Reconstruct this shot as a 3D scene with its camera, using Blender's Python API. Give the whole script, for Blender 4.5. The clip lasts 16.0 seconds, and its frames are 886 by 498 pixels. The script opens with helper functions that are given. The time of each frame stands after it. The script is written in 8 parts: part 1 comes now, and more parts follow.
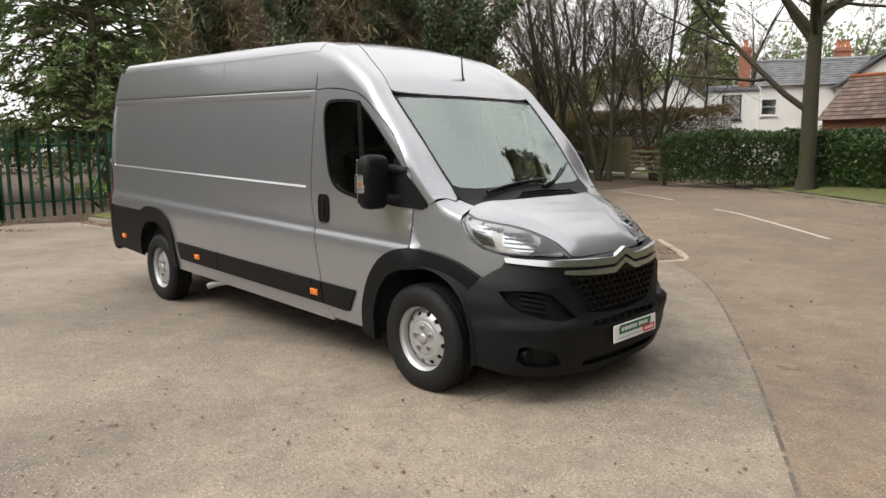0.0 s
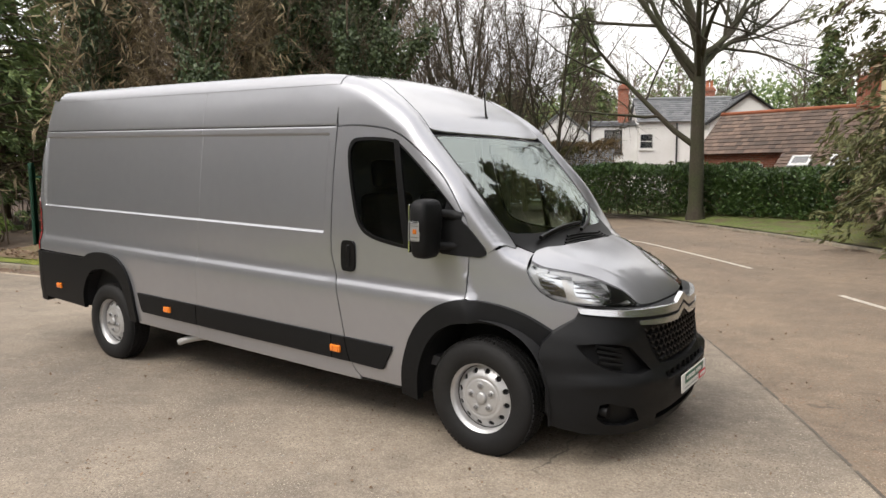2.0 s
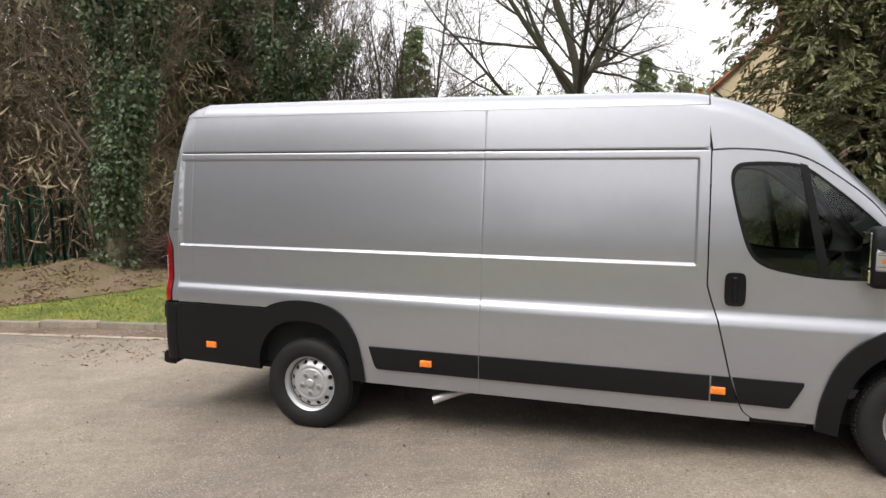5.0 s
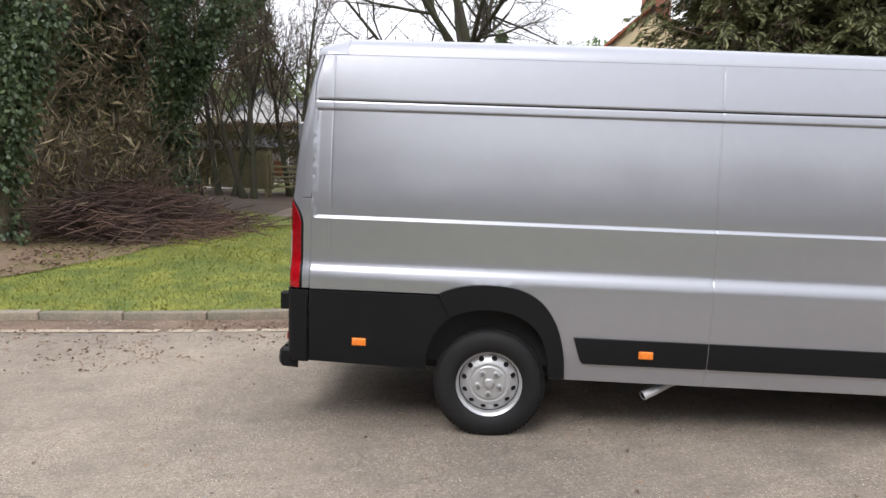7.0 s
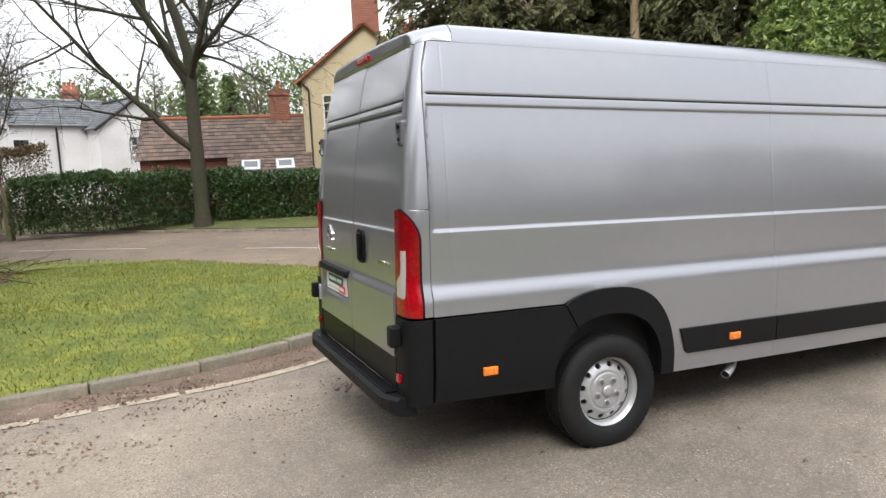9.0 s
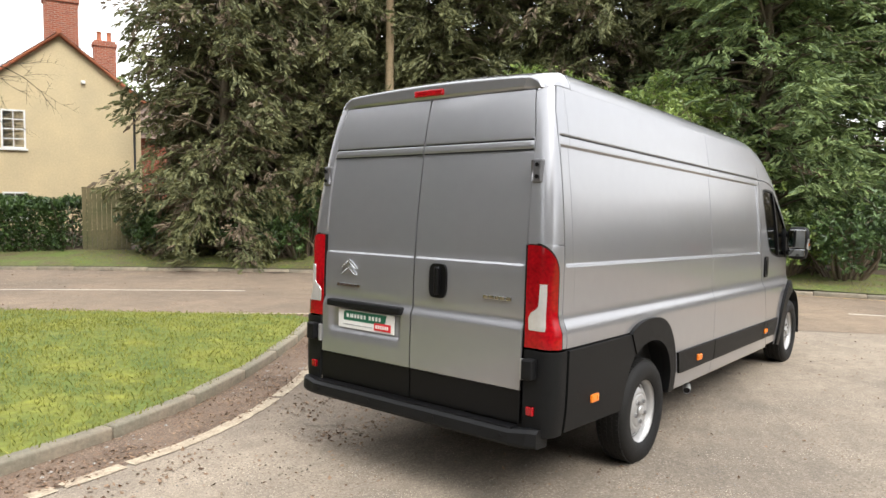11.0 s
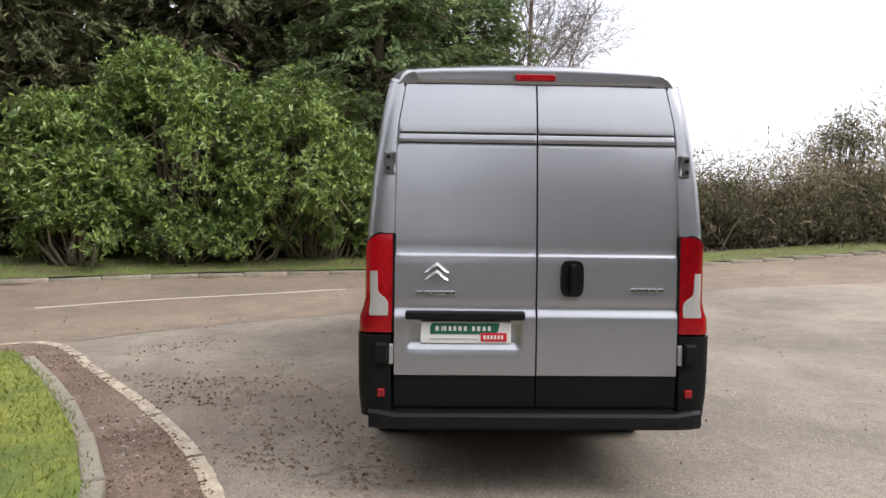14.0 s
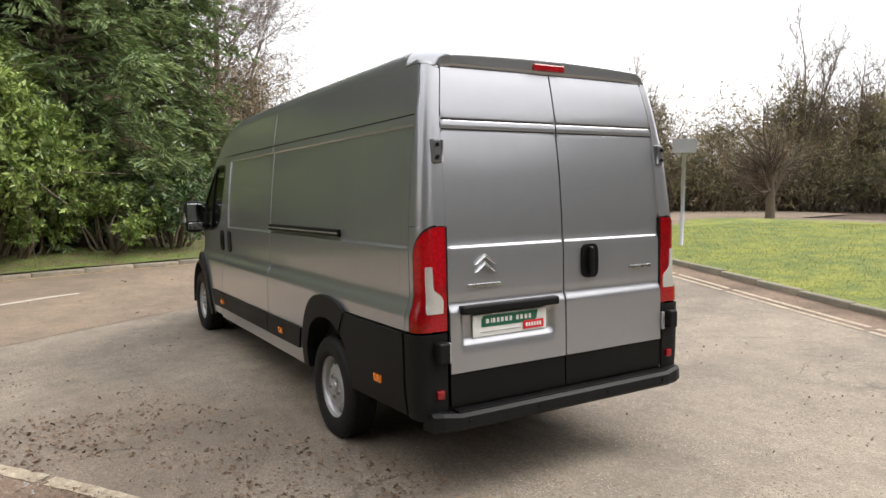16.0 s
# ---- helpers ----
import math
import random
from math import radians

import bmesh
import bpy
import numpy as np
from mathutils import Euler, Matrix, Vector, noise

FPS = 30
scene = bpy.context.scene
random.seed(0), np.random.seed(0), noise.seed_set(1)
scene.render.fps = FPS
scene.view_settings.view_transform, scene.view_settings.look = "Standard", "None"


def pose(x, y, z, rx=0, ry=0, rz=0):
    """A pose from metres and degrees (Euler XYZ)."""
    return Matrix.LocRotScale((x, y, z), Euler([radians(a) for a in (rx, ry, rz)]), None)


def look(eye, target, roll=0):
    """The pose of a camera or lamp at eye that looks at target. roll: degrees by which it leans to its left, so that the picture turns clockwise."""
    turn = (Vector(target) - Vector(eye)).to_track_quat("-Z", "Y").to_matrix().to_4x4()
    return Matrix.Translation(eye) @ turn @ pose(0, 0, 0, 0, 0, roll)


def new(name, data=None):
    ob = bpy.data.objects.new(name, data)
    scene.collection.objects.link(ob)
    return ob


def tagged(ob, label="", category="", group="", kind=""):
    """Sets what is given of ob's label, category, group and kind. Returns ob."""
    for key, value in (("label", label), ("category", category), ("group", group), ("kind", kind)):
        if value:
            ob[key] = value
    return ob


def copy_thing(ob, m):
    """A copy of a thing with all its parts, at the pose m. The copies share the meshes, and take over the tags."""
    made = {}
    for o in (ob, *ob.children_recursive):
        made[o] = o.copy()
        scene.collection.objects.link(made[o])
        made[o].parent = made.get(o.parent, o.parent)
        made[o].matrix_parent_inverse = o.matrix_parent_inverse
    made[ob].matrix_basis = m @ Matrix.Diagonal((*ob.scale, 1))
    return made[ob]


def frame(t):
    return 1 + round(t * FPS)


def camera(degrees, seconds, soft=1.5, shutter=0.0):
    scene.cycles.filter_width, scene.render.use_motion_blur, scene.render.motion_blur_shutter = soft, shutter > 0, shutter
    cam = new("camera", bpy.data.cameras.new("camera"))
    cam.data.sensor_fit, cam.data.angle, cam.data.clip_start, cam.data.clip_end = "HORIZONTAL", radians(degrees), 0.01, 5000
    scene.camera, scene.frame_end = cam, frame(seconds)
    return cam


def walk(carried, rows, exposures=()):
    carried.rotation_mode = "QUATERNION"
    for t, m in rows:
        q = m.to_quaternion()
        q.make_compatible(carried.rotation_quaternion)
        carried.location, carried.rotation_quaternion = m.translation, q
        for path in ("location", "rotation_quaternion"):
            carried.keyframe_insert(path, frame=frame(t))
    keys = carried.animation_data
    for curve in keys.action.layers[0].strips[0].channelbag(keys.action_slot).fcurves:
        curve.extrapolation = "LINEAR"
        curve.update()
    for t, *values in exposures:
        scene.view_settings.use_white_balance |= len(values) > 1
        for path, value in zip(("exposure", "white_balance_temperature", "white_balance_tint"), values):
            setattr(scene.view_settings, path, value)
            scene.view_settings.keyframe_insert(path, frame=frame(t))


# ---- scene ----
from mathutils.geometry import delaunay_2d_cdt

# ---- camera ----
cam = camera(65.0, 16.0)
PATH = [
    (0, (3.229, -3.964, 1.571), (1.822, -2.573, 1.283), -0.5),
    (0.5, (3.198, -3.976, 1.58), (1.803, -2.567, 1.315), -0.6),
    (1, (3.031, -4.045, 1.604), (1.731, -2.56, 1.278), -0.4),
    (1.5, (2.649, -4.15, 1.629), (1.385, -2.62, 1.385), 0.0),
    (2, (2.152, -4.403, 1.661), (1.006, -2.777, 1.454), -0.4),
    (2.5, (1.623, -4.655, 1.684), (0.596, -2.949, 1.5), -1.6),
    (3, (1.064, -4.991, 1.705), (0.118, -3.239, 1.516), -1.7),
    (3.5, (0.481, -5.262, 1.714), (-0.34, -3.444, 1.571), -1.4),
    (4, (-0.108, -5.438, 1.769), (-0.877, -3.6, 1.593), -1.1),
    (4.5, (-0.721, -5.583, 1.787), (-1.413, -3.717, 1.591), -1.5),
    (5, (-1.419, -5.604, 1.809), (-2.039, -3.711, 1.634), -1.4),
    (5.2, (-1.702, -5.637, 1.779), (-2.297, -3.741, 1.556), -0.3),
    (7.3, (-4.478, -5.159, 1.788), (-4.459, -3.176, 1.525), -0.5),
    (7.5, (-4.72, -5.065, 1.79), (-4.614, -3.077, 1.597), -0.9),
    (8, (-5.325, -4.802, 1.787), (-4.998, -2.833, 1.66), -0.3),
    (8.2, (-5.584, -4.712, 1.777), (-5.128, -2.77, 1.628), -0.5),
    (10.3, (-7.888, -3.496, 1.742), (-6.606, -1.975, 1.53), -1.0),
    (10.5, (-8.078, -3.315, 1.747), (-6.674, -1.9, 1.588), 0.3),
    (11, (-8.541, -2.86, 1.748), (-6.991, -1.604, 1.618), 0.5),
    (11.5, (-8.942, -2.362, 1.745), (-7.24, -1.329, 1.558), 0.9),
    (12, (-9.194, -1.793, 1.733), (-7.344, -1.049, 1.575), 1.1),
    (12.5, (-9.412, -1.241, 1.741), (-7.493, -0.696, 1.592), 2.5),
    (13, (-9.444, -0.621, 1.741), (-7.486, -0.247, 1.575), 0.0),
    (13.5, (-9.404, 0.019, 1.752), (-7.417, 0.166, 1.578), 1.1),
    (14, (-9.256, 0.659, 1.741), (-7.262, 0.6, 1.592), 0.8),
    (14.5, (-9.149, 1.24, 1.738), (-7.185, 0.91, 1.558), 2.1),
    (15, (-8.921, 1.774, 1.732), (-7.002, 1.26, 1.499), -2.7),
    (15.5, (-8.751, 2.325, 1.766), (-6.96, 1.453, 1.598), 0.4),
    (16, (-8.477, 2.76, 1.792), (-6.773, 1.733, 1.587), -0.1),
]
walk(cam, [(t, look(eye, target, roll)) for t, eye, target, roll in PATH], exposures=[(0, 0.4, 6750, 10), (2, 0.46, 6750, 12), (3.5, 0.55, 6700, 13), (5, 0.51, 6500, 12), (7.5, 0.50, 6150, 14), (8.2, 0.51, 6150, 12), (10.5, 0.9, 6550, 10), (11.2, 0.96, 6550, 10), (12.5, 0.94, 6550, 13), (14, 0.58, 6250, 13), (16, 0.73, 6600, 11)])


# ---- sky, sun and exposure ----
world = bpy.data.worlds.new("overcast_sky")
scene.world = world
world.use_nodes = True
wn, wl = world.node_tree.nodes, world.node_tree.links
wn.clear()
w_out, w_bg = wn.new("ShaderNodeOutputWorld"), wn.new("ShaderNodeBackground")
w_sky, w_hsv = wn.new("ShaderNodeTexSky"), wn.new("ShaderNodeHueSaturation")
w_sky.sky_type, w_sky.sun_disc = "NISHITA", False
w_sky.sun_elevation, w_sky.sun_rotation = radians(48), radians(200)
w_sky.air_density, w_sky.dust_density = 1.0, 4.0
w_hsv.inputs["Saturation"].default_value = 0.12
w_co, w_noise, w_ramp, w_mix = wn.new("ShaderNodeTexCoord"), wn.new("ShaderNodeTexNoise"), wn.new("ShaderNodeValToRGB"), wn.new("ShaderNodeMix")
w_map = wn.new("ShaderNodeMapping")
w_map.inputs["Scale"].default_value = (1.0, 1.0, 3.0)
w_noise.inputs["Scale"].default_value, w_noise.inputs["Detail"].default_value = 1.7, 6
w_ramp.color_ramp.elements[0].position, w_ramp.color_ramp.elements[0].color = 0.36, (8.3, 8.6, 9.2, 1)
w_ramp.color_ramp.elements[1].position, w_ramp.color_ramp.elements[1].color = 0.66, (11.2, 11.2, 11.2, 1)
w_mix.data_type, w_mix.inputs["Factor"].default_value = "RGBA", 0.8
wl.new(w_co.outputs["Generated"], w_map.inputs["Vector"])
wl.new(w_map.outputs["Vector"], w_noise.inputs["Vector"])
wl.new(w_noise.outputs["Fac"], w_ramp.inputs["Fac"])
wl.new(w_sky.outputs["Color"], w_hsv.inputs["Color"])
wl.new(w_hsv.outputs["Color"], w_mix.inputs["A"])
wl.new(w_ramp.outputs["Color"], w_mix.inputs["B"])
w_sep, w_up, w_dome = wn.new("ShaderNodeSeparateXYZ"), wn.new("ShaderNodeMapRange"), wn.new("ShaderNodeMix")
w_up.inputs["To Min"].default_value, w_up.inputs["To Max"].default_value = 0.95, 1.75
w_dome.data_type, w_dome.blend_type, w_dome.inputs["Factor"].default_value = "RGBA", "MULTIPLY", 1.0
wl.new(w_co.outputs["Generated"], w_sep.inputs["Vector"])
wl.new(w_sep.outputs["Z"], w_up.inputs["Value"])
wl.new(w_mix.outputs["Result"], w_dome.inputs["A"])
wl.new(w_up.outputs["Result"], w_dome.inputs["B"])
wl.new(w_dome.outputs["Result"], w_bg.inputs["Color"])
wl.new(w_bg.outputs["Background"], w_out.inputs["Surface"])
w_bg.inputs["Strength"].default_value = 0.10
sun = new("sun", bpy.data.lights.new("sun", "SUN"))
sun.data.energy, sun.data.angle, sun.data.color = 1.4, radians(25), (1.0, 0.96, 0.9)
sun.matrix_world = look((0, 0, 30), (0 - 30 * math.cos(radians(48)) * math.sin(radians(200)), 0 - 30 * math.cos(radians(48)) * math.cos(radians(200)), 30 - 30 * math.sin(radians(48))))


# ---- helpers for building ----
def finish(name, bm, material, smooth=None):
    me = bpy.data.meshes.new(name)
    if smooth is not None:
        for fc in bm.faces:
            fc.smooth = smooth
    bm.to_mesh(me)
    bm.free()
    for m in (material if isinstance(material, (list, tuple)) else [material]):
        me.materials.append(m)
    return me


def thing(name, label, category, m=None, group="", kind=""):
    """An Empty at the base of a thing, to carry its parts."""
    ob = tagged(new(name), label, category, group, kind)
    ob.empty_display_size = 0.1
    if m is not None:
        ob.matrix_world = m
    return ob


def part(name, bm, material, parent, label="", smooth=None):
    """One mesh object under a thing or a part; its coordinates are those of the top thing."""
    ob = new(name, finish(name, bm, material, smooth))
    ob.parent = parent
    return tagged(ob, label)


def single(name, bm, material, label, category="", group="", kind="", smooth=None):
    return tagged(new(name, finish(name, bm, material, smooth)), label, category, group, kind)


def mesh_of(verts, faces):
    bm = bmesh.new()
    vs = [bm.verts.new(v) for v in verts]
    for fc in faces:
        try:
            bm.faces.new([vs[i] for i in fc])
        except ValueError:
            pass
    return bm


def add_box(bm, x0, x1, y0, y1, z0, z1, bevel=0.0, seg=2, m=None):
    vs = [bm.verts.new(v) for v in ((x0, y0, z0), (x1, y0, z0), (x1, y1, z0), (x0, y1, z0), (x0, y0, z1), (x1, y0, z1), (x1, y1, z1), (x0, y1, z1))]
    fs = [bm.faces.new([vs[i] for i in q]) for q in ((3, 2, 1, 0), (4, 5, 6, 7), (0, 1, 5, 4), (1, 2, 6, 5), (2, 3, 7, 6), (3, 0, 4, 7))]
    if bevel:
        edges = list({e for fc in fs for e in fc.edges})
        r = bmesh.ops.bevel(bm, geom=edges, offset=bevel, segments=seg, affect="EDGES", profile=0.5)
        vs = list({v for fc in r["faces"] for v in fc.verts} | {v for v in vs if v.is_valid})
    if m is not None:
        bmesh.ops.transform(bm, matrix=m, verts=[v for v in vs if v.is_valid])
    return bm


def box(x0, x1, y0, y1, z0, z1, bevel=0.0, seg=2):
    return add_box(bmesh.new(), x0, x1, y0, y1, z0, z1, bevel, seg)


def tube(bm, pts, radii, sides=6, cap=True):
    """A tapered tube along points."""
    pts = [Vector(p) for p in pts]
    rings, up = [], Vector((0.13, 0.31, 0.94))
    for i, p in enumerate(pts):
        d = (pts[min(i + 1, len(pts) - 1)] - pts[max(i - 1, 0)]).normalized()
        a = d.cross(up)
        if a.length < 0.05:
            a = d.cross(Vector((1, 0, 0)))
        a.normalize()
        b = d.cross(a)
        r = radii[i] if hasattr(radii, "__len__") else radii
        rings.append([bm.verts.new(p + a * (r * math.cos(k * 2 * math.pi / sides)) + b * (r * math.sin(k * 2 * math.pi / sides))) for k in range(sides)])
    for q, r in zip(rings, rings[1:]):
        for k in range(sides):
            bm.faces.new((q[k], q[(k + 1) % sides], r[(k + 1) % sides], r[k])).smooth = True
    if cap:
        bm.faces.new(rings[0])
        bm.faces.new(rings[-1][::-1])
    return bm


def prism(bm, outline, z0, z1):
    """A closed outline of (x, y) from z0 up to z1."""
    a = [bm.verts.new((x, y, z0)) for x, y in outline]
    b = [bm.verts.new((x, y, z1)) for x, y in outline]
    n = len(a)
    for i in range(n):
        bm.faces.new((a[i], a[(i + 1) % n], b[(i + 1) % n], b[i]))
    bm.faces.new(a[::-1])
    bm.faces.new(b)
    return bm


def spline(pts, n=6, closed=False):
    """Catmull-Rom points through pts."""
    p = [np.array(q, float) for q in pts]
    out, count = [], len(p)
    for i in range(count if closed else count - 1):
        a, b, c, d = (p[(i - 1) % count] if closed or i else p[0]), p[i], p[(i + 1) % count], (p[(i + 2) % count] if closed or i + 2 < count else p[-1])
        for k in range(n):
            s = k / n
            out.append(0.5 * (2 * b + (c - a) * s + (2 * a - 5 * b + 4 * c - d) * s * s + (3 * b - a - 3 * c + d) * s ** 3))
    if not closed:
        out.append(p[-1])
    return out


# ---- materials ----
def mat(name, base, rough=0.6, metal=0.0, var=0.15, scale=5.0, bump=0.0, bump_scale=80.0, coat=0.0, spec=0.5, second=None, patch=1.0, random_by=0.0, rough_var=0.1, flakes=0.0):
    """A surface with colour that varies at two scales, grain, and fine relief."""
    m = bpy.data.materials.new(name)
    m.use_nodes = True
    n, l = m.node_tree.nodes, m.node_tree.links
    b = n["Principled BSDF"]
    co = n.new("ShaderNodeTexCoord")
    big, fine = n.new("ShaderNodeTexNoise"), n.new("ShaderNodeTexNoise")
    big.inputs["Scale"].default_value, big.inputs["Detail"].default_value = scale * 0.2 * patch, 5
    fine.inputs["Scale"].default_value, fine.inputs["Detail"].default_value = scale * 4, 6
    for t in (big, fine):
        l.new(co.outputs["Object"], t.inputs["Vector"])
    ramp = n.new("ShaderNodeValToRGB")
    lo = second or tuple(c * (1 - var * 1.4) for c in base)
    ramp.color_ramp.elements[0].position, ramp.color_ramp.elements[0].color = 0.35, (*lo, 1)
    ramp.color_ramp.elements[1].position, ramp.color_ramp.elements[1].color = 0.65, (*base, 1)
    l.new(big.outputs["Fac"], ramp.inputs["Fac"])
    mul, rng = n.new("ShaderNodeMix"), n.new("ShaderNodeMapRange")
    mul.data_type, mul.blend_type, mul.inputs["Factor"].default_value = "RGBA", "MULTIPLY", 1.0
    rng.inputs["From Min"].default_value, rng.inputs["From Max"].default_value = 0.25, 0.75
    rng.inputs["To Min"].default_value, rng.inputs["To Max"].default_value = 1 - var, 1 + var
    l.new(fine.outputs["Fac"], rng.inputs["Value"])
    l.new(ramp.outputs["Color"], mul.inputs["A"])
    l.new(rng.outputs["Result"], mul.inputs["B"])
    colour = mul.outputs["Result"]
    if random_by:
        info, r2, mul2 = n.new("ShaderNodeObjectInfo"), n.new("ShaderNodeMapRange"), n.new("ShaderNodeMix")
        mul2.data_type, mul2.blend_type, mul2.inputs["Factor"].default_value = "RGBA", "MULTIPLY", 1.0
        r2.inputs["To Min"].default_value, r2.inputs["To Max"].default_value = 1 - random_by, 1 + random_by
        l.new(info.outputs["Random"], r2.inputs["Value"])
        l.new(colour, mul2.inputs["A"])
        l.new(r2.outputs["Result"], mul2.inputs["B"])
        colour = mul2.outputs["Result"]
    l.new(colour, b.inputs["Base Color"])
    r3 = n.new("ShaderNodeMapRange")
    r3.inputs["To Min"].default_value, r3.inputs["To Max"].default_value = max(rough - rough_var, 0.02), min(rough + rough_var, 1)
    l.new(big.outputs["Fac"], r3.inputs["Value"])
    l.new(r3.outputs["Result"], b.inputs["Roughness"])
    b.inputs["Metallic"].default_value = metal
    b.inputs["Coat Weight"].default_value = coat
    b.inputs["Coat Roughness"].default_value = 0.04
    b.inputs["Specular IOR Level"].default_value = spec
    if bump:
        tex, bp = n.new("ShaderNodeTexNoise"), n.new("ShaderNodeBump")
        tex.inputs["Scale"].default_value, tex.inputs["Detail"].default_value = bump_scale, 4
        bp.inputs["Strength"].default_value, bp.inputs["Distance"].default_value = bump, 0.01
        l.new(co.outputs["Object"], tex.inputs["Vector"])
        l.new(tex.outputs["Fac"], bp.inputs["Height"])
        l.new(bp.outputs["Normal"], b.inputs["Normal"])
    return m


def leafy(name, dark, light, rough=0.55, through_light=0.25):
    """Leaves: each one its own shade between two greens, and some light coming through."""
    m = bpy.data.materials.new(name)
    m.use_nodes = True
    n, l = m.node_tree.nodes, m.node_tree.links
    b = n["Principled BSDF"]
    geo, ramp, co, big, mix = n.new("ShaderNodeNewGeometry"), n.new("ShaderNodeValToRGB"), n.new("ShaderNodeTexCoord"), n.new("ShaderNodeTexNoise"), n.new("ShaderNodeMath")
    big.inputs["Scale"].default_value = 0.9
    l.new(co.outputs["Object"], big.inputs["Vector"])
    mix.operation = "MULTIPLY_ADD"
    mix.inputs[1].default_value = 0.7
    l.new(geo.outputs["Random Per Island"], mix.inputs[0])
    sc = n.new("ShaderNodeMath")
    sc.operation, sc.inputs[1].default_value = "MULTIPLY", 0.5
    l.new(big.outputs["Fac"], sc.inputs[0])
    l.new(sc.outputs[0], mix.inputs[2])
    ramp.color_ramp.elements[0].position, ramp.color_ramp.elements[0].color = 0.2, (*dark, 1)
    ramp.color_ramp.elements[1].position, ramp.color_ramp.elements[1].color = 0.95, (*light, 1)
    l.new(mix.outputs[0], ramp.inputs["Fac"])
    l.new(ramp.outputs["Color"], b.inputs["Base Color"])
    b.inputs["Roughness"].default_value = rough
    b.inputs["Subsurface Weight"].default_value = 0.0
    tr, add = n.new("ShaderNodeBsdfTranslucent"), n.new("ShaderNodeMixShader")
    l.new(ramp.outputs["Color"], tr.inputs["Color"])
    add.inputs["Fac"].default_value = through_light * 0.7
    l.new(b.outputs["BSDF"], add.inputs[1])
    l.new(tr.outputs["BSDF"], add.inputs[2])
    l.new(add.outputs["Shader"], n["Material Output"].inputs["Surface"])
    return m


def tarmac(name, base, second, stones, leaf, leaf_amount, rough=0.85, patch_scale=0.35, stain=None):
    """Worn asphalt: stains, aggregate, cracks and trodden leaf crumbs."""
    m = bpy.data.materials.new(name)
    m.use_nodes = True
    n, l = m.node_tree.nodes, m.node_tree.links
    b = n["Principled BSDF"]
    co = n.new("ShaderNodeTexCoord")

    def noise_at(scale, detail=5, rough_=0.55):
        t = n.new("ShaderNodeTexNoise")
        t.inputs["Scale"].default_value, t.inputs["Detail"].default_value, t.inputs["Roughness"].default_value = scale, detail, rough_
        l.new(co.outputs["Object"], t.inputs["Vector"])
        return t

    def mix(kind, fac, a, c):
        x = n.new("ShaderNodeMix")
        x.data_type, x.blend_type = "RGBA", kind
        if isinstance(fac, float):
            x.inputs["Factor"].default_value = fac
        else:
            l.new(fac, x.inputs["Factor"])
        for sock, v in (("A", a), ("B", c)):
            if isinstance(v, tuple):
                x.inputs[sock].default_value = (*v, 1)
            else:
                l.new(v, x.inputs[sock])
        return x.outputs["Result"]

    def ramp(src, lo, hi):
        r = n.new("ShaderNodeMapRange")
        r.inputs["From Min"].default_value, r.inputs["From Max"].default_value = lo, hi
        l.new(src, r.inputs["Value"])
        return r.outputs["Result"]
    c = mix("MIX", ramp(noise_at(patch_scale, 6).outputs["Fac"], 0.38, 0.62), second, base)
    c = mix("MULTIPLY", 0.5, c, mix("MIX", ramp(noise_at(2.2, 6, 0.65).outputs["Fac"], 0.35, 0.65), (0.62, 0.62, 0.63), (1.15, 1.13, 1.1)))
    cells = n.new("ShaderNodeTexVoronoi")
    cells.inputs["Scale"].default_value = 75
    l.new(co.outputs["Object"], cells.inputs["Vector"])
    hue = n.new("ShaderNodeSeparateColor")
    l.new(cells.outputs["Color"], hue.inputs["Color"])
    c = mix("MIX", ramp(hue.outputs["Red"], 0.80, 1.25), c, stones)
    c = mix("MULTIPLY", 0.35, c, mix("MIX", ramp(cells.outputs["Distance"], 0.0, 0.75), (1.1, 1.1, 1.1), (0.55, 0.54, 0.53)))
    c = mix("MULTIPLY", 0.6, c, mix("MIX", ramp(noise_at(160, 3).outputs["Fac"], 0.3, 0.7), (0.6, 0.6, 0.6), (1.25, 1.25, 1.25)))
    c = mix("MULTIPLY", 0.85, c, mix("MIX", ramp(noise_at(42, 4, 0.75).outputs["Fac"], 0.32, 0.68), (0.72, 0.71, 0.70), (1.22, 1.22, 1.22)))
    c = mix("MULTIPLY", 0.8, c, mix("MIX", ramp(noise_at(9, 5, 0.7).outputs["Fac"], 0.35, 0.65), (0.86, 0.85, 0.84), (1.10, 1.10, 1.10)))
    def bits(scale, lo, hi, where, w_lo, w_hi, colour, base_c):
        """Small fragments that gather in drifts."""
        g = n.new("ShaderNodeMath")
        g.operation = "MULTIPLY"
        l.new(ramp(noise_at(scale, 2, 0.5).outputs["Fac"], lo, hi), g.inputs[0])
        l.new(ramp(noise_at(where, 5, 0.65).outputs["Fac"], w_lo, w_hi), g.inputs[1])
        return mix("MIX", g.outputs[0], base_c, colour)
    c = bits(58, .60, .66, 1.1, .46, .60, tuple(v * 0.42 for v in second), c)
    c = bits(83, .63, .68, 1.7, .46, .60, tuple(min(v * 1.75, .62) for v in base), c)
    c = bits(37, .63, .67, 1.4, .50, .62, leaf, c)
    crumbs = noise_at(26, 4, 0.6)
    spread = noise_at(0.5, 4)
    both = n.new("ShaderNodeMath")
    both.operation = "MULTIPLY"
    l.new(ramp(crumbs.outputs["Fac"], 0.60, 0.68), both.inputs[0])
    l.new(ramp(spread.outputs["Fac"], 0.55 - leaf_amount, 0.75 - leaf_amount), both.inputs[1])
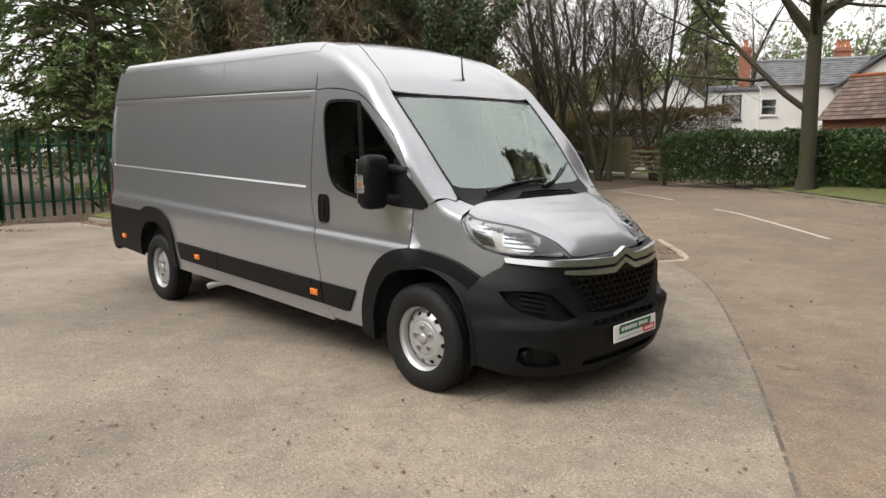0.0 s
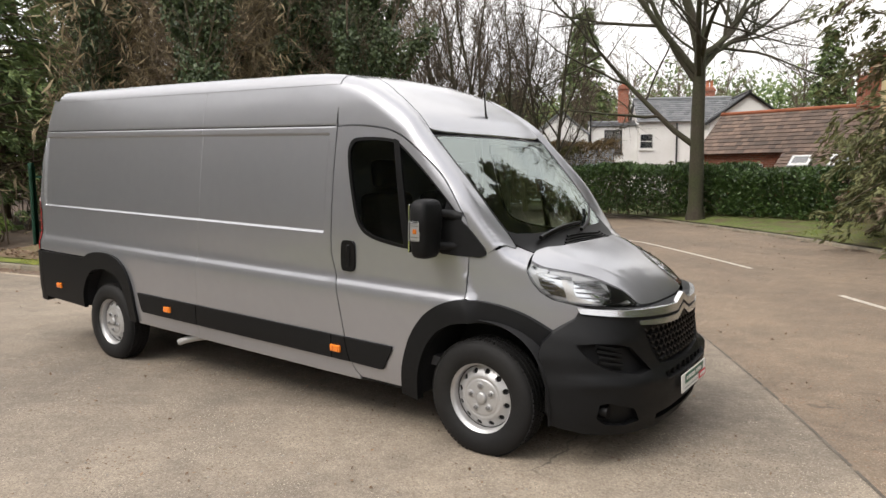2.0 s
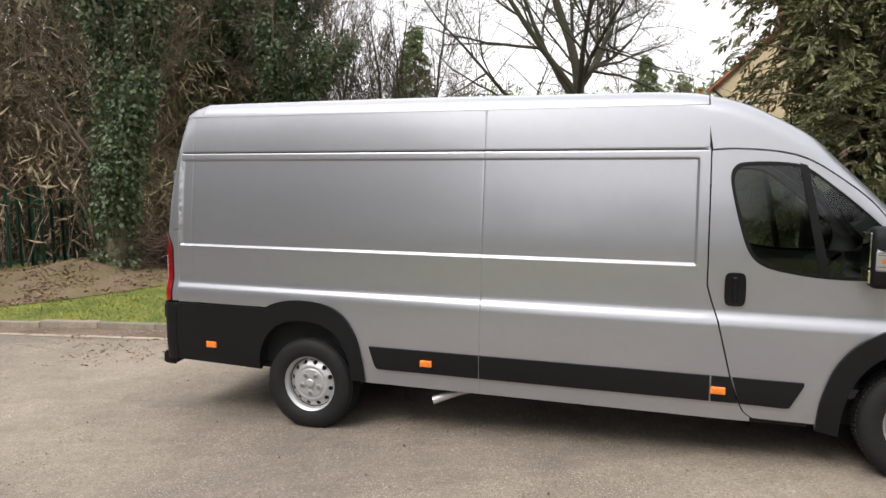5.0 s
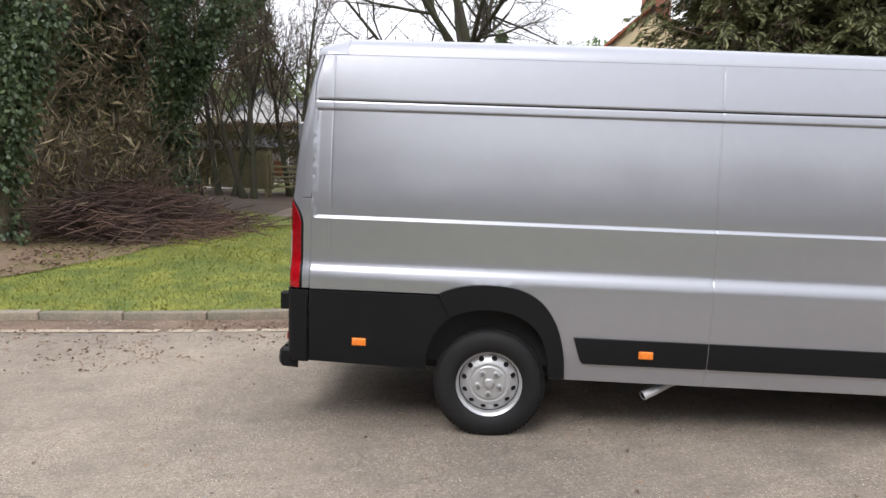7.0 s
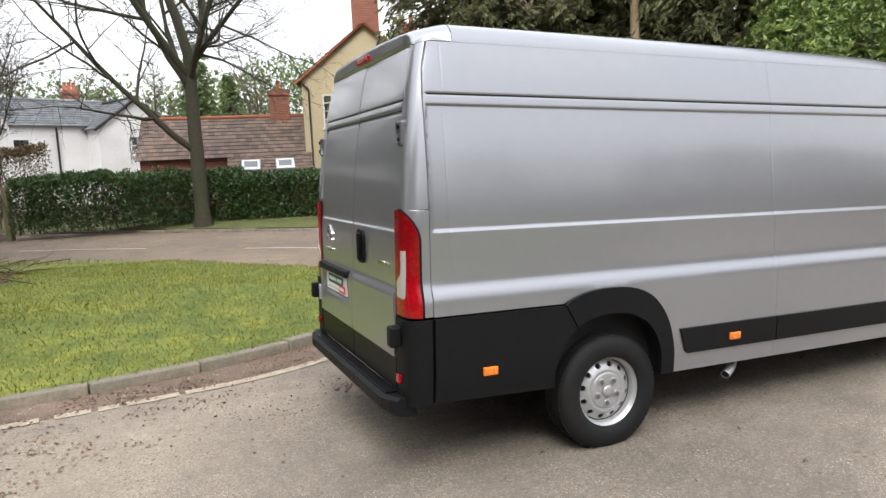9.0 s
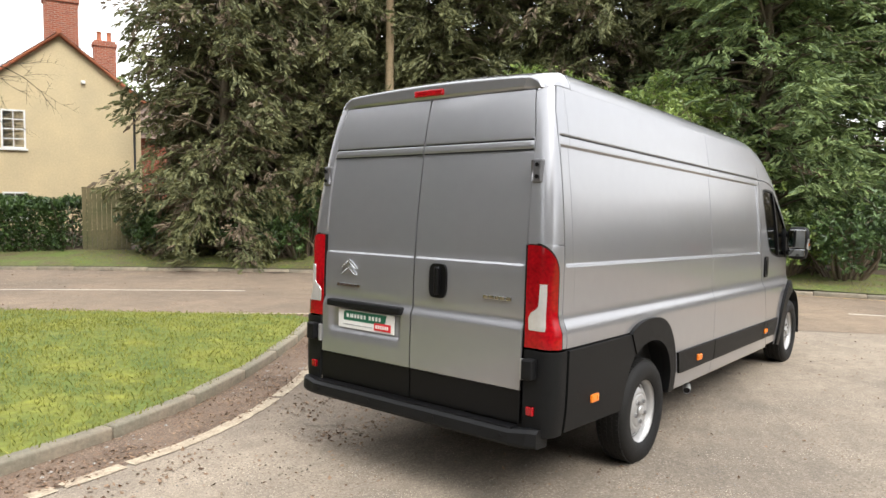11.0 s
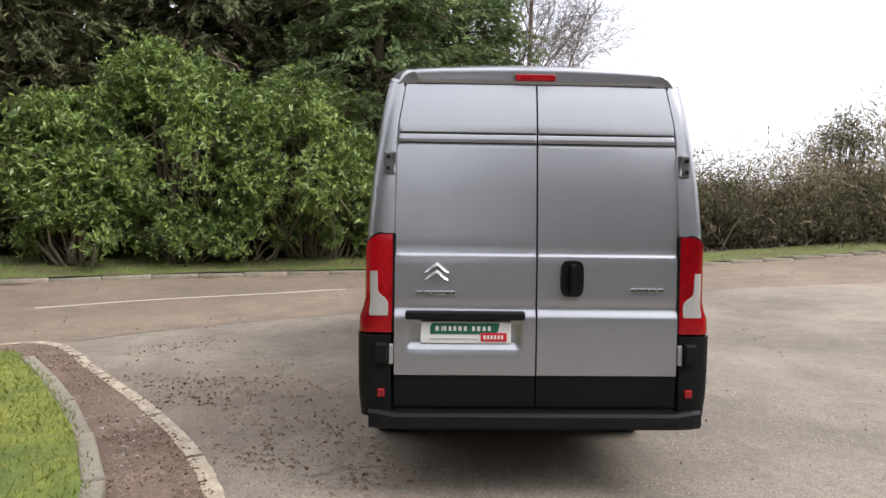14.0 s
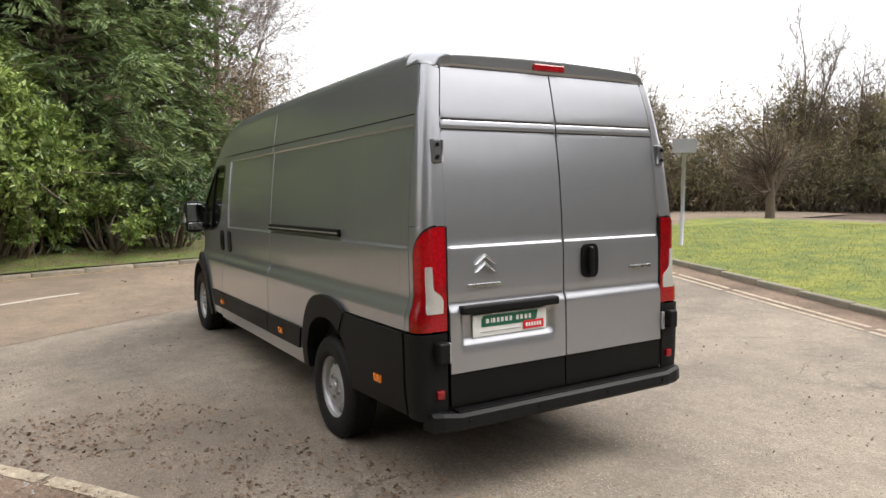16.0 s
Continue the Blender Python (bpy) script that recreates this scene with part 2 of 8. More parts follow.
    c = mix("MIX", both.outputs[0], c, leaf)
    crack, wob = n.new("ShaderNodeTexVoronoi"), noise_at(1.3, 5)
    crack.feature = "DISTANCE_TO_EDGE"
    crack.inputs["Scale"].default_value = 0.33
    add = n.new("ShaderNodeMix")
    add.data_type, add.blend_type, add.inputs["Factor"].default_value = "RGBA", "ADD", 0.6
    l.new(co.outputs["Object"], add.inputs["A"])
    l.new(wob.outputs["Color"], add.inputs["B"])
    l.new(add.outputs["Result"], crack.inputs["Vector"])
    gate = n.new("ShaderNodeMath")
    gate.operation = "MULTIPLY"
    l.new(ramp(crack.outputs["Distance"], 0.0035, 0.0008), gate.inputs[0])
    l.new(ramp(noise_at(0.7, 3).outputs["Fac"], 0.54, 0.64), gate.inputs[1])
    c = mix("MIX", gate.outputs[0], c, tuple(v * 0.5 for v in second))
    if stain:
        # trodden mulch ground into the surface round one place
        (sx, sy), reach = stain
        away, far = n.new("ShaderNodeVectorMath"), n.new("ShaderNodeMath")
        away.operation, away.inputs[1].default_value = "DISTANCE", (sx, sy, 0)
        l.new(co.outputs["Object"], away.inputs[0])
        far.operation, far.inputs[1].default_value = "MULTIPLY_ADD", 1 / reach
        l.new(away.outputs["Value"], far.inputs[0])
        l.new(noise_at(1.1, 6, 0.65).outputs["Fac"], far.inputs[2])
        c = mix("MULTIPLY", ramp(far.outputs[0], 1.35, 0.75), c, (0.76, 0.73, 0.72))
    l.new(c, b.inputs["Base Color"])
    b.inputs["Roughness"].default_value = rough
    b.inputs["Specular IOR Level"].default_value = 0.3
    bp = n.new("ShaderNodeBump")
    bp.inputs["Strength"].default_value, bp.inputs["Distance"].default_value = 0.5, 0.006
    l.new(cells.outputs["Distance"], bp.inputs["Height"])
    bp2 = n.new("ShaderNodeBump")
    bp2.inputs["Strength"].default_value, bp2.inputs["Distance"].default_value = 0.4, 0.01
    l.new(crumbs.outputs["Fac"], bp2.inputs["Height"])
    l.new(bp.outputs["Normal"], bp2.inputs["Normal"])
    l.new(bp2.outputs["Normal"], b.inputs["Normal"])
    return m


def glass(name, tint, rough=0.0, ior=1.75):
    """Tinted glass: part see-through, with a sharp gloss on top."""
    m = bpy.data.materials.new(name)
    m.use_nodes = True
    n, l = m.node_tree.nodes, m.node_tree.links
    n.remove(n["Principled BSDF"])
    tr, gl, fr, mx = n.new("ShaderNodeBsdfTransparent"), n.new("ShaderNodeBsdfGlossy"), n.new("ShaderNodeFresnel"), n.new("ShaderNodeMixShader")
    tr.inputs["Color"].default_value = (*tint, 1)
    gl.inputs["Roughness"].default_value = rough
    fr.inputs["IOR"].default_value = ior
    l.new(fr.outputs["Fac"], mx.inputs["Fac"])
    l.new(tr.outputs["BSDF"], mx.inputs[1])
    l.new(gl.outputs["BSDF"], mx.inputs[2])
    l.new(mx.outputs["Shader"], n["Material Output"].inputs["Surface"])
    return m


SILVER = mat("silver_metallic_paint", (0.335, 0.339, 0.360), 0.30, 0.66, 0.02, 3, coat=1.0, rough_var=0.02)
SILVER.node_tree.nodes["Principled BSDF"].inputs["Coat IOR"].default_value = 1.6
SILVER.node_tree.nodes["Principled BSDF"].inputs["Coat Roughness"].default_value = 0.08
PLASTIC = mat("black_textured_plastic", (0.0065, 0.0068, 0.0074), 0.52, 0, 0.15, 6, spec=0.20, bump=0.12, bump_scale=900, rough_var=0.06)
SATIN = mat("satin_black_plastic", (0.005, 0.005, 0.0055), 0.42, 0, 0.1, 6, spec=0.20, rough_var=0.05)
DARK = mat("dark_inner_steel", (0.008, 0.008, 0.009), 0.8, 0, 0.2, 6)
RUBBER = mat("tyre_rubber", (0.007, 0.007, 0.0075), 0.7, 0, 0.2, 9, bump=0.1, bump_scale=300, second=(0.010, 0.0097, 0.0093), spec=0.3)
STEEL = mat("silver_wheel_enamel", (0.46, 0.46, 0.46), 0.36, 0.5, 0.06, 9, rough_var=0.08)
CHROME = mat("chrome", (0.75, 0.76, 0.77), 0.12, 1.0, 0.03, 5, rough_var=0.04)
BLADE = mat("satin_chrome_blade", (0.58, 0.585, 0.59), 0.24, 0.9, 0.04, 5, coat=0.4)
HINGE = mat("grey_painted_hinge", (0.15, 0.15, 0.158), 0.4, 0.5, 0.08, 9)
BOWL = mat("lamp_reflector_bowl", (0.66, 0.67, 0.68), 0.25, 0.35, 0.12, 30, bump=0.2, bump_scale=60)
RED = mat("red_lamp_lens", (0.36, 0.003, 0.008), 0.16, 0, 0.35, 14, coat=0.45, spec=0.35, bump=0.06, bump_scale=90)
WHITE_LENS = mat("clear_lamp_lens", (0.62, 0.60, 0.57), 0.12, 0.35, 0.06, 12, coat=1.0, bump=0.03, bump_scale=90)
AMBER = mat("amber_lens", (0.85, 0.22, 0.015), 0.2, 0, 0.12, 60, coat=1.0, bump=0.2, bump_scale=300)
WINDSCREEN = glass("windscreen_glass", (0.80, 0.92, 0.85), ior=2.8)
WINDSCREEN.node_tree.nodes["Glossy BSDF"].inputs["Color"].default_value = (0.9, 1.0, 0.95, 1)
SIDE_GLASS = glass("side_window_glass", (0.40, 0.46, 0.43), ior=1.55)
LENS = glass("headlamp_cover", (0.93, 0.94, 0.94))
CAB_GREY = mat("grey_cab_trim", (0.09, 0.09, 0.095), 0.75, 0, 0.12, 8)
SEAT_CLOTH = mat("dark_seat_cloth", (0.035, 0.036, 0.04), 0.9, 0, 0.2, 40)
BULKHEAD = mat("light_grey_bulkhead", (0.42, 0.43, 0.43), 0.6, 0, 0.06, 6)
WHITE_PLATE = mat("white_plate", (0.80, 0.80, 0.78), 0.4, 0, 0.04, 12)
GREEN_PLATE = mat("green_print", (0.012, 0.13, 0.075), 0.4, 0, 0.06, 20)
RED_PLATE = mat("red_print", (0.62, 0.02, 0.03), 0.4, 0, 0.06, 20)
MIRROR = mat("mirror_glass", (0.8, 0.81, 0.82), 0.02, 1.0, 0.01, 3, rough_var=0.01)

APRON = tarmac("worn_grey_asphalt", (0.365, 0.310, 0.245), (0.225, 0.193, 0.157), (0.42, 0.36, 0.30), (0.12, 0.066, 0.036), 0.02, stain=((-3.8, 1.9), 2.6))
ROAD = tarmac("brownish_road_asphalt", (0.300, 0.235, 0.172), (0.215, 0.170, 0.130), (0.36, 0.30, 0.235), (0.22, 0.125, 0.075), 0.26)
LITTER = tarmac("leaf_littered_gutter", (0.25, 0.185, 0.14), (0.15, 0.11, 0.082), (0.28, 0.20, 0.145), (0.24, 0.135, 0.08), 0.32, 0.95, 1.2)
CREAM_PAINT = mat("worn_cream_line", (0.45, 0.38, 0.28), 0.85, 0, 0.3, 14, second=(0.30, 0.24, 0.175), bump=0.2, bump_scale=120, patch=3)
PAINT = mat("worn_road_paint", (0.55, 0.50, 0.42), 0.8, 0, 0.25, 14, second=(0.40, 0.36, 0.30), bump=0.2, bump_scale=120, patch=3)
YELLOW_PAINT = mat("worn_yellow_paint", (0.46, 0.30, 0.10), 0.8, 0, 0.25, 14, second=(0.24, 0.19, 0.13), patch=3)
KERB = mat("weathered_kerb_concrete", (0.315, 0.258, 0.192), 0.9, 0, 0.2, 9, bump=0.4, bump_scale=120, second=(0.17, 0.16, 0.12), random_by=0.12)
SOIL = mat("woodland_soil", (0.10, 0.066, 0.042), 0.95, 0, 0.3, 3, bump=0.7, bump_scale=25, second=(0.055, 0.04, 0.028))
TURF = mat("mossy_turf", (0.19, 0.20, 0.03), 0.9, 0, 0.35, 3, bump=0.8, bump_scale=40, second=(0.085, 0.12, 0.02), patch=3.5)
VERGE = mat("winter_verge", (0.11, 0.15, 0.03), 0.95, 0, 0.35, 3, bump=0.8, bump_scale=40, second=(0.115, 0.095, 0.045), patch=3)
GRASS = leafy("grass_blades", (0.11, 0.135, 0.022), (0.30, 0.30, 0.055), 0.6, 0.35)
LEAF_BROWN = leafy("fallen_leaves", (0.085, 0.05, 0.03), (0.30, 0.20, 0.13), 0.8, 0.1)
STONES = mat("loose_stones", (0.30, 0.28, 0.25), 0.9, 0, 0.2, 20, random_by=0.2)
BARK = mat("grey_brown_bark", (0.15, 0.115, 0.08), 0.92, 0, 0.3, 6, bump=0.8, bump_scale=28, second=(0.09, 0.082, 0.05))
OAK_BARK = mat("oak_bark_with_algae", (0.055, 0.045, 0.032), 0.95, 0, 0.35, 6, bump=1.0, bump_scale=24, second=(0.042, 0.047, 0.02))
TWIG = mat("winter_twigs", (0.17, 0.128, 0.09), 0.9, 0, 0.25, 4, second=(0.095, 0.074, 0.05))
TWIG_PALE = mat("pale_birch_twigs", (0.25, 0.20, 0.17), 0.9, 0, 0.2, 4, second=(0.17, 0.13, 0.11))
TWIG_DARK = mat("dark_hedge_stems", (0.11, 0.085, 0.058), 0.9, 0, 0.25, 4, second=(0.07, 0.055, 0.038))
IVY = leafy("ivy_leaves", (0.022, 0.042, 0.018), (0.105, 0.145, 0.06), 0.5, 0.15)
LEYLAND = leafy("cypress_sprays", (0.070, 0.080, 0.036), (0.215, 0.22, 0.095), 0.75, 0.25)
LEYLAND_DARK = leafy("dark_cypress_sprays", (0.078, 0.125, 0.056), (0.27, 0.35, 0.13), 0.75, 0.25)
DEAD_SPRAY = leafy("dead_brown_sprays", (0.075, 0.058, 0.04), (0.27, 0.21, 0.14), 0.85, 0.1)
BROWN_TWIG = leafy("brown_twig_haze", (0.14, 0.11, 0.066), (0.40, 0.32, 0.195), 0.9, 0.05)
LAUREL = leafy("laurel_leaves", (0.05, 0.10, 0.025), (0.32, 0.41, 0.105), 0.34, 0.3)
HEDGE_LEAF = leafy("hedge_leaves", (0.018, 0.042, 0.014), (0.095, 0.16, 0.045), 0.38, 0.2)
BROWN_LEAF = leafy("brown_scrub", (0.085, 0.06, 0.03), (0.27, 0.19, 0.095), 0.85, 0.2)
OLIVE_DARK = leafy("dark_hedgerow_leaves", (0.055, 0.055, 0.025), (0.22, 0.20, 0.09), 0.8, 0.15)
OLIVE_LEAF = leafy("olive_scrub", (0.05, 0.054, 0.018), (0.21, 0.185, 0.07), 0.8, 0.2)


# ---- the ground ----
def clamp(v, lo, hi):
    return max(lo, min(hi, v))


FAR_KERB = spline([(-30, 37), (-20, 32), (-13, 26.5), (-9, 23.6), (-4.7, 19.6), (-1.3, 15.9), (1.0, 13.1), (3.0, 10.2), (4.75, 6.8), (6.0, 3.2), (6.85, -.5),
                   (7.5, -4.2), (8.4, -9), (9.5, -14), (11, -20)], 6)
FAR_KERB = np.array(FAR_KERB)
ISLE_KERB = spline([(-13.4, 1.35), (-10.5, 1.72), (-8.77, 1.93), (-7.5, 2.02), (-6.77, 2.08), (-6.0, 2.27), (-5.4, 2.5), (-4.86, 2.76), (-3.85, 3.41), (-2.82, 4.16), (-2.02, 4.85)], 6)
ISLE_ROAD = spline([(-2.0, 5.28), (-2.95, 6.65), (-4.7, 9.05), (-6.0, 10.9), (-8.0, 12.6), (-9.9, 14.2), (-14, 17.3), (-21, 21.5), (-32, 27)], 6)
BANK_KERB = spline([(-9, -5.1), (-6.5, -5.45), (-4.0, -6.15), (-1.0, -7.15), (.8, -7.75), (2.3, -8.15)], 6)


def far_side(x, y):
    """How far (x, y) lies beyond the road's far kerb; below zero on the road."""
    d = FAR_KERB - (x, y)
    i = int(np.argmin((d * d).sum(1)))
    a, b = FAR_KERB[max(i - 1, 0)], FAR_KERB[min(i + 1, len(FAR_KERB) - 1)]
    tangent = (b - a) / np.linalg.norm(b - a)
    return float(-(x - FAR_KERB[i][0]) * tangent[1] + (y - FAR_KERB[i][1]) * tangent[0])


def land(x, y):
    """Height of the paved ground."""
    h = 0.055 * clamp(-y - 4.3, 0, 9) * clamp((x + 9) / 4, 0, 1)
    return h - 0.012 * clamp(x - 8, 0, 40)


def sheet(outline, step, z=0.0, fn=None, holes=()):
    """A surface that fills an outline of (x, y), cut fine, and lies at fn(x, y)."""
    out = [Vector(p) for p in outline]
    xs, ys = [p[0] for p in out], [p[1] for p in out]
    pts, edges = list(out), [(i, (i + 1) % len(out)) for i in range(len(out))]
    poly = np.array([tuple(p) for p in out])
    gx, gy = np.meshgrid(np.arange(min(xs), max(xs), step), np.arange(min(ys), max(ys), step))
    g = np.c_[gx.ravel(), gy.ravel()]
    g = g[inside(g, poly)]
    pts += [Vector(p) for p in g]
    v, _, f3, *_ = delaunay_2d_cdt(pts, edges, [], 0, 1e-5)
    tri = np.array(f3)
    vv = np.array([tuple(p) for p in v])
    tri = tri[inside(vv[tri].mean(1), poly)]
    fn = fn or (lambda x, y: land(x, y))
    return mesh_of([(x, y, fn(x, y) + z) for x, y in vv], [tuple(t) if np.cross(vv[t[1]] - vv[t[0]], vv[t[2]] - vv[t[0]]) > 0 else tuple(t[::-1]) for t in tri])


def inside(p, poly):
    """Which of the points p lie in the polygon."""
    x, y = p[:, 0], p[:, 1]
    hit = np.zeros(len(p), bool)
    j = len(poly) - 1
    for i in range(len(poly)):
        (xi, yi), (xj, yj) = poly[i], poly[j]
        cross = ((yi > y) != (yj > y))
        with np.errstate(divide="ignore", invalid="ignore"):
            hit ^= cross & (x < (xj - xi) * (y - yi) / (yj - yi) + xi)
        j = i
    return hit


def ribbon(path, width, z=0.006, fn=None, gaps=0.0, rng=None, thick=0.0):
    """A painted band along a path, with ragged edges."""
    rng = rng or random.Random(4)
    fn = fn or land
    bm, last = bmesh.new(), None
    for i, p in enumerate(path):
        d = np.array(path[min(i + 1, len(path) - 1)]) - np.array(path[max(i - 1, 0)])
        nrm = np.array((-d[1], d[0])) / (np.linalg.norm(d) + 1e-9)
        a, b = np.array(p) + nrm * width * (.5 + rng.uniform(-.05, .05) * (gaps > 0)), np.array(p) - nrm * width * (.5 + rng.uniform(-.05, .05) * (gaps > 0))
        row = [bm.verts.new((*q, fn(*q) + z)) for q in (a, b)]
        if last and rng.random() > gaps:
            bm.faces.new((last[0], last[1], row[1], row[0]))
        last = row
    for fc in bm.faces:
        if fc.normal.z < 0:
            fc.normal_flip()
    bmesh.ops.recalc_face_normals(bm, faces=bm.faces)
    return bm


def resample(path, step):
    p = np.array(path)
    s = np.r_[0, np.cumsum(np.linalg.norm(np.diff(p, axis=0), axis=1))]
    t = np.arange(0, s[-1], step)
    return np.c_[np.interp(t, s, p[:, 0]), np.interp(t, s, p[:, 1])]


def flatten(y):
    """The ground beyond the far kerb rises less towards the hedgerow."""
    return clamp((y + 7) / 8, 0.1, 1)


# one sheet out to the horizon, a little below the paving near by
def country(x, y):
    d = far_side(x, y)
    h = -0.05 + land(x, y)
    if d > 0:
        h = -0.02 + (0.11 * min(d, 3.5) + 0.035 * clamp(d - 3.5, 0, 40)) * flatten(y) + land(x, y)
    if d < 0 and x < -9 and y > 2:
        h += 0.03 * clamp(-9 - x, 0, 6) * clamp((y - 2) / 3, 0, 1)
    return h


rows_x = np.r_[-3000, -900, -300, -120, -70, np.arange(-45, 45, 1.5), 60, 100, 250, 800, 3000]
rows_y = np.r_[-3000, -900, -300, -120, -70, np.arange(-45, 60, 1.5), 75, 120, 300, 900, 3000]
gv = [(x, y, country(x, y)) for y in rows_y for x in rows_x]
gw = len(rows_x)
single("ground", mesh_of(gv, [(j * gw + i, j * gw + i + 1, (j + 1) * gw + i + 1, (j + 1) * gw + i) for j in range(len(rows_y) - 1) for i in range(gw - 1)]), SOIL,
       "brown leaf-strewn soil reaching to the horizon", "ground", kind="structure", smooth=True)

JOINT = spline([(3.9, -5.5), (3.1, -2.6), (2.25, -.75), (1.0, 1.65), (-.35, 3.85), (-1.75, 5.35)], 6)
near_edge = [(-13.4, 1.2), (-15.2, -2), (-17, -8), (-16, -14)] + [(-8, -15)]
apron_line = [tuple(p) for p in ISLE_KERB[::-1]] + near_edge + [(4.2, -15)] + [tuple(p) for p in JOINT]
single("apron", sheet(apron_line, 0.8), APRON, "worn grey asphalt apron with cracks and loose grit", "paving", kind="structure", smooth=True)
road_line = [tuple(p) for p in JOINT[::-1]] + [(4.2, -15), (5, -22), (11, -22)] + [tuple(p) for p in FAR_KERB[::-1]] + [(-34, 30)] + [tuple(p) for p in ISLE_ROAD[::-1]]
single("road", sheet(road_line, 0.8), ROAD, "brownish weathered asphalt road curving round the apron", "road", kind="structure", smooth=True)
single("asphalt_joint", ribbon(resample(JOINT, .06), 0.022, 0.004, gaps=0.15), mat("dark_tar", (0.16, 0.137, 0.11), 0.9, 0, .3, 12), "dark tar joint between apron and road", "road joint", kind="structure")

lane = [(10.2, -14.5), (6.5, -13.6), (4.3, -13.2), (0, -15.7), (-6, -17.6), (-14, -19), (-14, -22.6), (-5, -21), (3, -18.6), (7.5, -17.0), (10.8, -18)]
single("lane", sheet(lane, 1.0, 0.012), ROAD, "narrow grey lane passing behind the grass bank", "road", kind="structure", smooth=True)

# centre line of the road, in dashes
centre = spline([(-16, 21.3), (-9.8, 17.6), (-6.8, 15.4), (-4.33, 13.0), (-3.3, 12.1), (-.44, 8.75), (1.2, 6.4), (2.1, 5.1), (3.1, 3.1), (3.62, 2.1), (4.44, -.94), (5.6, -5.0), (6.6, -10)], 10)
line_s = resample(centre, 0.1)
for p0, p1 in (((-13.6, 19.9), (-11.6, 18.7)), ((-9.6, 17.5), (-6.4, 15.1)), ((-4.33, 13.0), (-.44, 8.75)), ((1.2, 6.4), (3.62, 2.1)), ((4.44, -.94), (5.6, -5.0))):
    a, b = (int(np.argmin(np.hypot(*(line_s - np.array(q)).T))) for q in (p0, p1))
    single("road_marking", ribbon(line_s[a:b + 1], 0.1, 0.005, gaps=0.0), PAINT, "worn white dash of the road's centre line", "road marking", "centre line dashes", "structure")

# white edge line along the littered gutter of the grass island, and a yellow one by the far kerb
edge = spline([(-13.2, .95), (-10.5, 1.25), (-8.48, 1.41), (-7.33, 1.5), (-6.3, 1.6), (-5.54, 1.76), (-4.6, 2.22), (-3.52, 2.98), (-2.34, 3.95), (-1.72, 4.42), (-1.3, 4.85), (-1.25, 5.25), (-1.79, 6.0), (-2.56, 6.88)], 8)
single("edge_line", ribbon(resample(edge, .05), 0.11, 0.007, gaps=0.07), CREAM_PAINT, "broken worn cream edge line beside the gutter", "road marking", kind="structure")
gutter = [tuple(p) for p in ISLE_KERB] + [tuple(p) for p in ISLE_ROAD if p[1] < 6.9] + [tuple(p) for p in edge[::-1]]
single("gutter", sheet(gutter, 0.3, 0.003), LITTER, "gutter strip full of brown leaf litter", "gutter", kind="structure", smooth=True)
yellow = [FAR_KERB[i] for i in range(50, 78)]
single("yellow_line", ribbon(resample([p + np.array((-.25, -.06)) for p in yellow], .15), 0.07, 0.005, gaps=0.18), YELLOW_PAINT, "worn yellow line beside the far kerb", "road marking", kind="structure")
edge2 = spline([(-9, -4.55), (-6.5, -4.9), (-4.3, -5.5), (-1.1, -6.55), (.6, -7.1), (2.9, -7.75)], 8)
for off in (0.0, 0.17):
    single("edge_line", ribbon(resample([p + np.array((.02, off)) for p in edge2], .1), 0.07, 0.006, gaps=0.10), CREAM_PAINT, "worn double line beside the bank's kerb", "road marking", kind="structure")
single("gutter", sheet([tuple(p) for p in BANK_KERB] + [(p[0], p[1] + .12) for p in edge2[::-1]], 0.4, 0.003), LITTER, "littered strip between kerb and painted line", "gutter", kind="structure", smooth=True)


def turf(name, outline, step, fn, label, material=TURF):
    ob = single(name, sheet(outline, step, 0, fn), material, label, "grass", kind="structure", smooth=True)
    return ob


def isle_height(x, y):
    d = min(np.min(np.hypot(*(np.array(ISLE_KERB) - (x, y)).T)), np.min(np.hypot(*(np.array(ISLE_ROAD) - (x, y)).T)))
    return 0.085 + 0.05 * min(d, 3.0) + 0.03 * noise.noise((x * .8, y * .8, 0)) * min(d, 1) + 0.012 * clamp(-9.5 - x, 0, 6)


def bank_height(x, y):
    d = np.min(np.hypot(*(np.array(BANK_KERB) - (x, y)).T))
    return land(x, y) + 0.07 + 0.025 * min(d, 5) + 0.03 * noise.noise((x * .6, y * .6, 0)) * min(d, 1)


def verge_height(x, y):
    d = far_side(x, y)
    return land(x, y) + 0.07 + 0.10 * min(max(d, 0), 3.5) * flatten(y) + 0.02 * noise.noise((x, y, 3))


isle = [tuple(p) for p in ISLE_KERB] + [tuple(p) for p in ISLE_ROAD[:38]] + [(-16.5, 9), (-14.5, 4)]
turf("grass_island", isle, 0.45, isle_height, "mossy bright green grass island inside a concrete kerb")
bank = [tuple(p) for p in BANK_KERB] + [(3.0, -9.2), (4.2, -12.8), (3.2, -14.2), (-3, -15.5), (-9, -15.5)]
turf("grass_bank", bank, 0.5, bank_height, "mown mossy grass bank behind a low kerb")
off_kerb = [tuple(np.array(p) + .16 * np.array((-d[1], d[0])) / np.linalg.norm(d)) for p, d in zip(FAR_KERB, np.gradient(FAR_KERB, axis=0))]
off_back = [tuple(np.array(p) + 2.6 * np.array((-d[1], d[0])) / np.linalg.norm(d)) for p, d in zip(FAR_KERB, np.gradient(FAR_KERB, axis=0))]
turf("grass_verge", off_kerb + off_back[::-1], 0.6, verge_height, "narrow dull green grass verge with brown leaves along the far kerb", VERGE)


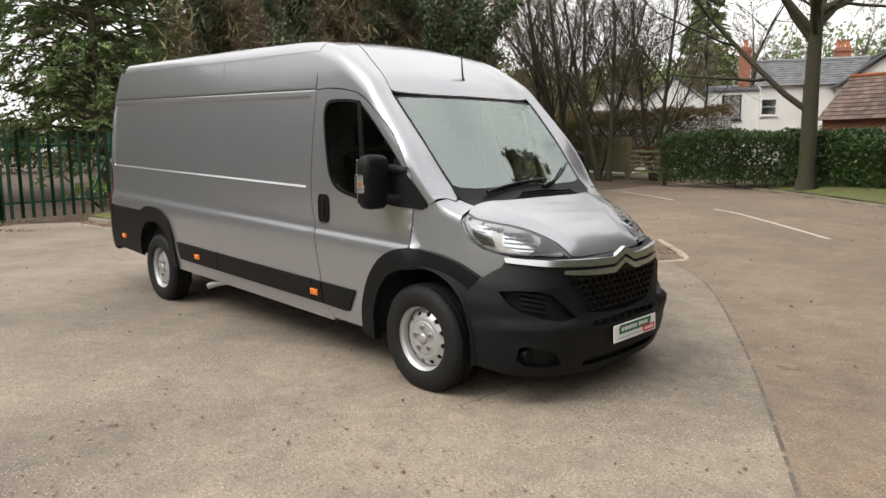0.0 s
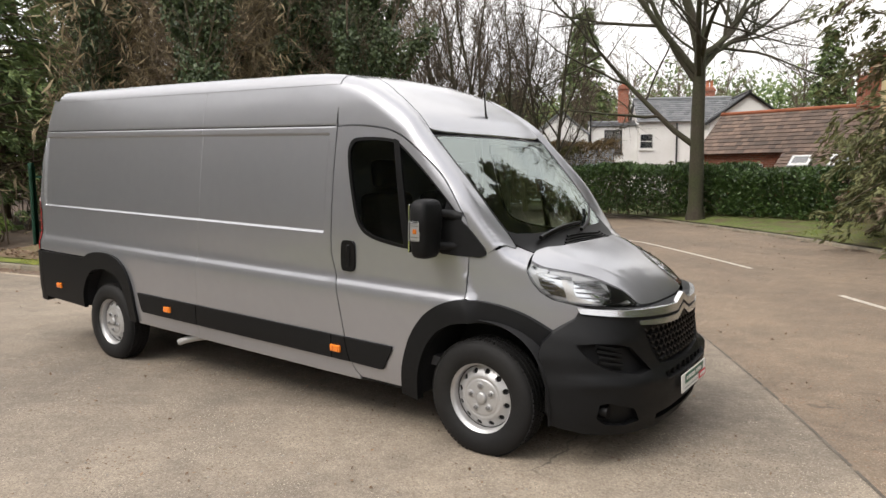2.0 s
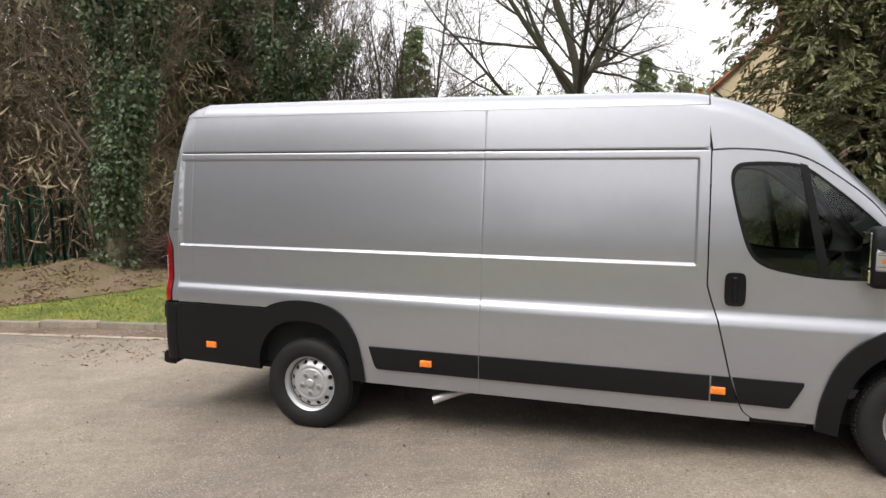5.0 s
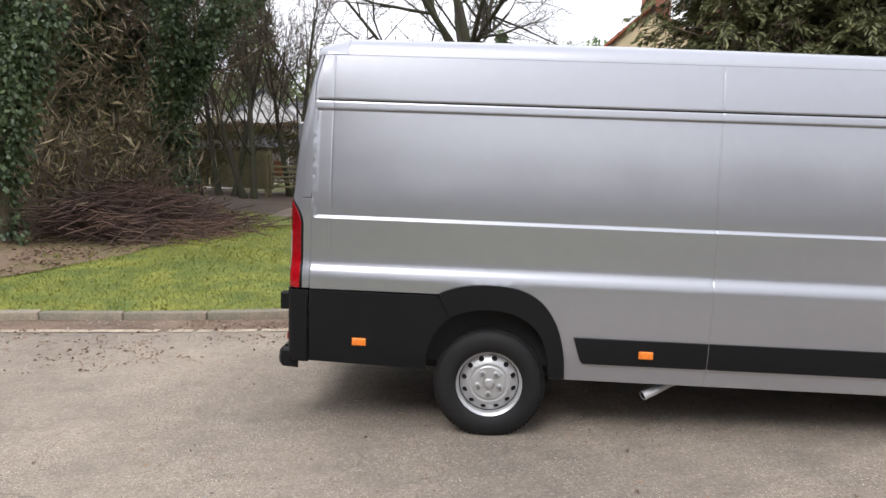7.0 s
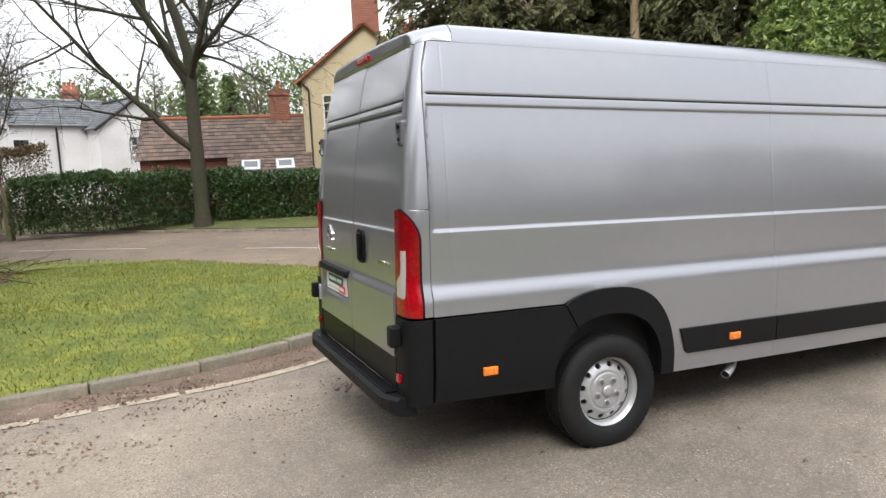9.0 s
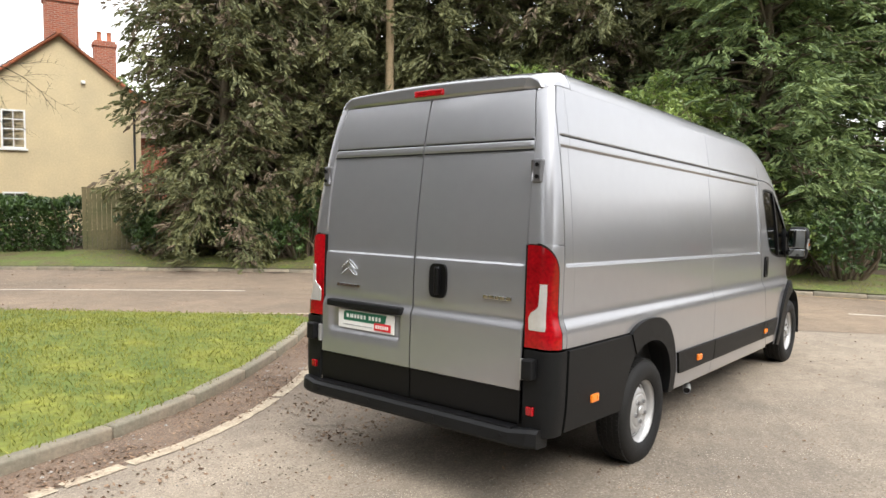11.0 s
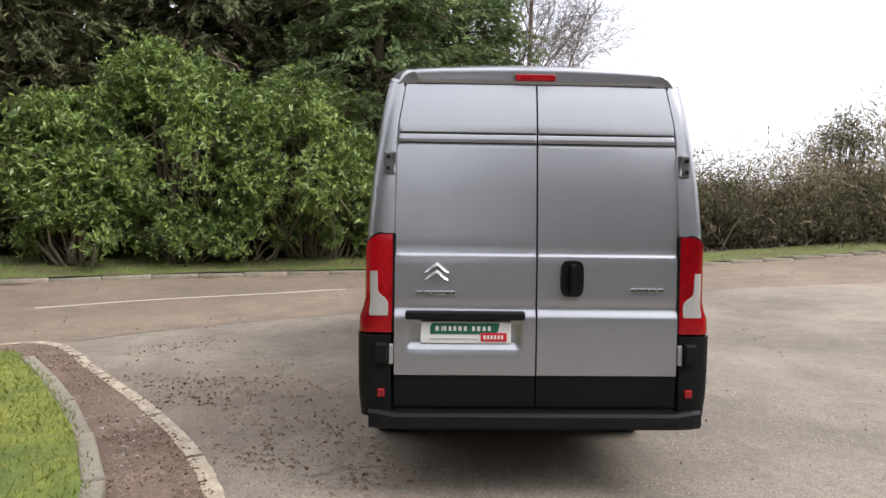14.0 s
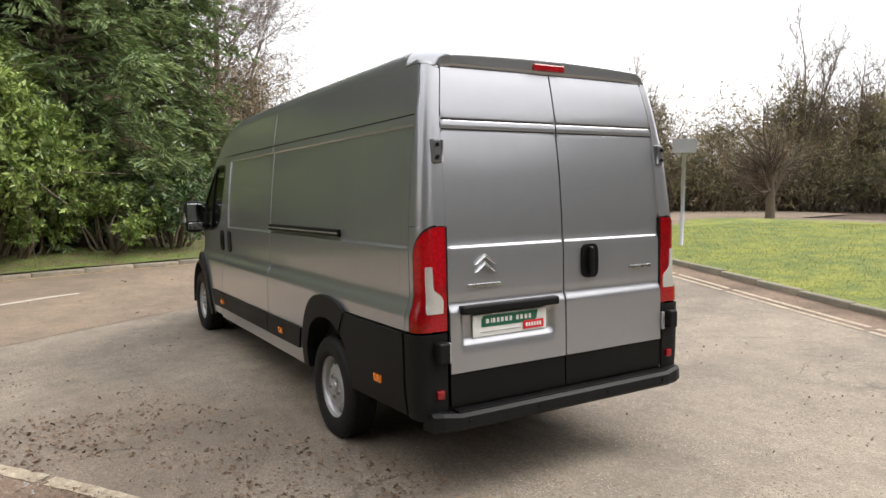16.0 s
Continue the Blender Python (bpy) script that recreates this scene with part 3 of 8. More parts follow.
# kerb stones, one by one
def kerb_line(name, path, label, width, height, length, fn, lean=0.0):
    base = thing(name, label, "kerb", kind="structure")
    pts = resample(path, length)
    rng = random.Random(11)
    me = finish("kerb_stone", box(-length / 2 + .004, length / 2 - .004, -width / 2, width / 2, -.12, height, .018, 2), KERB, True)
    for a, b in zip(pts, pts[1:]):
        c, d = (a + b) / 2, b - a
        ob = new("kerb_stone", me)
        ob.parent = base
        ob.matrix_local = pose(c[0], c[1], fn(*c) + rng.uniform(-.008, .008), rng.uniform(-2, 2), rng.uniform(-.6, .6), math.degrees(math.atan2(d[1], d[0])) + rng.uniform(-.8, .8))
    return base


kerb_line("kerb", ISLE_KERB, "weathered concrete kerb stones round the grass island", .125, .095, .91, land)
kerb_line("kerb", ISLE_ROAD[:40], "weathered concrete kerb stones towards the road", .125, .06, .91, land)
kerb_line("kerb", BANK_KERB, "low concrete kerb stones below the grass bank", .125, .09, .91, land)
kerb_line("kerb", FAR_KERB[6:], "low weathered kerb stones at the road's far side", .14, .075, .91, land)


# ---- the van: one smooth body shape, from which every panel is cut ----
def curve(pts):
    """A smooth monotone curve through points (x, y)."""
    px, py = np.array(pts, float).T
    h, d = np.diff(px), np.diff(py) / np.diff(px)
    m = np.empty_like(py)
    m[0], m[-1] = d[0], d[-1]
    same = d[:-1] * d[1:] > 0
    w1, w2 = 2 * h[1:] + h[:-1], h[1:] + 2 * h[:-1]
    m[1:-1] = np.where(same, (w1 + w2) / (w1 / np.where(same, d[:-1], 1) + w2 / np.where(same, d[1:], 1)), 0)

    def at(x):
        x = np.clip(x, px[0], px[-1])
        i = np.clip(np.searchsorted(px, x) - 1, 0, len(h) - 1)
        s = (x - px[i]) / h[i]
        return (py[i] * (1 + 2 * s) * (1 - s) ** 2 + m[i] * h[i] * s * (1 - s) ** 2
                + py[i + 1] * s * s * (3 - 2 * s) + m[i + 1] * h[i] * s * s * (s - 1))
    return at


def smax(a, b, k):
    return np.maximum(a, b) + np.maximum(k - np.abs(a - b), 0) ** 2 / (4 * k)


HALF_WIDTH = curve([(.15, .96), (.30, .99), (.50, 1.010), (.86, 1.014), (.905, 1.006), (.955, .985), (1.0, .981), (1.25, .982),
                    (1.6, .960), (1.9, .925), (2.1, .896), (2.3, .858), (2.6, .79)])
TAPER = curve([(-1.2, 0), (-.4, .004), (-.1, .012), (.1, .032), (.25, .06), (.45, .105), (.6, .16), (.8, .26)])
TOP = curve([(-5.6, 2.375), (-5.2, 2.395), (-4.4, 2.40), (-1.7, 2.385), (-1.35, 2.37), (-1.15, 2.337), (-.99, 2.285), (-.8, 2.18),
             (-.62, 2.055), (-.50, 1.93), (-.2, 1.615), (.12, 1.262), (.17, 1.222), (.3, 1.175), (.5, 1.09), (.65, 1.005), (.76, .92), (.86, .80)])
SLOPE = curve([(-5.6, 1), (-1.4, 1), (-.95, .9), (-.7, .74), (.1, .68), (.2, .9), (.6, .85), (.9, .6)])
FILLET = curve([(-5.6, .085), (-5.0, .09), (-4.2, .10), (-1.4, .10), (-1.0, .11), (-.5, .105), (.1, .07), (.2, .07), (.9, .06)])
REAR = curve([(.1, -5.34), (1.3, -5.335), (1.6, -5.315), (1.9, -5.275), (2.2, -5.215), (2.4, -5.15)])
NOSE = curve([(.1, .84), (.5, .85), (.75, .86), (.92, .83), (1.0, .80), (1.2, .75)])
PLAN = curve([(0, 0), (.25, .012), (.4, .04), (.6, .13), (.75, .29), (.84, .50), (.95, .90)])


def body(x, y, z):
    """Below zero inside the van's bodywork."""
    a = np.abs(y)
    side = a - (HALF_WIDTH(z) - TAPER(x))
    w, v = np.clip((a - .70) / .22, 0, 1), np.clip((.10 - x) / .35, 0, 1)
    bow = .12 * a * a - .065 * w * w * (3 - 2 * w) * v * v * (3 - 2 * v)
    bow = np.where(x > -1.6, bow * np.clip((x + 1.6) / .6, 0, 1), 0)
    top = (z - (TOP(x + bow) - .034 * (y / .8) ** 2 * np.clip((-x - .6) / .6, 0, 1) - .03 * a * a * np.clip(x * 4, 0, 1))) * SLOPE(x)
    d = smax(side, top, FILLET(x))
    d = smax(d, (REAR(z) - x), .09)
    return smax(d, (x - (NOSE(z) - PLAN(a))) * .8, .05)


BUMP = curve([(.15, .83), (.20, .875), (.26, .905), (.40, .93), (.50, .93), (.56, .895), (.66, .875), (.80, .865), (.95, .85)])
BPLAN = curve([(0, 0), (.3, .012), (.5, .05), (.7, .13), (.82, .23), (.92, .38), (.98, .55), (1.01, .75), (1.03, 1.2)])


def tuck(a, z):
    """The bumper narrows towards its upper edge, most at the corners."""
    return a + .085 * np.clip((z - .66) / .26, 0, 1) + .055 * np.clip((z - .78) / .13, 0, 1) * np.clip((a - .55) / .25, 0, 1)


def bumper(x, y, z):
    return x - (BUMP(z) - BPLAN(tuck(np.abs(y), z)))


def shoot(f, o, d, lo, hi):
    """Where rays from o along d leave the solid f, between the distances lo and hi."""
    lo, hi = np.full(len(o), float(lo)), np.full(len(o), float(hi))
    for _ in range(36):
        mid = (lo + hi) / 2
        p = o + d * mid[:, None]
        inside = f(p[:, 0], p[:, 1], p[:, 2]) < 0
        lo, hi = np.where(inside, mid, lo), np.where(inside, hi, mid)
    return o + d * lo[:, None]


def fit_points(path, step):
    """Cut a closed outline so finely that no edge is longer than step."""
    p, out = [np.array(q, float) for q in path], []
    for a, b in zip(p, p[1:] + p[:1]):
        n = max(1, int(math.ceil(np.linalg.norm(b - a) / step)))
        out += [a + (b - a) * k / n for k in range(n)]
    return np.array(out)


def to_edge(p, poly):
    a, b = poly, np.roll(poly, -1, axis=0)
    d = b - a
    t = np.clip(((p[:, None] - a) * d).sum(2) / ((d * d).sum(1) + 1e-12), 0, 1)
    return np.sqrt((((a + t[..., None] * d) - p[:, None]) ** 2).sum(2)).min(1)


def skin(outline, place, us, vs, holes=(), lip=0.014, step=0.03, lift=None, flip=False):
    """A pressed panel: outline and holes in (u, v), laid on a surface by place(u, v) -> points and outward ways, with a turned-in rim."""
    loops = [fit_points(q, step) for q in (outline, *holes)]
    pts, edges = [], []
    for q in loops:
        n = len(pts)
        pts += [Vector(x) for x in q]
        edges += [(n + i, n + (i + 1) % len(q)) for i in range(len(q))]
    gu, gv_ = np.meshgrid(us, vs)
    g = np.c_[gu.ravel(), gv_.ravel()]
    keep = inside(g, loops[0])
    for q in loops[1:]:
        keep &= ~inside(g, q)
    g = g[keep]
    if len(g):
        for q in loops:
            g = g[to_edge(g, q) > step * 0.3]
    v, _, f3, *_ = delaunay_2d_cdt(pts + [Vector(x) for x in g], edges, [], 0, 1e-6)
    vv, tri = np.array([tuple(p) for p in v]), np.array(f3)
    mid = vv[tri].mean(1)
    ok = inside(mid, loops[0])
    for q in loops[1:]:
        ok &= ~inside(mid, q)
    e1, e2 = vv[tri[:, 1]] - vv[tri[:, 0]], vv[tri[:, 2]] - vv[tri[:, 0]]
    longest = np.maximum.reduce([(e1 ** 2).sum(1), (e2 ** 2).sum(1), ((e1 - e2) ** 2).sum(1)])
    ok &= np.abs(e1[:, 0] * e2[:, 1] - e1[:, 1] * e2[:, 0]) > 2e-3 * longest
    tri = tri[ok]
    p, d = place(vv[:, 0], vv[:, 1])
    if lift is not None:
        p = p + d * (lift(vv[:, 0], vv[:, 1]) if callable(lift) else lift)[..., None] if callable(lift) else p + d * lift
    nrm = np.cross(p[tri[:, 1]] - p[tri[:, 0]], p[tri[:, 2]] - p[tri[:, 0]])
    wrong = (nrm * d[tri[:, 0]]).sum(1) < 0
    tri[wrong] = tri[wrong][:, ::-1]
    bm = mesh_of(p, tri)
    for fc in bm.faces:
        fc.smooth = True
    bm.verts.ensure_lookup_table()
    if lip:
        rim = [e for e in bm.edges if e.is_boundary]
        inner = {}
        ways = {vert: Vector(w) for vert, w in zip(bm.verts, d)}
        for e in rim:
            e.smooth = False
            for vert in e.verts:
                if vert not in inner:
                    inner[vert] = bm.verts.new(vert.co - ways[vert] * lip)
        for e in rim:
            a, b = e.verts
            lp = e.link_loops[0]
            if lp.vert != a:
                a, b = b, a
            bm.faces.new((b, a, inner[a], inner[b]))
    return bm


def on_side(sign):
    def place(u, v):
        o, d = np.c_[u, np.full_like(u, .25 * sign), v], np.tile((0., sign, 0.), (len(u), 1))
        return shoot(body, o, d, 0, 1.0), d
    return place


def on_rear(u, v):
    o, d = np.c_[np.full_like(u, -4.6), u, v], np.tile((-1., 0, 0), (len(u), 1))
    return shoot(body, o, d, 0, 1.2), d


def on_screen(u, v):
    o = np.c_[np.full_like(u, -1.0), u, v]
    d = np.tile((1., 0, 0), (len(u), 1))
    p = shoot(body, o, d, 0, 1.6)
    return p, np.tile((.72, 0, .69), (len(u), 1))


def on_top(u, v):
    o, d = np.c_[u, v, np.full_like(u, .5)], np.tile((0., 0, 1), (len(u), 1))
    return shoot(body, o, d, 0, 2.2), d


def on_barrel(u, v):
    """u along the van, v the angle from level on the left side, over the roof, to level on the right."""
    o = np.c_[u, np.zeros_like(u), np.full_like(u, 1.15)]
    d = np.c_[np.zeros_like(u), np.cos(v), np.sin(v)]
    return shoot(body, o, d, 0, 2.0), d


def on_nose(f):
    """u the angle round the nose from dead ahead towards the left, v the height."""
    def place(u, v):
        o = np.c_[np.full_like(u, -.1), np.zeros_like(u), v]
        d = np.c_[np.cos(u), np.sin(u), np.zeros_like(u)]
        return shoot(f, o, d, .1, 1.6), d
    return place


def nose_uv(p):
    p = np.atleast_2d(p)
    return [(math.atan2(y, x + .1), z) for x, y, z in p]


def barrel_uv(p):
    return [(x, math.atan2(z - 1.15, y)) for x, y, z in p]


def arr(pts):
    a = np.array(pts, float)
    return a[:, 0], a[:, 1]


RAKE = 1.8
van = thing("van", "long silver-grey high-roof panel van parked on the asphalt", "van", pose(0, 0, 0, 0, RAKE, 0))

# outlines in (along, up) of the van's side
FRONT_ARCH = spline([(-.585, .262), (-.568, .45), (-.505, .65), (-.40, .80), (-.27, .89), (-.138, .926), (.05, .916), (.22, .872), (.35, .808), (.44, .752)], 5)
FRONT_OPEN = spline([(-.46, .24), (-.445, .42), (-.385, .60), (-.27, .735), (-.10, .795), (.10, .785), (.26, .715), (.36, .60), (.41, .45), (.43, .26)], 5)
REAR_ARCH = spline([(-4.47, .70), (-4.385, .795), (-4.24, .85), (-4.06, .865), (-3.88, .845), (-3.74, .77), (-3.64, .63), (-3.59, .45), (-3.575, .285)], 5)
REAR_OPEN = spline([(-4.455, .300), (-4.44, .45), (-4.36, .60), (-4.23, .685), (-4.06, .712), (-3.90, .685), (-3.77, .60), (-3.695, .45), (-3.675, .285)], 5)
REAR_SEAM = [(-1.238, 1.962), (-1.236, 1.4), (-1.235, 1.12), (-1.205, 1.02), (-1.165, .90), (-1.08, .55), (-1.03, .40), (-.995, .335), (-.95, .300)]
DOOR_TOP = spline([(-1.225, 1.962), (-1.08, 1.968), (-.86, 1.95), (-.70, 1.908), (-.546, 1.815), (-.336, 1.646), (-.175, 1.43), (-.140, 1.33)], 5)
WINDOW = spline([(-1.118, 1.80), (-1.09, 1.872), (-1.02, 1.892), (-.85, 1.892), (-.72, 1.872), (-.62, 1.808), (-.45, 1.668), (-.28, 1.51), (-.175, 1.395), (-.165, 1.30), (-.20, 1.215), (-.30, 1.192),
                 (-.56, 1.192), (-.78, 1.218), (-.92, 1.258), (-1.0, 1.338), (-1.05, 1.48), (-1.095, 1.66)], 3, True)


def step01(x, lo, hi):
    t = np.clip((x - lo) / (hi - lo), 0, 1)
    return t * t * (3 - 2 * t)


def groove(x, at, width, depth):
    return -depth * np.exp(-((x - at) / width) ** 2)


def side_relief(sliding):
    def lift(x, z):
        pocket = step01(x, -5.19, -5.175) * step01(-x, 1.298, 1.314) * step01(z, 1.240, 1.256) * step01(-z, -1.921, -1.908)
        h = -.015 * pocket
        h += groove(z, 1.972, .005, .007) * step01(x, -5.185, -5.18) * step01(-x, 1.24, 1.25)
        h += groove(z, 1.914, .004, .004) * pocket
        h += groove(x, -2.70, .0035, .005) + groove(x, -5.085, .003, .003) * step01(z, 1.0, 1.02)
        if sliding:
            h += groove(x, -2.70, .004, .006)
        return h
    return lift


x_lines = np.r_[-5.19, -5.182, -5.175, -5.16, -5.095, -5.09, -5.085, -5.08, -5.075, np.arange(-5.0, -2.75, .09), -2.715, -2.71, -2.705, -2.70, -2.695, -2.69, -2.685, np.arange(-2.6, -1.36, .09),
                -1.33, -1.318, -1.314, -1.310, -1.306, -1.302, -1.298, -1.292, -1.275]
z_lines = np.r_[np.arange(.3, .84, .07), .86, .875, .89, .905, .92, .935, .95, .965, .98, 1.0, 1.06, 1.13, 1.2, 1.236, 1.241, 1.246, 1.251, 1.257, 1.265, 1.30, 1.35, 1.40, 1.45, 1.5, 1.55, 1.6, 1.65, 1.7, 1.75, 1.8, 1.85, 1.88,
                1.903, 1.907, 1.911, 1.915, 1.919, 1.924, 1.935, 1.955, 1.962, 1.967, 1.972, 1.977, 1.982, 1.99, 2.05, 2.10, 2.14, 2.17, 2.195, 2.215, 2.235]
SIDE_OUT = ([(-5.20, .795), (-4.395, .795)] + [tuple(p) for p in REAR_ARCH if p[0] > -4.39] + [(-3.575, .275), (-.955, .275)] + [tuple(p) for p in REAR_SEAM[::-1]]
            + [(-1.245, 1.99), (-1.25, 2.252), (-5.15, 2.252), (-5.19, 2.10), (-5.20, 1.95)])
DOOR_OUT = ([(-.935, .300)] + [(x + .009, z) for x, z in REAR_SEAM[::-1][1:]] + [tuple(p) for p in DOOR_TOP[1:]] + [(-.135, 1.2), (-.135, .93)]
            + [tuple(p) for p in FRONT_ARCH[::-1] if p[0] < -.139] + [(-.585, .300)])
for s, side_name in ((-1, "right"), (1, "left")):
    side = on_side(s)
    part("side_panel", skin(SIDE_OUT, side, x_lines, z_lines, lift=side_relief(s > 0), step=.03), SILVER, van)
    # black strip along the pressed groove, standing in for the shade inside it
    part("groove_shade", skin([(-5.178, 1.9685), (-1.25, 1.9685), (-1.25, 1.9755), (-5.178, 1.9755)], side, [], [], lift=-.0015, lip=0, step=.06), SATIN, van)
    door = part("cab_door", skin(DOOR_OUT, side, np.arange(-1.2, -.1, .03), np.r_[np.arange(.3, .84, .07), z_lines[8:20], np.arange(1.15, 2, .02)], [WINDOW], step=.02), SILVER, van)
    ring_in = [(x * .955 - .028, 1.545 + (z - 1.545) * .94) for x, z in WINDOW]
    part("window_seal", skin(WINDOW, side, [], [], [ring_in], lip=.02, lift=.001, step=.04), SATIN, door)
    part("window_glass", skin(ring_in, side, np.arange(-1.1, -.2, .1), np.arange(1.2, 1.9, .1), lip=0, lift=-.012, step=.05), SIDE_GLASS, door).visible_shadow = False
    part("window_divider", skin([(-.735, 1.885), (-.69, 1.87), (-.545, 1.205), (-.60, 1.207)], side, [], [], lift=.002, step=.05), SATIN, door)
    sail = [(-.285, 1.50), (-.17, 1.385), (-.12, 1.335), (-.035, 1.235), (-.028, 1.195), (-.06, 1.18), (-.31, 1.188), (-.33, 1.25)]
    part("mirror_base", skin(sail, side, [-.2, -.15], [1.25, 1.3, 1.35], lift=.012, lip=.03, step=.04), PLASTIC, door)
    # door handle: a rounded black cup with a grip across it
    hx, hz = -1.068, 1.105
    cup = [(hx + .062 * math.copysign(abs(math.cos(a)) ** .45, math.cos(a)), hz + .105 * math.copysign(abs(math.sin(a)) ** .45, math.sin(a))) for a in np.linspace(0, 2 * math.pi, 33)[:-1]]
    handle = part("door_handle", skin(cup, side, [hx - .03, hx, hx + .03], [hz - .06, hz, hz + .06], lift=lambda x, z: .013 - .010 * np.clip(1 - ((x - hx) / .055) ** 2 - ((z - hz) / .095) ** 2, 0, 1), lip=.02, step=.02), SATIN, door)
    yy = s * .975
    part("grip", add_box(bmesh.new(), hx - .018, hx + .018, min(yy, yy + s * .022), max(yy, yy + s * .022), hz - .085, hz + .08, .012), SATIN, handle)
    # arch trims, sill cladding and the bumper's corner
    arch = [tuple(p) for p in FRONT_ARCH] + [tuple(p) for p in FRONT_OPEN[::-1] if p[0] < .30 or p[1] > .66]
    part("front_arch_trim", skin(arch, side, np.arange(-.55, .4, .04), np.arange(.3, .95, .04), lift=lambda x, z: .022 + .012 * np.clip((z - .3) * 2, 0, 1), lip=.06, step=.03), PLASTIC, van)
    arch = [(-4.383, .785)] + [tuple(p) for p in REAR_ARCH if p[0] > -4.37] + [tuple(p) for p in REAR_OPEN[::-1] if p[0] > -4.30] + [(-4.305, .652)]
    part("rear_arch_trim", skin(arch, side, np.arange(-4.3, -3.6, .04), np.arange(.3, .9, .04), lift=.026, lip=.06, step=.03), PLASTIC, van)
    clad = [(-5.20, .785), (-4.395, .785), (-4.385, .78), (-4.31, .655)] + [tuple(p) for p in REAR_OPEN[::-1] if p[0] < -4.31] + [(-4.46, .305), (-5.20, .325)]
    part("bumper_corner", skin(clad, side, np.arange(-5.1, -4.4, .1), np.arange(.35, .78, .08), lift=.018, lip=.04, step=.04), PLASTIC, van)
    for a, b, low in ((-3.53, -2.705, True), (-2.695, -1.195, False), (-1.185, -1.075, False), (-1.065, -.66, True)):
        lo, hi = .392, .556
        if a < -3:
            strip = [(a, hi), (b, hi), (b, lo), (a + .065, lo), (a + .045, lo + .02)]
        elif b > -.7:
            strip = [(a, hi), (b, hi), (b, hi - .02), (b - .075, lo), (b - .10, lo - .005), (a + .045, lo)]
        else:
            strip = [(a, hi), (b, hi), (b + (.045 if b > -1.1 else 0), lo), (a, lo)]
        part("sill_trim", skin(strip, side, np.arange(-3.5, -.6, .1), [.42, .47, .52], lift=.016, lip=.02, step=.05), PLASTIC, van)
    for mx, mz in ((-4.878, .468), (-3.083, .468), (-1.145, .468)):
        y_at = float(side(np.array([mx]), np.array([mz]))[0][0, 1])
        lamp = part("side_marker", add_box(bmesh.new(), mx - .045, mx + .045, min(y_at + s * .012, y_at + s * .032), max(y_at + s * .012, y_at + s * .032), mz - .024, mz + .024, .006), AMBER, van, "amber reflector lamp")
        for k in (-.024, .024):
            part("lamp_ridge", add_box(bmesh.new(), mx + k - .009, mx + k + .009, min(y_at + s * .03, y_at + s * .036), max(y_at + s * .03, y_at + s * .036), mz - .014, mz + .014, .003), AMBER, lamp)
    # cab side above the door, up to the crease of the roof dome, and the A-pillar
    low = side(*arr([(x, z + .012) for x, z in DOOR_TOP[:-3]] + [(-.128, 1.32), (-.10, 1.30), (-.022, 1.215), (.00, 1.222)]))[0]
    pill = on_screen(*arr([(s * y, z) for y, z in spline([(.735, 1.315), (.745, 1.42), (.755, 1.55), (.762, 1.70), (.766, 1.82), (.768, 1.915)], 8)]))[0]
    crease = on_top(*arr([(x, s * y) for x, y in spline([(-.58, .757), (-.72, .728), (-.90, .685), (-1.1, .618), (-1.25, .555)], 6)]))[0]
    hoop = on_barrel(*arr([(-1.25, math.atan2(z - 1.15, s * y)) for y, z in ((.70, 2.34), (.78, 2.30), (.835, 2.258), (.875, 2.12))]))[0]
    foot = on_top(*arr([(x, s * y) for x, y in ((.045, .82), (.075, .765), (.062, .745), (.03, .738))]))[0]
    cab_out = barrel_uv(np.r_[low, foot, pill, crease, hoop])
    ang = np.arange(.03, 1.25, .0125)
    part("cab_upper_panel", skin(cab_out, on_barrel, np.arange(-1.22, .1, .02), ang if s > 0 else math.pi - ang, step=.02, lip=.012), SILVER, van)

    part("pillar_foot", skin([(-.14, 1.16), (.05, 1.16), (.05, 1.215), (-.02, 1.25), (-.14, 1.335)], side, [-.1, -.05, 0], [1.18, 1.2, 1.24, 1.28], lift=-.007, lip=0, step=.03), SILVER, van)

# the roof from gutter to gutter, and the dome over the windscreen
roof_x = np.linspace(-5.0, -1.258, 76)
roof_gut = on_side(1)(roof_x, np.full_like(roof_x, 2.256))[0]
roof_ang = np.arctan2(roof_gut[:, 2] - 1.15, roof_gut[:, 1])
ROOF_W = (1 - np.cos(np.linspace(0, math.pi, 57))) / 2
rows = [on_barrel(np.full(57, x), a + (math.pi - 2 * a) * ROOF_W)[0] for x, a in zip(roof_x, roof_ang)]


def quilt(rows, outward, lip=.012):
    """A smooth sheet through rows of points, with a turned-in rim."""
    n = len(rows[0])
    bm = mesh_of(np.concatenate(rows), [(i * n + k, i * n + k + 1, (i + 1) * n + k + 1, (i + 1) * n + k) for i in range(len(rows) - 1) for k in range(n - 1)])
    bmesh.ops.recalc_face_normals(bm, faces=bm.faces)
    if sum(f.normal.dot(Vector(outward)) * f.calc_area() for f in bm.faces) < 0:
        bmesh.ops.reverse_faces(bm, faces=bm.faces)
    for f in bm.faces:
        f.smooth = True
    rim = [e for e in bm.edges if e.is_boundary]
    r = bmesh.ops.extrude_edge_only(bm, edges=rim)
    for g in r["geom"]:
        if isinstance(g, bmesh.types.BMVert):
            g.co -= Vector(outward) * lip
    for e in rim:
        e.smooth = False
    return bm


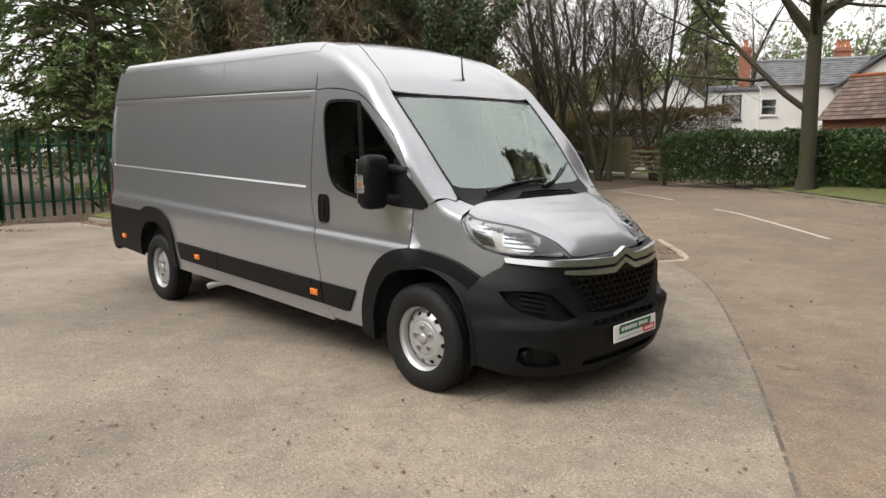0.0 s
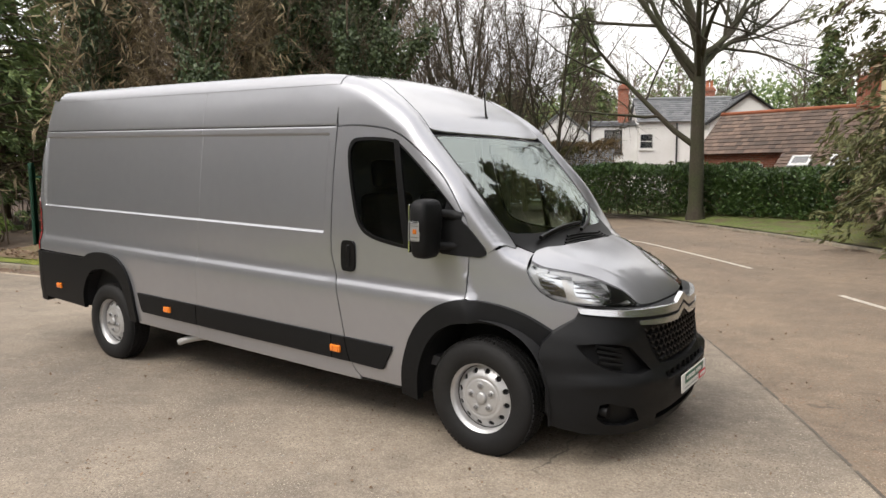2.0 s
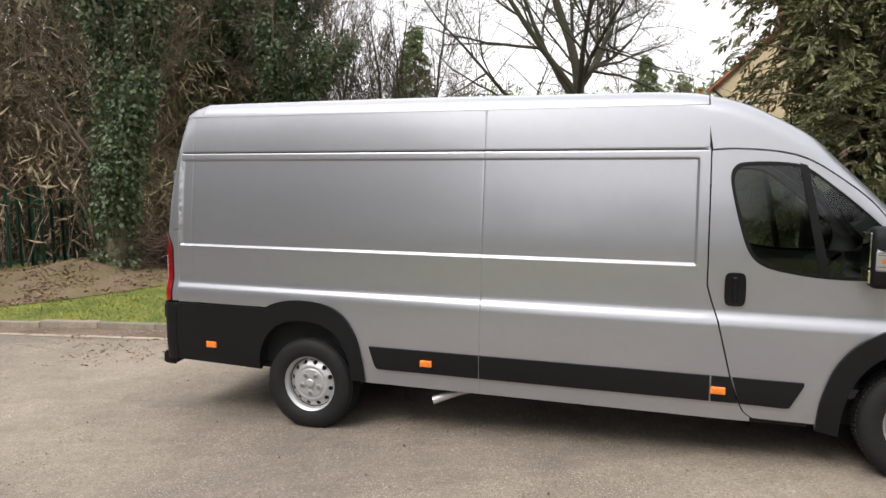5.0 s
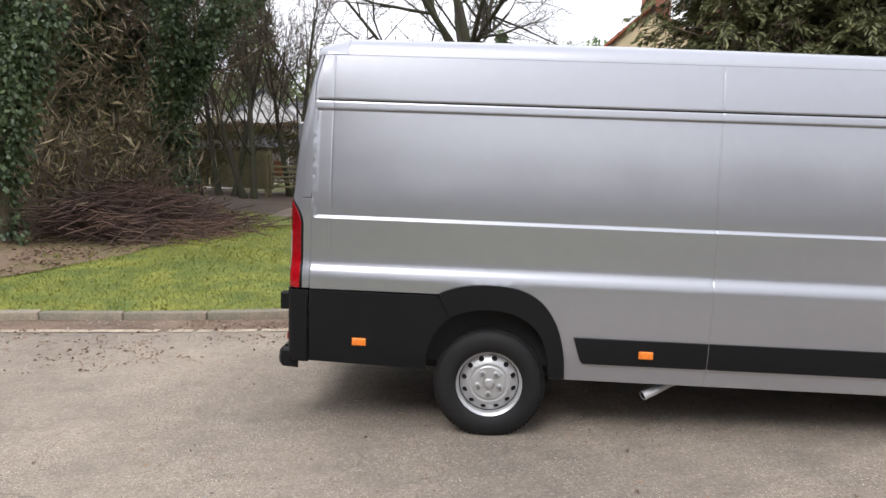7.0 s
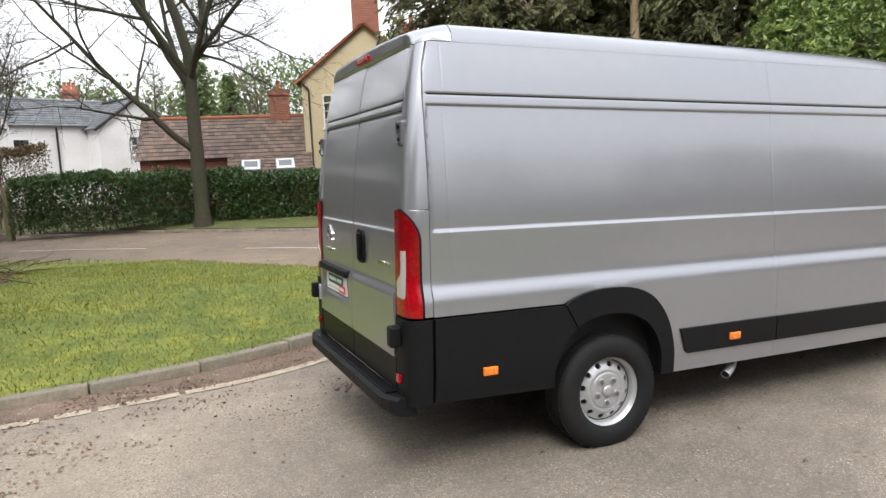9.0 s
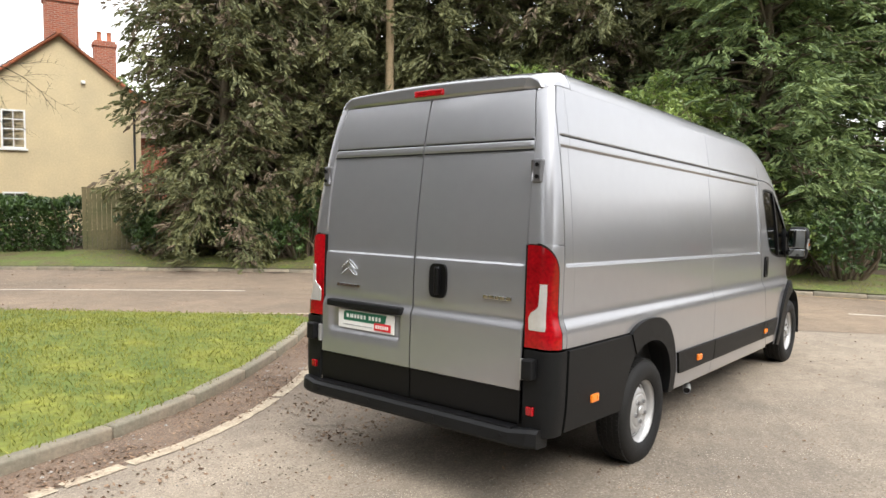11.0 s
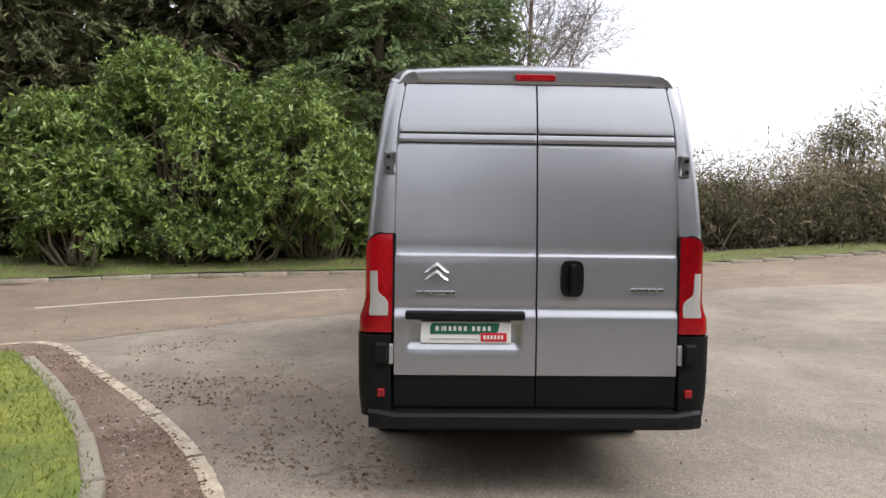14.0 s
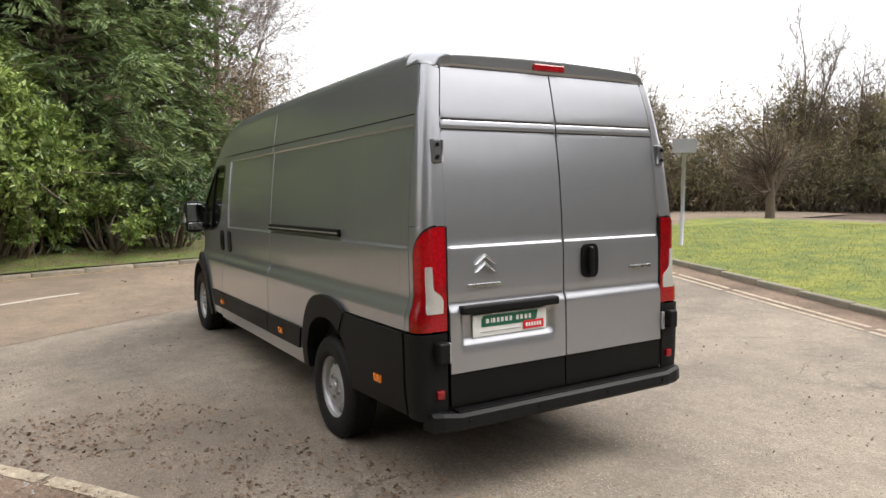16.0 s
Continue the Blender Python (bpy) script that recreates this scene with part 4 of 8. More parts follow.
part("roof", quilt(rows, (0, 0, 1)), SILVER, van)
dome_side = [(-1.262, .546), (-1.1, .609), (-.90, .676), (-.72, .719), (-.585, .746)]
dome_front = [(-.553, .60), (-.525, .40), (-.512, .2), (-.508, 0)]
half = dome_side + dome_front
part("roof_dome", skin(half + [(x, -y) for x, y in half[::-1][1:]], on_top, np.arange(-1.23, -.5, .03), np.arange(-.7, .71, .05), step=.03, lip=.01), SILVER, van)
screen = [(.730, 1.31), (.740, 1.42), (.750, 1.55), (.757, 1.70), (.761, 1.82), (.758, 1.91), (.68, 1.917), (.4, 1.921), (0, 1.922)]
low_edge = [(0, 1.243), (.3, 1.25), (.5, 1.262), (.66, 1.285)]
wide = screen + [(-y, z) for y, z in screen[::-1][1:]] + [(-y, z) for y, z in low_edge[::-1]] + low_edge[1:]
inner_screen = [(y * .968, 1.60 + (z - 1.60) * (.975 if z > 1.6 else .93)) for y, z in wide]
part("windscreen_surround", skin(wide, on_screen, np.arange(-.7, .71, .1), np.arange(1.26, 1.9, .08), [inner_screen], lift=-.002, lip=.02, step=.05), SATIN, van)
part("windscreen", skin(inner_screen, on_screen, np.arange(-.7, .71, .08), np.arange(1.26, 1.9, .06), lift=-.003, lip=0, step=.05), WINDSCREEN, van).visible_shadow = False

# bonnet, front wings, lamps


HOOD_SIDE = spline([(.197, .772), (.27, .760), (.352, .675), (.471, .537), (.62, .428), (.728, .400)], 6)
HOOD_REAR, HOOD_FRONT = curve([(0, .205), (.30, .205), (.52, .18), (.655, .16), (.715, .172), (.79, .20)]), curve([(0, .766), (.2, .758), (.33, .742), (.45, .722)])


def hood_mesh(drop=0.0, grow_by=1.0, lip=.02):
    """The bonnet as one patch between its four edges, domed, with a soft shoulder on either side."""
    m = np.linspace(0, len(HOOD_SIDE) - 1, 41)
    sx, sy = (np.interp(m, range(len(HOOD_SIDE)), [q[k] for q in HOOD_SIDE]) for k in (0, 1))
    sz = on_top(sx, sy)[0][:, 2]
    n = 65
    w = np.linspace(-1, 1, n)
    rows = []
    for i, (ex, ey, ez) in enumerate(zip(sx, sy, sz)):
        t = i / (len(sx) - 1)
        y = w * ey
        mid_x = (1 - t) * HOOD_REAR(0) + t * HOOD_FRONT(0)
        x = ex + ((1 - t) * (HOOD_REAR(np.abs(y)) - HOOD_REAR(ey)) + t * (HOOD_FRONT(np.abs(y)) - HOOD_FRONT(ey)))
        x = x + (mid_x - x[n // 2]) * (1 - np.abs(w) ** 2.5)
        mid_z = float(TOP(mid_x)) + .024 - .026 * t ** 6
        a = np.abs(w)
        flat = 1 - .22 * a ** 3 - .78 * a ** 10
        z = ez + (mid_z - ez) * flat + .006 * np.exp(-((a - .70) / .10) ** 2) * (1 - t ** 3)
        rows.append(np.c_[x * 1, y * grow_by, z - drop])
    verts = np.concatenate(rows)
    faces = [(i * n + k, (i + 1) * n + k, (i + 1) * n + k + 1, i * n + k + 1) for i in range(len(rows) - 1) for k in range(n - 1)]
    bm = mesh_of(verts, faces)
    bmesh.ops.recalc_face_normals(bm, faces=bm.faces)
    if sum(f.normal.z for f in bm.faces) < 0:
        bmesh.ops.reverse_faces(bm, faces=bm.faces)
    for f in bm.faces:
        f.smooth = True
    rim = [e for e in bm.edges if e.is_boundary]
    r = bmesh.ops.extrude_edge_only(bm, edges=rim)
    for g in r["geom"]:
        if isinstance(g, bmesh.types.BMVert):
            g.co += Vector((-.006, 0, -lip))
    for e in rim:
        e.smooth = False
    return bm


bonnet = part("bonnet", hood_mesh(), SILVER, van)
part("bonnet_liner", hood_mesh(.03, 1.03, .10), DARK, bonnet)
part("nose_liner", skin([(-1.12, .72), (1.12, .72), (1.12, 1.06), (-1.12, 1.06)], on_nose(body), np.arange(-1.1, 1.11, .1), np.arange(.75, 1.05, .06), lift=-.075, lip=0, step=.08), DARK, van)
for s in (1, -1):
    top_edge = on_top(*arr([(x, s * y) for x, y in ((.205, .782), (.277, .772), (.358, .688), (.477, .548), (.626, .438), (.722, .415))]))[0]
    low = on_nose(body)(*arr([(s * u, z) for u, z in nose_uv([(.717, .432, .925), (.66, .60, .936), (.56, .70, .942), (.472, .757, .945), (.36, .80, .968), (.29, .815, 1.005), (.236, .822, 1.062), (.205, .83, 1.12)])]))[0]
    lamp_out = nose_uv(np.r_[top_edge, low])
    us = np.arange(.3, 1.3, .05) * s
    head = part("headlamp", skin(lamp_out, on_nose(body), us, np.arange(.94, 1.14, .03), lift=-.045, lip=0, step=.03), BOWL, van, "clear headlamp with bright reflectors and black tip")
    part("lamp_cover", skin(lamp_out, on_nose(body), us, np.arange(.94, 1.14, .03), lift=.002, lip=.03, step=.03), LENS, head).visible_shadow = False

    def pod(points, up, material, name):
        uv = [(s * u, z) for u, z in nose_uv(points)]
        part(name, skin(uv, on_nose(body), np.arange(.3, 1.3, .04) * s, np.arange(.95, 1.12, .02), lift=up, lip=.015, step=.02), material, head)
    pod([(.235, .81, 1.10), (.33, .71, 1.095), (.47, .58, 1.055), (.56, .52, 1.02), (.60, .55, .985), (.60, .63, .958), (.48, .73, .96), (.36, .79, .98), (.28, .815, 1.03)], -.036, BOWL, "lamp_bowl")
    pod([(.25, .80, 1.105), (.33, .70, 1.10), (.38, .70, 1.02), (.42, .74, .975), (.34, .79, .99), (.28, .81, 1.04)], -.02, CHROME, "reflector")
    pod([(.40, .66, 1.07), (.53, .54, 1.035), (.60, .55, .985), (.60, .63, .958), (.48, .72, .965), (.42, .70, 1.0)], -.02, CHROME, "reflector")
    pod([(.345, .71, 1.095), (.365, .69, 1.085), (.44, .70, .985), (.56, .68, .955), (.55, .70, .95), (.42, .75, .96)], -.012, WHITE_LENS, "daylight_strip")
    pod([(.25, .81, 1.115), (.40, .66, 1.085), (.40, .67, 1.075), (.26, .81, 1.10)], -.008, BLADE, "trim")
    pod([(.575, .50, 1.03), (.64, .45, 1.0), (.70, .43, .955), (.66, .585, .943), (.60, .66, .945), (.61, .56, .985)], -.014, SATIN, "black_tip")
    for k in range(4):
        z0 = .975 + k * .026
        pod([(.28, .80, z0 + .02), (.34, .755, z0 + .014), (.34, .755, z0 + .008), (.28, .80, z0 + .014)], -.016, HINGE, "reflector_rib")
        pod([(.43, .69, z0 + .012), (.575, .57, z0), (.575, .57, z0 - .006), (.43, .69, z0 + .006)], -.016, HINGE, "reflector_rib")
    wing = on_side(s)(*arr([(-.128, .934), (-.128, 1.15), (-.128, 1.19)]))[0]
    wing2 = on_side(s)(*arr([(-.020, 1.205), (.0, 1.212)]))[0]
    wing3 = on_top(*arr([(x, s * y) for x, y in ((.051, .824), (.083, .768), (.075, .738), (.15, .662), (.165, .722), (.187, .785))]))[0]
    lamp_low = low[::-1] + np.array((-.006, 0, -.006))
    tip = on_nose(body)(*arr([(s * u, z) for u, z in nose_uv([(.53, .745, .93), (.50, .80, .87)])]))[0]
    arch = on_side(s)(*arr([p for p in FRONT_ARCH[::-1] if p[0] > -.13]))[0]
    wing_out = nose_uv(np.r_[wing, wing2, wing3, lamp_low[:-3], tip, arch])
    part("front_wing", skin(wing_out, on_nose(body), np.arange(.7622, 1.7, .025) * s, np.arange(.8, 1.3, .025), step=.02, lip=.015), SILVER, van)

# scuttle below the screen, with slots and two wipers
SC = [(.198, 0), (.198, .30), (.173, .52), (.152, .65), (.06, .735), (.0, .715), (.02, .66), (.05, .5), (.07, .3), (.075, 0)]
scuttle = part("scuttle", skin(SC + [(x, -y) for x, y in SC[::-1][1:-1]], on_top, [.09, .12, .15, .18], np.arange(-.7, .71, .05), lift=.004, lip=.02, step=.03), SATIN, van)
for k in range(5):
    ys = np.linspace(-.34 + .05 * k, .52 - .02 * k, 12)
    path = on_top(HOOD_REAR(np.abs(ys)) - .012 - .017 * k, ys)[0] + np.array((0, 0, .010))
    part("vent_slat", tube(bmesh.new(), path, .006, 6), PLASTIC, scuttle)
for pts in (((.10, -.50), (.088, -.30), (.075, -.05), (.066, .18)), ((.115, .08), (.07, .28), (0.0, .47), (-.07, .62))):
    path = on_top(*arr(spline(pts, 5)))[0] + np.array((.012, 0, .03))
    wiper = part("wiper", tube(bmesh.new(), path, np.linspace(.014, .007, len(path)), 6), SATIN, van)
    part("wiper_blade", tube(bmesh.new(), [Vector(p) + Vector((-.004, 0, -.016)) for p in path[3:]], .006, 6), RUBBER, wiper)
aer = on_top(*arr([(-.634, .03)]))[0][0]
aerial = part("aerial", tube(bmesh.new(), [aer, aer + (-.01, 0, .03), aer + (-.03, 0, .21)], [.012, .008, .003], 8), SATIN, van)

# front bumper: grille, number plate, air intakes and lamp pockets
nose = on_nose(bumper)


def bump_uv(pts):
    """(side, up) on the bumper to (angle, up)."""
    out = []
    for y, z in pts:
        x = float(BUMP(z) - BPLAN(tuck(abs(y), z)))
        out.append((math.atan2(y, x + .1), z))
    return out


GRILLE = [(.505, .790), (.475, .70), (.42, .615), (.385, .585), (.2, .562), (0, .556)]
GRILLE_TOP = [(0, .800), (.3, .800)]
grille = [(y, z) for y, z in GRILLE] + [(-y, z) for y, z in GRILLE[::-1][1:]] + [(-.3, .800), (0, .806), (.3, .800)]
INTAKE = [(.868, .735), (.80, .748), (.71, .742), (.63, .715), (.56, .64), (.485, .565), (.60, .555), (.72, .58), (.80, .615), (.852, .67)]
LIP = [(.45, .298), (.42, .250), (0, .240), (-.42, .250), (-.45, .298), (0, .306)]
LOWER = [(.39, .535), (.375, .50), (0, .494), (-.375, .50), (-.39, .535), (0, .542)]
FOG = [(.835, .41), (.80, .42), (.66, .375), (.60, .29), (.70, .275), (.80, .292), (.84, .33)]
FRONT = [(0, .915), (.25, .912), (.42, .905), (.60, .925), (.72, .936), (.765, .928), (.80, .87), (.905, .79), (.942, .735), (.964, .68), (.972, .6), (.972, .5), (.970, .36), (.955, .275), (.86, .235), (.55, .205), (.3, .195), (0, .19)]
front_out = bump_uv(FRONT + [(-y, z) for y, z in FRONT[::-1][1:-1]])
holes = [bump_uv(grille), bump_uv(LOWER), bump_uv(LIP)]
for s in (1, -1):
    holes += [bump_uv([(s * y, z) for y, z in q]) for q in (INTAKE, FOG)]


def bumper_relief(u, v):
    a = np.abs(u)
    return .012 * step01(v, .40, .47) * step01(-v, -.58, -.52) * step01(-a, -.75, -.6) - .01 * np.exp(-((v - .25) / .02) ** 2) * step01(-a, -.75, -.6) + .022 * np.exp(-((v - .525) / .022) ** 2) * step01(a, .42, .55) * step01(-a, -1.0, -.85) + .014 * np.exp(-((v - .755) / .02) ** 2) * step01(a, .5, .6) * step01(-a, -.95, -.8)


us = np.r_[np.arange(-1.0, 1.01, .045)]
bumper_f = part("front_bumper", skin(front_out, nose, us, np.arange(.2, .95, .03), holes, lift=bumper_relief, step=.025, lip=.06), PLASTIC, van, "black textured plastic front bumper")
deep = lambda q, d, material, name, parent: part(name, skin(bump_uv(q), nose, us, np.arange(.2, .95, .03), lift=-d, lip=0, step=.04), material, parent)
wider = lambda q, k: [(np.mean([a for a, _ in q]) + (y - np.mean([a for a, _ in q])) * k, np.mean([b for _, b in q]) + (z - np.mean([b for _, b in q])) * k) for y, z in q]
deep(wider(grille, 1.1), .05, DARK, "grille_backing", bumper_f)
deep(wider(LOWER, 1.15), .03, DARK, "intake_backing", bumper_f)
deep(wider(LIP, 1.12), .05, DARK, "intake_backing", bumper_f)
for s in (1, -1):
    q = [(s * y, z) for y, z in INTAKE]
    deep(wider(q, 1.12), .085, DARK, "intake_pocket", bumper_f)
    for k in range(4):
        z = .60 + k * .03
        slat = [(s * .67, z), (s * .80, z + .03), (s * .80, z + .045), (s * .67, z + .015)]
        part("intake_slat", skin(bump_uv(slat), nose, us, [], lift=-.03, lip=.02, step=.04), PLASTIC, bumper_f)
    q = [(s * y, z) for y, z in FOG]
    deep(wider(q, 1.1), .045, PLASTIC, "fog_pocket", bumper_f)
    cx = float(BUMP(.36) - BPLAN(.775))
    bm = bmesh.new()
    bmesh.ops.create_cone(bm, cap_ends=True, segments=20, radius1=.045, radius2=.04, depth=.06, matrix=Matrix.Translation((cx - .06, s * .765, .36)) @ Matrix.Rotation(radians(90), 4, "Y"))
    part("fog_lamp_blank", bm, SATIN, bumper_f)
# honeycomb of the grille
bm = bmesh.new()
for row in range(6):
    z = .588 + row * .040
    for k in range(-8, 9):
        y = k * .064 + (.032 if row % 2 else 0)
        if abs(y) > .37 + (z - .56) * .5:
            continue
        x = float(BUMP(z) - BPLAN(abs(y))) - .020
        for tilt, dy, dz, ln in ((0, 0, 0, .014), (38, .022, .011, .013), (-38, -.022, .011, .013), (90, .034, .026, .008)):
            add_box(bm, -.010, .008, -ln, ln, -.0038, .0038, .0, m=pose(x, y + dy, z + dz, tilt, 0, 0))
part("grille_mesh", bm, SATIN, bumper_f, "black honeycomb grille")
for k in range(8):
    y = -.33 + k * .094
    x = float(BUMP(.515) - BPLAN(abs(y))) - .012
    part("grille_bar", add_box(bmesh.new(), x - .012, x + .006, y - .006, y + .006, .497, .538), PLASTIC, bumper_f)


def blade(z0, z1, reach, peak, name, z_out):
    """A chrome bar across the nose that rises to a chevron in the middle."""
    path = [(-reach, 0), (-reach * .75, 0), (-.3, 0), (-.115, 0), (0, peak), (.115, 0), (.3, 0), (reach * .75, 0), (reach, 0)]
    top, low = [], []
    for y, rise in path:
        t = min(abs(y) / reach, 1)
        top.append((y, z1 + rise + z_out * t * t))
        low.append((y, z0 + rise + z_out * t * t + (z1 - z0) * .35 * t ** 3))
    out = bump_uv(top + low[::-1])
    return part(name, skin(out, nose, us, [(z0 + z1) / 2], lift=lambda u, v: .020 + 0 * u, lip=.03, step=.02), BLADE, van, "satin chrome bar with a chevron peak")


blade(.862, .908, .775, .052, "upper_blade", .022)
blade(.806, .842, .545, .052, "lower_blade", .016)


def number_plate(parent, m):
    """White plate with a green field, a red tab and plain bars for the print."""
    plate = part("number_plate", add_box(bmesh.new(), -.26, .26, -.004, .004, -.056, .056, .004, m=m), WHITE_PLATE, parent, "white dealer plate with green and red print")
    green = bmesh.new()
    vs = [green.verts.new(m @ Vector((x, -.0065, z))) for x, z in ((-.205, -.008), (.17, -.008), (.185, .008), (.195, .050), (-.19, .050), (-.205, .034))]
    green.faces.new(vs)
    part("green_field", green, GREEN_PLATE, plate)
    rng = random.Random(3)
    x = -.175
    for wide in (.040, .014, .034, .032, .034, .036, .034, 0, .034, .036, .036, .030):
        if wide:
            part("print_bar", add_box(bmesh.new(), x, x + wide * .5, -.009, -.0066, .010, .033, m=m), WHITE_PLATE, plate)
        x += wide * .86 if wide else .018
    part("red_tab", add_box(bmesh.new(), .085, .235, -.010, -.0068, -.044, .0, .002, m=m), RED_PLATE, plate)
    for k in range(6):
        part("print_bar", add_box(bmesh.new(), .102 + k * .02, .114 + k * .02, -.012, -.0101, -.032, -.012, m=m), WHITE_PLATE, plate)
    part("print_bar", add_box(bmesh.new(), -.21, .07, -.0065, -.0045, -.036, -.030, m=m), mat("grey_print", (.45, .46, .46), .5), plate)
    return plate


number_plate(bumper_f, pose(.955, .028, .430, -4, 0, 90))

# rear frame, round the doors
def rear_strip(inner, outer, count, lift=0.0):
    """A curved strip on the body between points on the rear face and points on the side or roof."""
    verts, faces = [], []
    for a, b in zip(inner, outer):
        a, b = np.array(a), np.array(b)
        c = (a + b) / 2
        core = np.array((-4.7, c[1] * .45, min(c[2] - .15 if c[2] > 2 else c[2], 1.9)))
        w = np.linspace(0, 1, count)[:, None]
        t = a + (b - a) * w
        d = t - core
        d /= np.linalg.norm(d, axis=1)[:, None]
        p = shoot(body, np.tile(core, (count, 1)), d, 0, 2.0) + d * lift
        verts += [*p]
    n = count
    for i in range(len(inner) - 1):
        for k in range(n - 1):
            faces.append((i * n + k, i * n + k + 1, (i + 1) * n + k + 1, (i + 1) * n + k))
    bm = mesh_of(verts, faces)
    bmesh.ops.recalc_face_normals(bm, faces=bm.faces)
    mid = sum((fc.normal.dot(fc.calc_center_median() - Vector((-4.6, 0, 1.4))) for fc in bm.faces))
    if mid < 0:
        bmesh.ops.reverse_faces(bm, faces=bm.faces)
    for fc in bm.faces:
        fc.smooth = True
    rim = [e for e in bm.edges if e.is_boundary]
    r = bmesh.ops.extrude_edge_only(bm, edges=rim)
    for v in [g for g in r["geom"] if isinstance(g, bmesh.types.BMVert)]:
        way = (Vector((-4.6, v.co.y * .5, min(v.co.z, 1.9))) - v.co).normalized()
        v.co += way * .014
    for e in rim:
        e.smooth = False
    return bm


REAR_LINE = curve([(.7, -5.207), (1.9, -5.207), (1.95, -5.207), (2.10, -5.197), (2.252, -5.160), (2.3, -5.15)])
DOOR_EDGE = curve([(.3, .822), (1.3, .822), (1.9, .814), (2.24, .768)])
zs = np.r_[np.linspace(1.366, 2.10, 16), 2.16, 2.222]
for s in (1, -1):
    rear_in = on_rear(s * DOOR_EDGE(zs), zs)[0]
    rear_out = on_side(s)(REAR_LINE(zs + np.linspace(0, .028, len(zs))), zs + np.linspace(0, .028, len(zs)))[0]
    part("rear_pillar", rear_strip(rear_in, rear_out, 9), SILVER, van)
    # tail lamp, rounded over at its top
    lz = np.r_[.798, np.linspace(.83, 1.2, 8), 1.36 - .14 * (1 - np.linspace(0, 1, 13)) ** 2]
    lamp_in = on_rear(s * DOOR_EDGE(lz) * 1.004, lz)[0]
    bend = 1 - np.sqrt(np.clip(1 - np.clip((lz - 1.20) / .16, 0, 1) ** 2, 0, 1))
    lamp_out = on_side(s)(-5.262 - .035 * bend, lz)[0]
    lamp_out = lamp_out + (lamp_in - lamp_out) * (.72 * bend)[:, None]
    lamp = part("tail_lamp", rear_strip(lamp_in, lamp_out, 9, .010), RED, van, "red tail lamp with a clear middle")
    q = np.linspace(.895, 1.15, 25)
    li, lo = on_rear(s * DOOR_EDGE(q), q)[0], on_side(s)(np.full_like(q, -5.262), q)[0]
    f_in = curve([(.925, .14), (.95, .10), (1.0, .10), (1.03, .15), (1.075, .37), (1.19, .40), (1.215, .42)])(q + .045)[:, None]
    f_out = curve([(.925, .46), (.95, .52), (1.0, .58), (1.15, .61), (1.20, .60), (1.215, .58)])(q + .045)[:, None]
    part("clear_lens", rear_strip(li * (1 - f_in) + lo * f_in, li * (1 - f_out) + lo * f_out, 5, .014), WHITE_LENS, lamp, "clear reversing lens")
    part("lamp_rim", rear_strip(on_rear(s * (DOOR_EDGE(lz) - .008), lz)[0], on_rear(s * (DOOR_EDGE(lz) + .006), lz)[0], 3, .006), SATIN, lamp)
    side_rim = on_side(s)(-5.252 - .035 * bend, lz)[0]
    side_rim = side_rim + (lamp_in - side_rim) * (.66 * bend)[:, None] + np.array((0, 0, 1.)) * (.012 * bend)[:, None]
    part("lamp_rim", rear_strip(lamp_out, side_rim, 3, .006), SATIN, lamp)
    part("rear_corner_panel", rear_strip(side_rim, on_side(s)(np.full_like(lz, -5.207), lz)[0], 5), SILVER, van)
# the cap above the doors: an upright face with a lip, rounding over into the roof
vs_ = np.linspace(-1, 1, 49)
base = on_rear(.778 * vs_, np.full_like(vs_, 2.242))[0]
gut_at = on_side(1)(*arr([(-5.007, 2.256)]))[0][0]
GUTTER = math.atan2(gut_at[2] - 1.15, gut_at[1])
crest = on_barrel(np.full_like(vs_, -5.007), math.pi / 2 - vs_ * (math.pi / 2 - GUTTER))[0]
lip_z = 2.242 + .088 * (1 - .30 * vs_ ** 2) * (1 - np.abs(vs_) ** 24)
raised = np.where(np.abs(vs_) < .9, .010, 0)
face = [base]
for f, dx in ((.10, -.004), (.3, -.005), (.55, -.006), (.75, -.008), (.90, -.009)):
    face.append(np.c_[base[:, 0] + dx - raised, base[:, 1] + (crest[:, 1] - base[:, 1]) * f * .3, 2.242 + (lip_z - 2.242) * f])
lip_p = np.c_[base[:, 0] - .006 - raised, base[:, 1] + (crest[:, 1] - base[:, 1]) * .35, lip_z]
knee = np.c_[base[:, 0] + .05, base[:, 1] + (crest[:, 1] - base[:, 1]) * .6, np.minimum(lip_z + .03, crest[:, 2])]
for f in np.linspace(0, 1, 9):
    face.append(lip_p * (1 - f) ** 2 + 2 * knee * f * (1 - f) + crest * f * f)
part("roof_cap", quilt([r[3:-3] for r in face], (-.7, 0, .7)), SILVER, van)
part("roof_cap", quilt([r[:4] for r in face], (-.7, 0, .7)), SILVER, van)
part("roof_cap", quilt([r[-4:] for r in face], (-.7, 0, .7)), SILVER, van)
for s in (1, -1):
    q_in = on_rear(np.array([s * .778, s * .7782, s * .7784, s * .778]), np.array([2.242, 2.238, 2.232, 2.224]))[0]
    gut = on_side(s)(np.array([-5.007, -5.07, -5.12, -5.160]), np.array([2.256, 2.256, 2.256, 2.252]))[0]
    part("roof_corner", rear_strip(q_in, gut, 8, 0.002), SILVER, van)
brake = on_rear(*arr([(.012, 2.25)]))[0][0]
part("brake_lamp", add_box(bmesh.new(), brake[0] - .036, brake[0] + .03, brake[1] - .118, brake[1] + .118, 2.258, 2.300, .008), RED, van, "red high-level brake lamp")


